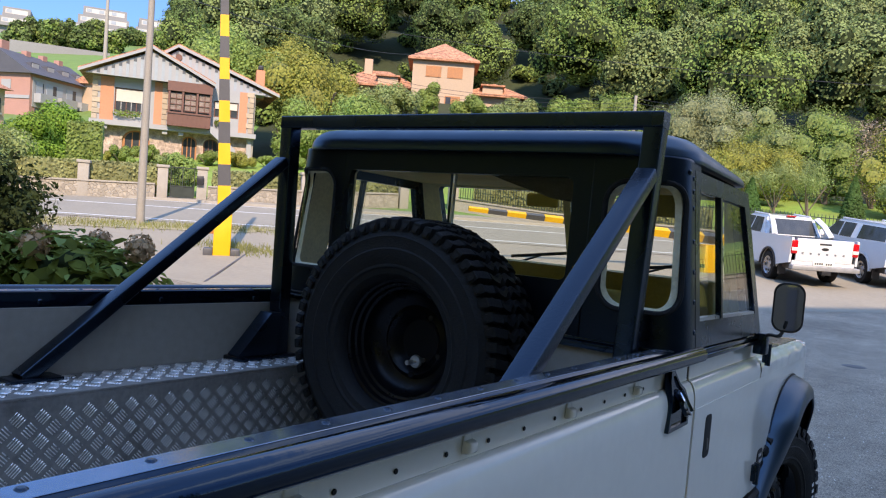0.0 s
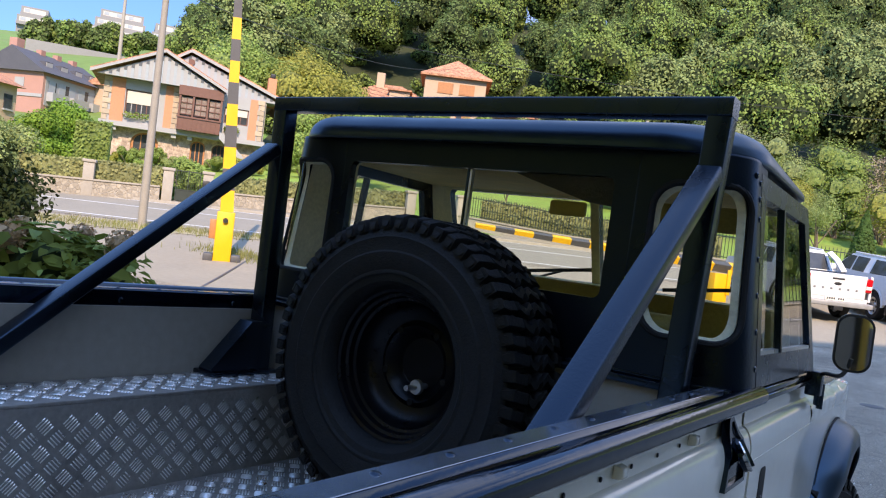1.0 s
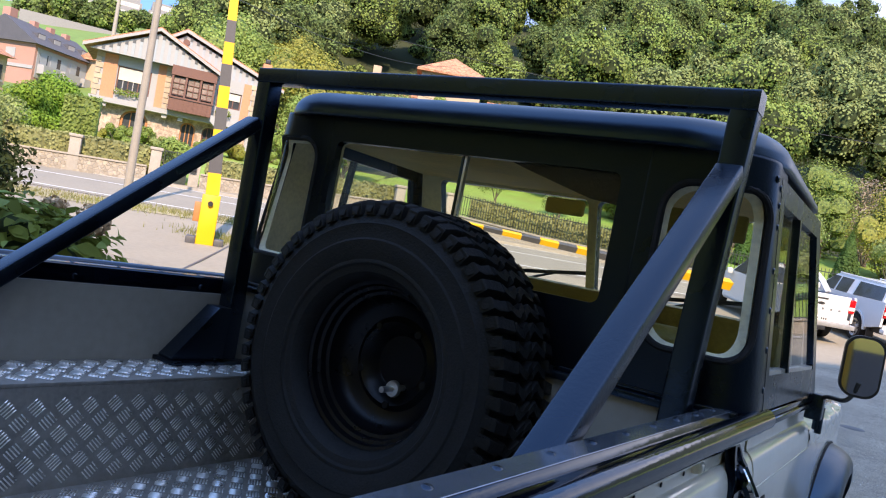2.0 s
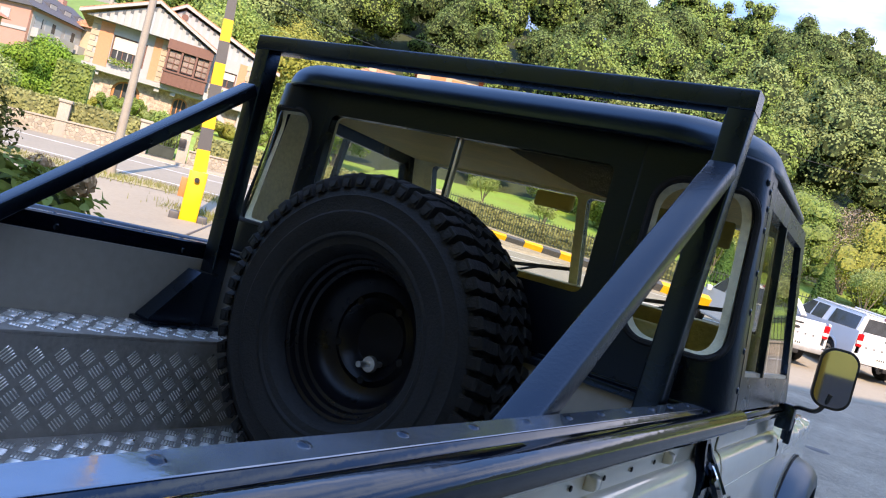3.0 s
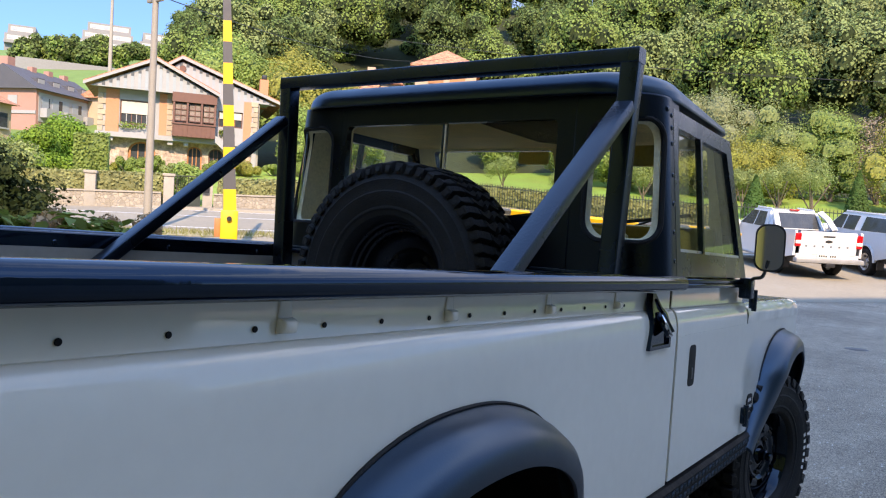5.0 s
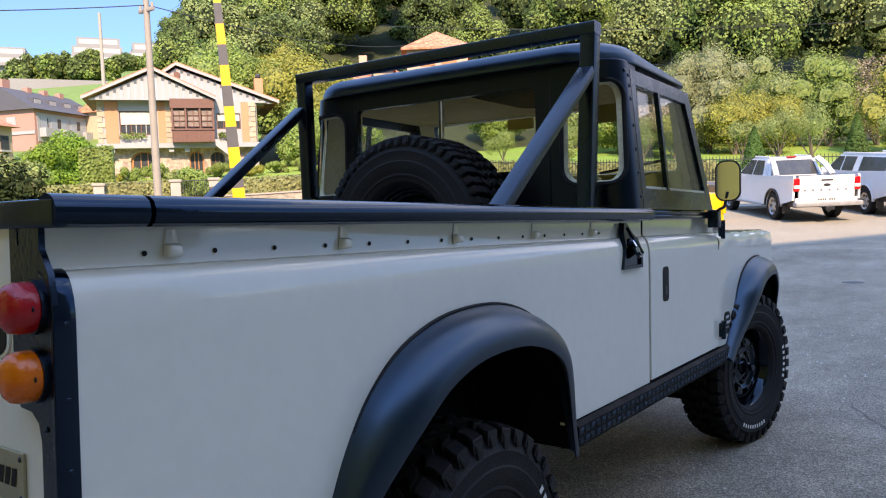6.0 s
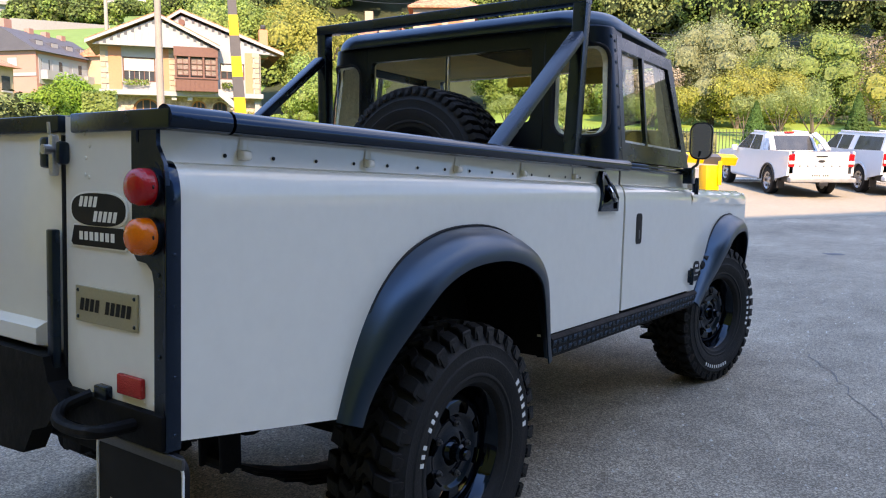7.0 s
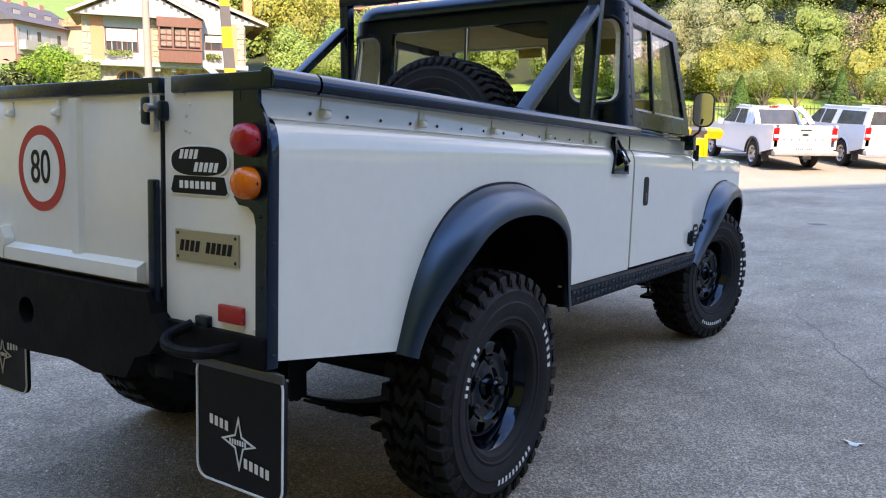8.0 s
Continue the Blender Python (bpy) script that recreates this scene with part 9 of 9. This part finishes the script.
def car_pickup(rear_mid, heading, label, canopy):
    """body, cabin, glass, lamps, bumper, wheels; y of the car points forward from the rear axle."""
    h = Vector(heading).normalized()
    x, y = rear_mid
    f = Vector((x, y)) + h * 3.2
    z0, z1 = ground_z(x, y), ground_z(f.x, f.y)
    o = thing("parked_pickup", label, "pickup truck", "parked pickups", at=(x, y, z0))
    m = Matrix.Translation((x, y, z0)) @ Matrix.Rotation(math.atan2(-h.x, h.y), 4, "Z") @ Matrix.Rotation(math.atan2(z1 - z0, 3.2), 4, "X")
    W = 0.92

    def cp(name, bm, material, lab="", parent=None, smooth=True):
        bm.transform(m)
        return part(name, bm, material, parent or o, lab, smooth)

    arch = lambda c, r=0.46: [(c + r * math.cos(t), 0.40 + r * math.sin(t)) for t in np.linspace(math.pi, 0, 10)]
    out = [(-1.20, 0.62), (-0.52, 0.48), *arch(0.0), (0.5, 0.40), (2.7, 0.40), *arch(3.2), (3.72, 0.42), (4.05, 0.5), (4.1, 0.9), (3.95, 1.06), (2.75, 1.17), (2.4, 1.20), (0.6, 1.23), (-1.17, 1.285), (-1.21, 1.275), (-1.225, 1.24)]
    for s in (-1, 1):
        cp("side", plate(B(), out, [], lambda a, b, d, s=s: Vector((s * (W - d - 0.06 * max(0, b - 0.95) - 0.12 * max(0, a - 3.4)), a, b)), 0.06), CAR_WHITE)
        cp("wheel_arch_trim", sweep(B(), [(s * (W + 0.005), 0.0 + 0.47 * math.cos(t), 0.40 + 0.47 * math.sin(t)) for t in np.linspace(math.pi, 0, 14)], rect(0.04, 0.05), side=(1, 0, 0)), CAR_WHITE if canopy else CAR_BLACK)
        for c in (0.0, 3.2):
            wm = Matrix.Translation((s * 0.80, c, 0.385)) @ (Matrix.Rotation(math.pi, 4, "Z") if s < 0 else Matrix.Identity(4))
            w = cp("tyre", lathe(B(), [(0.25, -0.12), (0.36, -0.12), (0.385, -0.09), (0.385, 0.09), (0.36, 0.12), (0.25, 0.12)], 28, wm), RUBBER)
            cp("rim", lathe(B(), [(0.0, 0.07), (0.06, 0.08), (0.10, 0.06), (0.22, 0.09), (0.255, 0.115), (0.255, -0.1), (0.0, -0.1)], 28, wm), ALLOY, parent=w)
            for k in range(6):
                a = k * math.pi / 3
                # flat black discs for the openings, with their shade as colour
                cp("spoke_gap", plate(B(), [(0.165 * math.cos(a) + 0.04 * math.cos(t), 0.165 * math.sin(a) + 0.04 * math.sin(t)) for t in np.linspace(0, 6.283, 8, endpoint=False)], [], lambda p, q, d, wm=wm: wm @ Vector((0.092 + d, p, q)), 0.004), CAR_BLACK, parent=w)
        cp("arch_liner", boxed(*sorted((s * 0.55, s * 0.84)), -0.5, 0.5, 0.42, 0.88), CAR_BLACK)
        cp("arch_liner", boxed(*sorted((s * 0.55, s * 0.84)), 2.7, 3.7, 0.42, 0.86), CAR_BLACK)
        lamp = cp("tail_lamp", boxed(*sorted((s * 0.73, s * 0.90)), -1.25, -1.10, 0.86, 1.22, 0.03), RED_LENS, "tall red tail lamp")
        cp("lamp_band", boxed(*sorted((s * 0.74, s * 0.89)), -1.256, -1.2, 0.94, 1.03, 0.01), SIGN_WHITE, parent=lamp)
        cp("door_mirror", boxed(*sorted((s * 0.94, s * 1.10)), 2.25, 2.40, 1.12, 1.30, 0.04), CAR_WHITE)
    cp("tailgate", boxed(-0.76, 0.76, -1.235, -1.17, 0.66, 1.275, 0.025), CAR_WHITE)
    cp("gate_handle", boxed(-0.16, 0.16, -1.25, -1.23, 1.13, 1.175, 0.01), DARK_STEEL)
    cp("gate_emblem", plate(B(), [(0.10 * math.cos(t), 1.02 + 0.04 * math.sin(t)) for t in np.linspace(0, 6.283, 16, endpoint=False)], [], lambda a, b, d: Vector((a, -1.24 + d, b)), 0.01), DARK_STEEL)
    bar_row(lambda bm: cp("bar", bm, STEEL, parent=o, smooth=False), -0.62, 0.86, "XXXXXX", 0.05, lambda a, b: Vector((a * 1.0, -1.2365, b)), 0.75, 4.4)
    bp = cp("bumper", boxed(-0.90, 0.90, -1.42, -1.20, 0.46, 0.58, 0.02), GALV if not canopy else CAR_WHITE, "grey galvanised step bumper" if not canopy else "rear step bumper")
    cp("lower_panel", boxed(-0.84, 0.84, -1.22, -1.15, 0.56, 0.68, 0.01), CAR_WHITE)
    cp("number_plate", boxed(-0.28, 0.28, -1.25, -1.22, 0.58, 0.69, 0.004), SIGN_WHITE, parent=bp)
    bar_row(lambda bm: cp("bar", bm, BARRIER_BLACK, parent=bp, smooth=False), -0.24, 0.605, "XXXX XXX", 0.055, lambda a, b: Vector((a, -1.2535, b)), 0.3, 1.08)
    cp("tow_hitch", boxed(-0.12, 0.12, -1.46, -1.30, 0.36, 0.47, 0.02), CAR_BLACK)
    cp("floor_pan", boxed(-0.80, 0.80, -1.1, 4.0, 0.42, 0.60), CAR_BLACK)
    cp("bed_cover", boxed(-0.84, 0.84, -1.165, 0.9, 1.12, 1.19, 0.01), CAR_BLACK if not canopy else CAR_WHITE)
    cp("bonnet", plate(B(), [(2.7, 1.15), (3.95, 1.05), (4.08, 0.9), (4.08, 0.5), (2.7, 0.5)], [], lambda a, b, d: Vector((-0.86 + d, a, b)), 1.72), CAR_WHITE)
    # cabin: loft between waist and roof
    yr = -1.05 if canopy else 0.55
    lo = [(-0.86, yr), (0.86, yr), (0.86, 2.75), (-0.86, 2.75)]
    hi = [(-0.66, yr + (0.12 if canopy else 0.28)), (0.66, yr + (0.12 if canopy else 0.28)), (0.64, 2.0), (-0.64, 2.0)]
    bm = B()
    a = [bm.verts.new((p, q, 1.15)) for p, q in lo]
    b = [bm.verts.new((p, q, 1.72)) for p, q in hi]
    bm.faces.new(a[::-1])
    bm.faces.new(b)
    for i in range(4):
        bm.faces.new((a[i], a[(i + 1) % 4], b[(i + 1) % 4], b[i]))
    bmesh.ops.bevel(bm, geom=list(bm.edges), offset=0.05, segments=2, affect="EDGES")
    cabin = cp("cabin", bm, CAR_WHITE)

    def pane(corners, bend=0.006):
        vs = [Vector(c) for c in corners]
        n = (vs[1] - vs[0]).cross(vs[2] - vs[0]).normalized() * 0.012
        bm = B()
        r0 = [bm.verts.new(c + n) for c in vs]
        r1 = [bm.verts.new(c - n) for c in vs]
        bm.faces.new(r0)
        bm.faces.new(r1[::-1])
        for j in range(4):
            bm.faces.new((r0[j], r0[(j + 1) % 4], r1[(j + 1) % 4], r1[j]))
        cp("window", bm, WINDOW_DARK, "dark glass", parent=cabin, smooth=False)

    L = lambda t, s: (s * (0.86 - 0.20 * t), 1.15 + 0.57 * t)
    (xa, za), (xb, zb) = L(0.12, 1), L(0.86, 1)
    k = 0.12 if canopy else 0.28
    pane([(-0.70, yr + k * 0.12, za), (0.70, yr + k * 0.12, za), (0.58, yr + k * 0.86, zb), (-0.58, yr + k * 0.86, zb)])
    pane([(-0.74, 2.75 - 0.75 * 0.1, za), (0.74, 2.75 - 0.75 * 0.1, za), (0.58, 2.75 - 0.75 * 0.88, zb), (-0.58, 2.75 - 0.75 * 0.88, zb)])
    spans = [(0.85, 1.02, 1.52, 1.52), (1.6, 1.6, 2.48, 1.98)]
    if canopy:
        spans = [(-0.9, -0.78, 0.55, 0.55)] + [(0.9, 0.9, 1.55, 1.55), (1.65, 1.65, 2.48, 1.98)]
    for s in (-1, 1):
        for y0, y0t, y1, y1t in spans:
            pane([(s * xa, y0, za), (s * xa, y1, za), (s * xb, y1t, zb), (s * xb, y0t, zb)])
    cp("brake_lamp", boxed(-0.14, 0.14, yr + k - 0.02, yr + k + 0.04, 1.71, 1.75, 0.01), RED_REFL)
    for s in (-1, 1):
        cp("roof_rail", tube(B(), [(s * 0.60, yr + k + 0.1, 1.74), (s * 0.60, 1.9, 1.75)], 0.02), CAR_WHITE)
        cp("side_step", boxed(*sorted((s * 0.80, s * 0.95)), 0.62, 2.6, 0.36, 0.42, 0.02), GALV)
        if not canopy:
            cp("sports_bar", sweep(B(), [(s * 0.80, 0.02, 1.24), (s * 0.735, 0.33, 1.52), (s * 0.66, 0.66, 1.70)], rect(0.07, 0.16, 0.02), side=(0, 1, 0)), CAR_WHITE, "white hoop behind the cabin")
    cp("mud_flap", boxed(-0.88, -0.68, -0.60, -0.57, 0.22, 0.55), CAR_BLACK)


car_pickup((-2.17, 23.15), (-0.58, 0.81), "white double-cab pickup with red tail lamps, parked", False)
car_pickup((-0.05, 25.1), (-0.55, 0.83), "white pickup with a hard canopy, parked alongside", True)
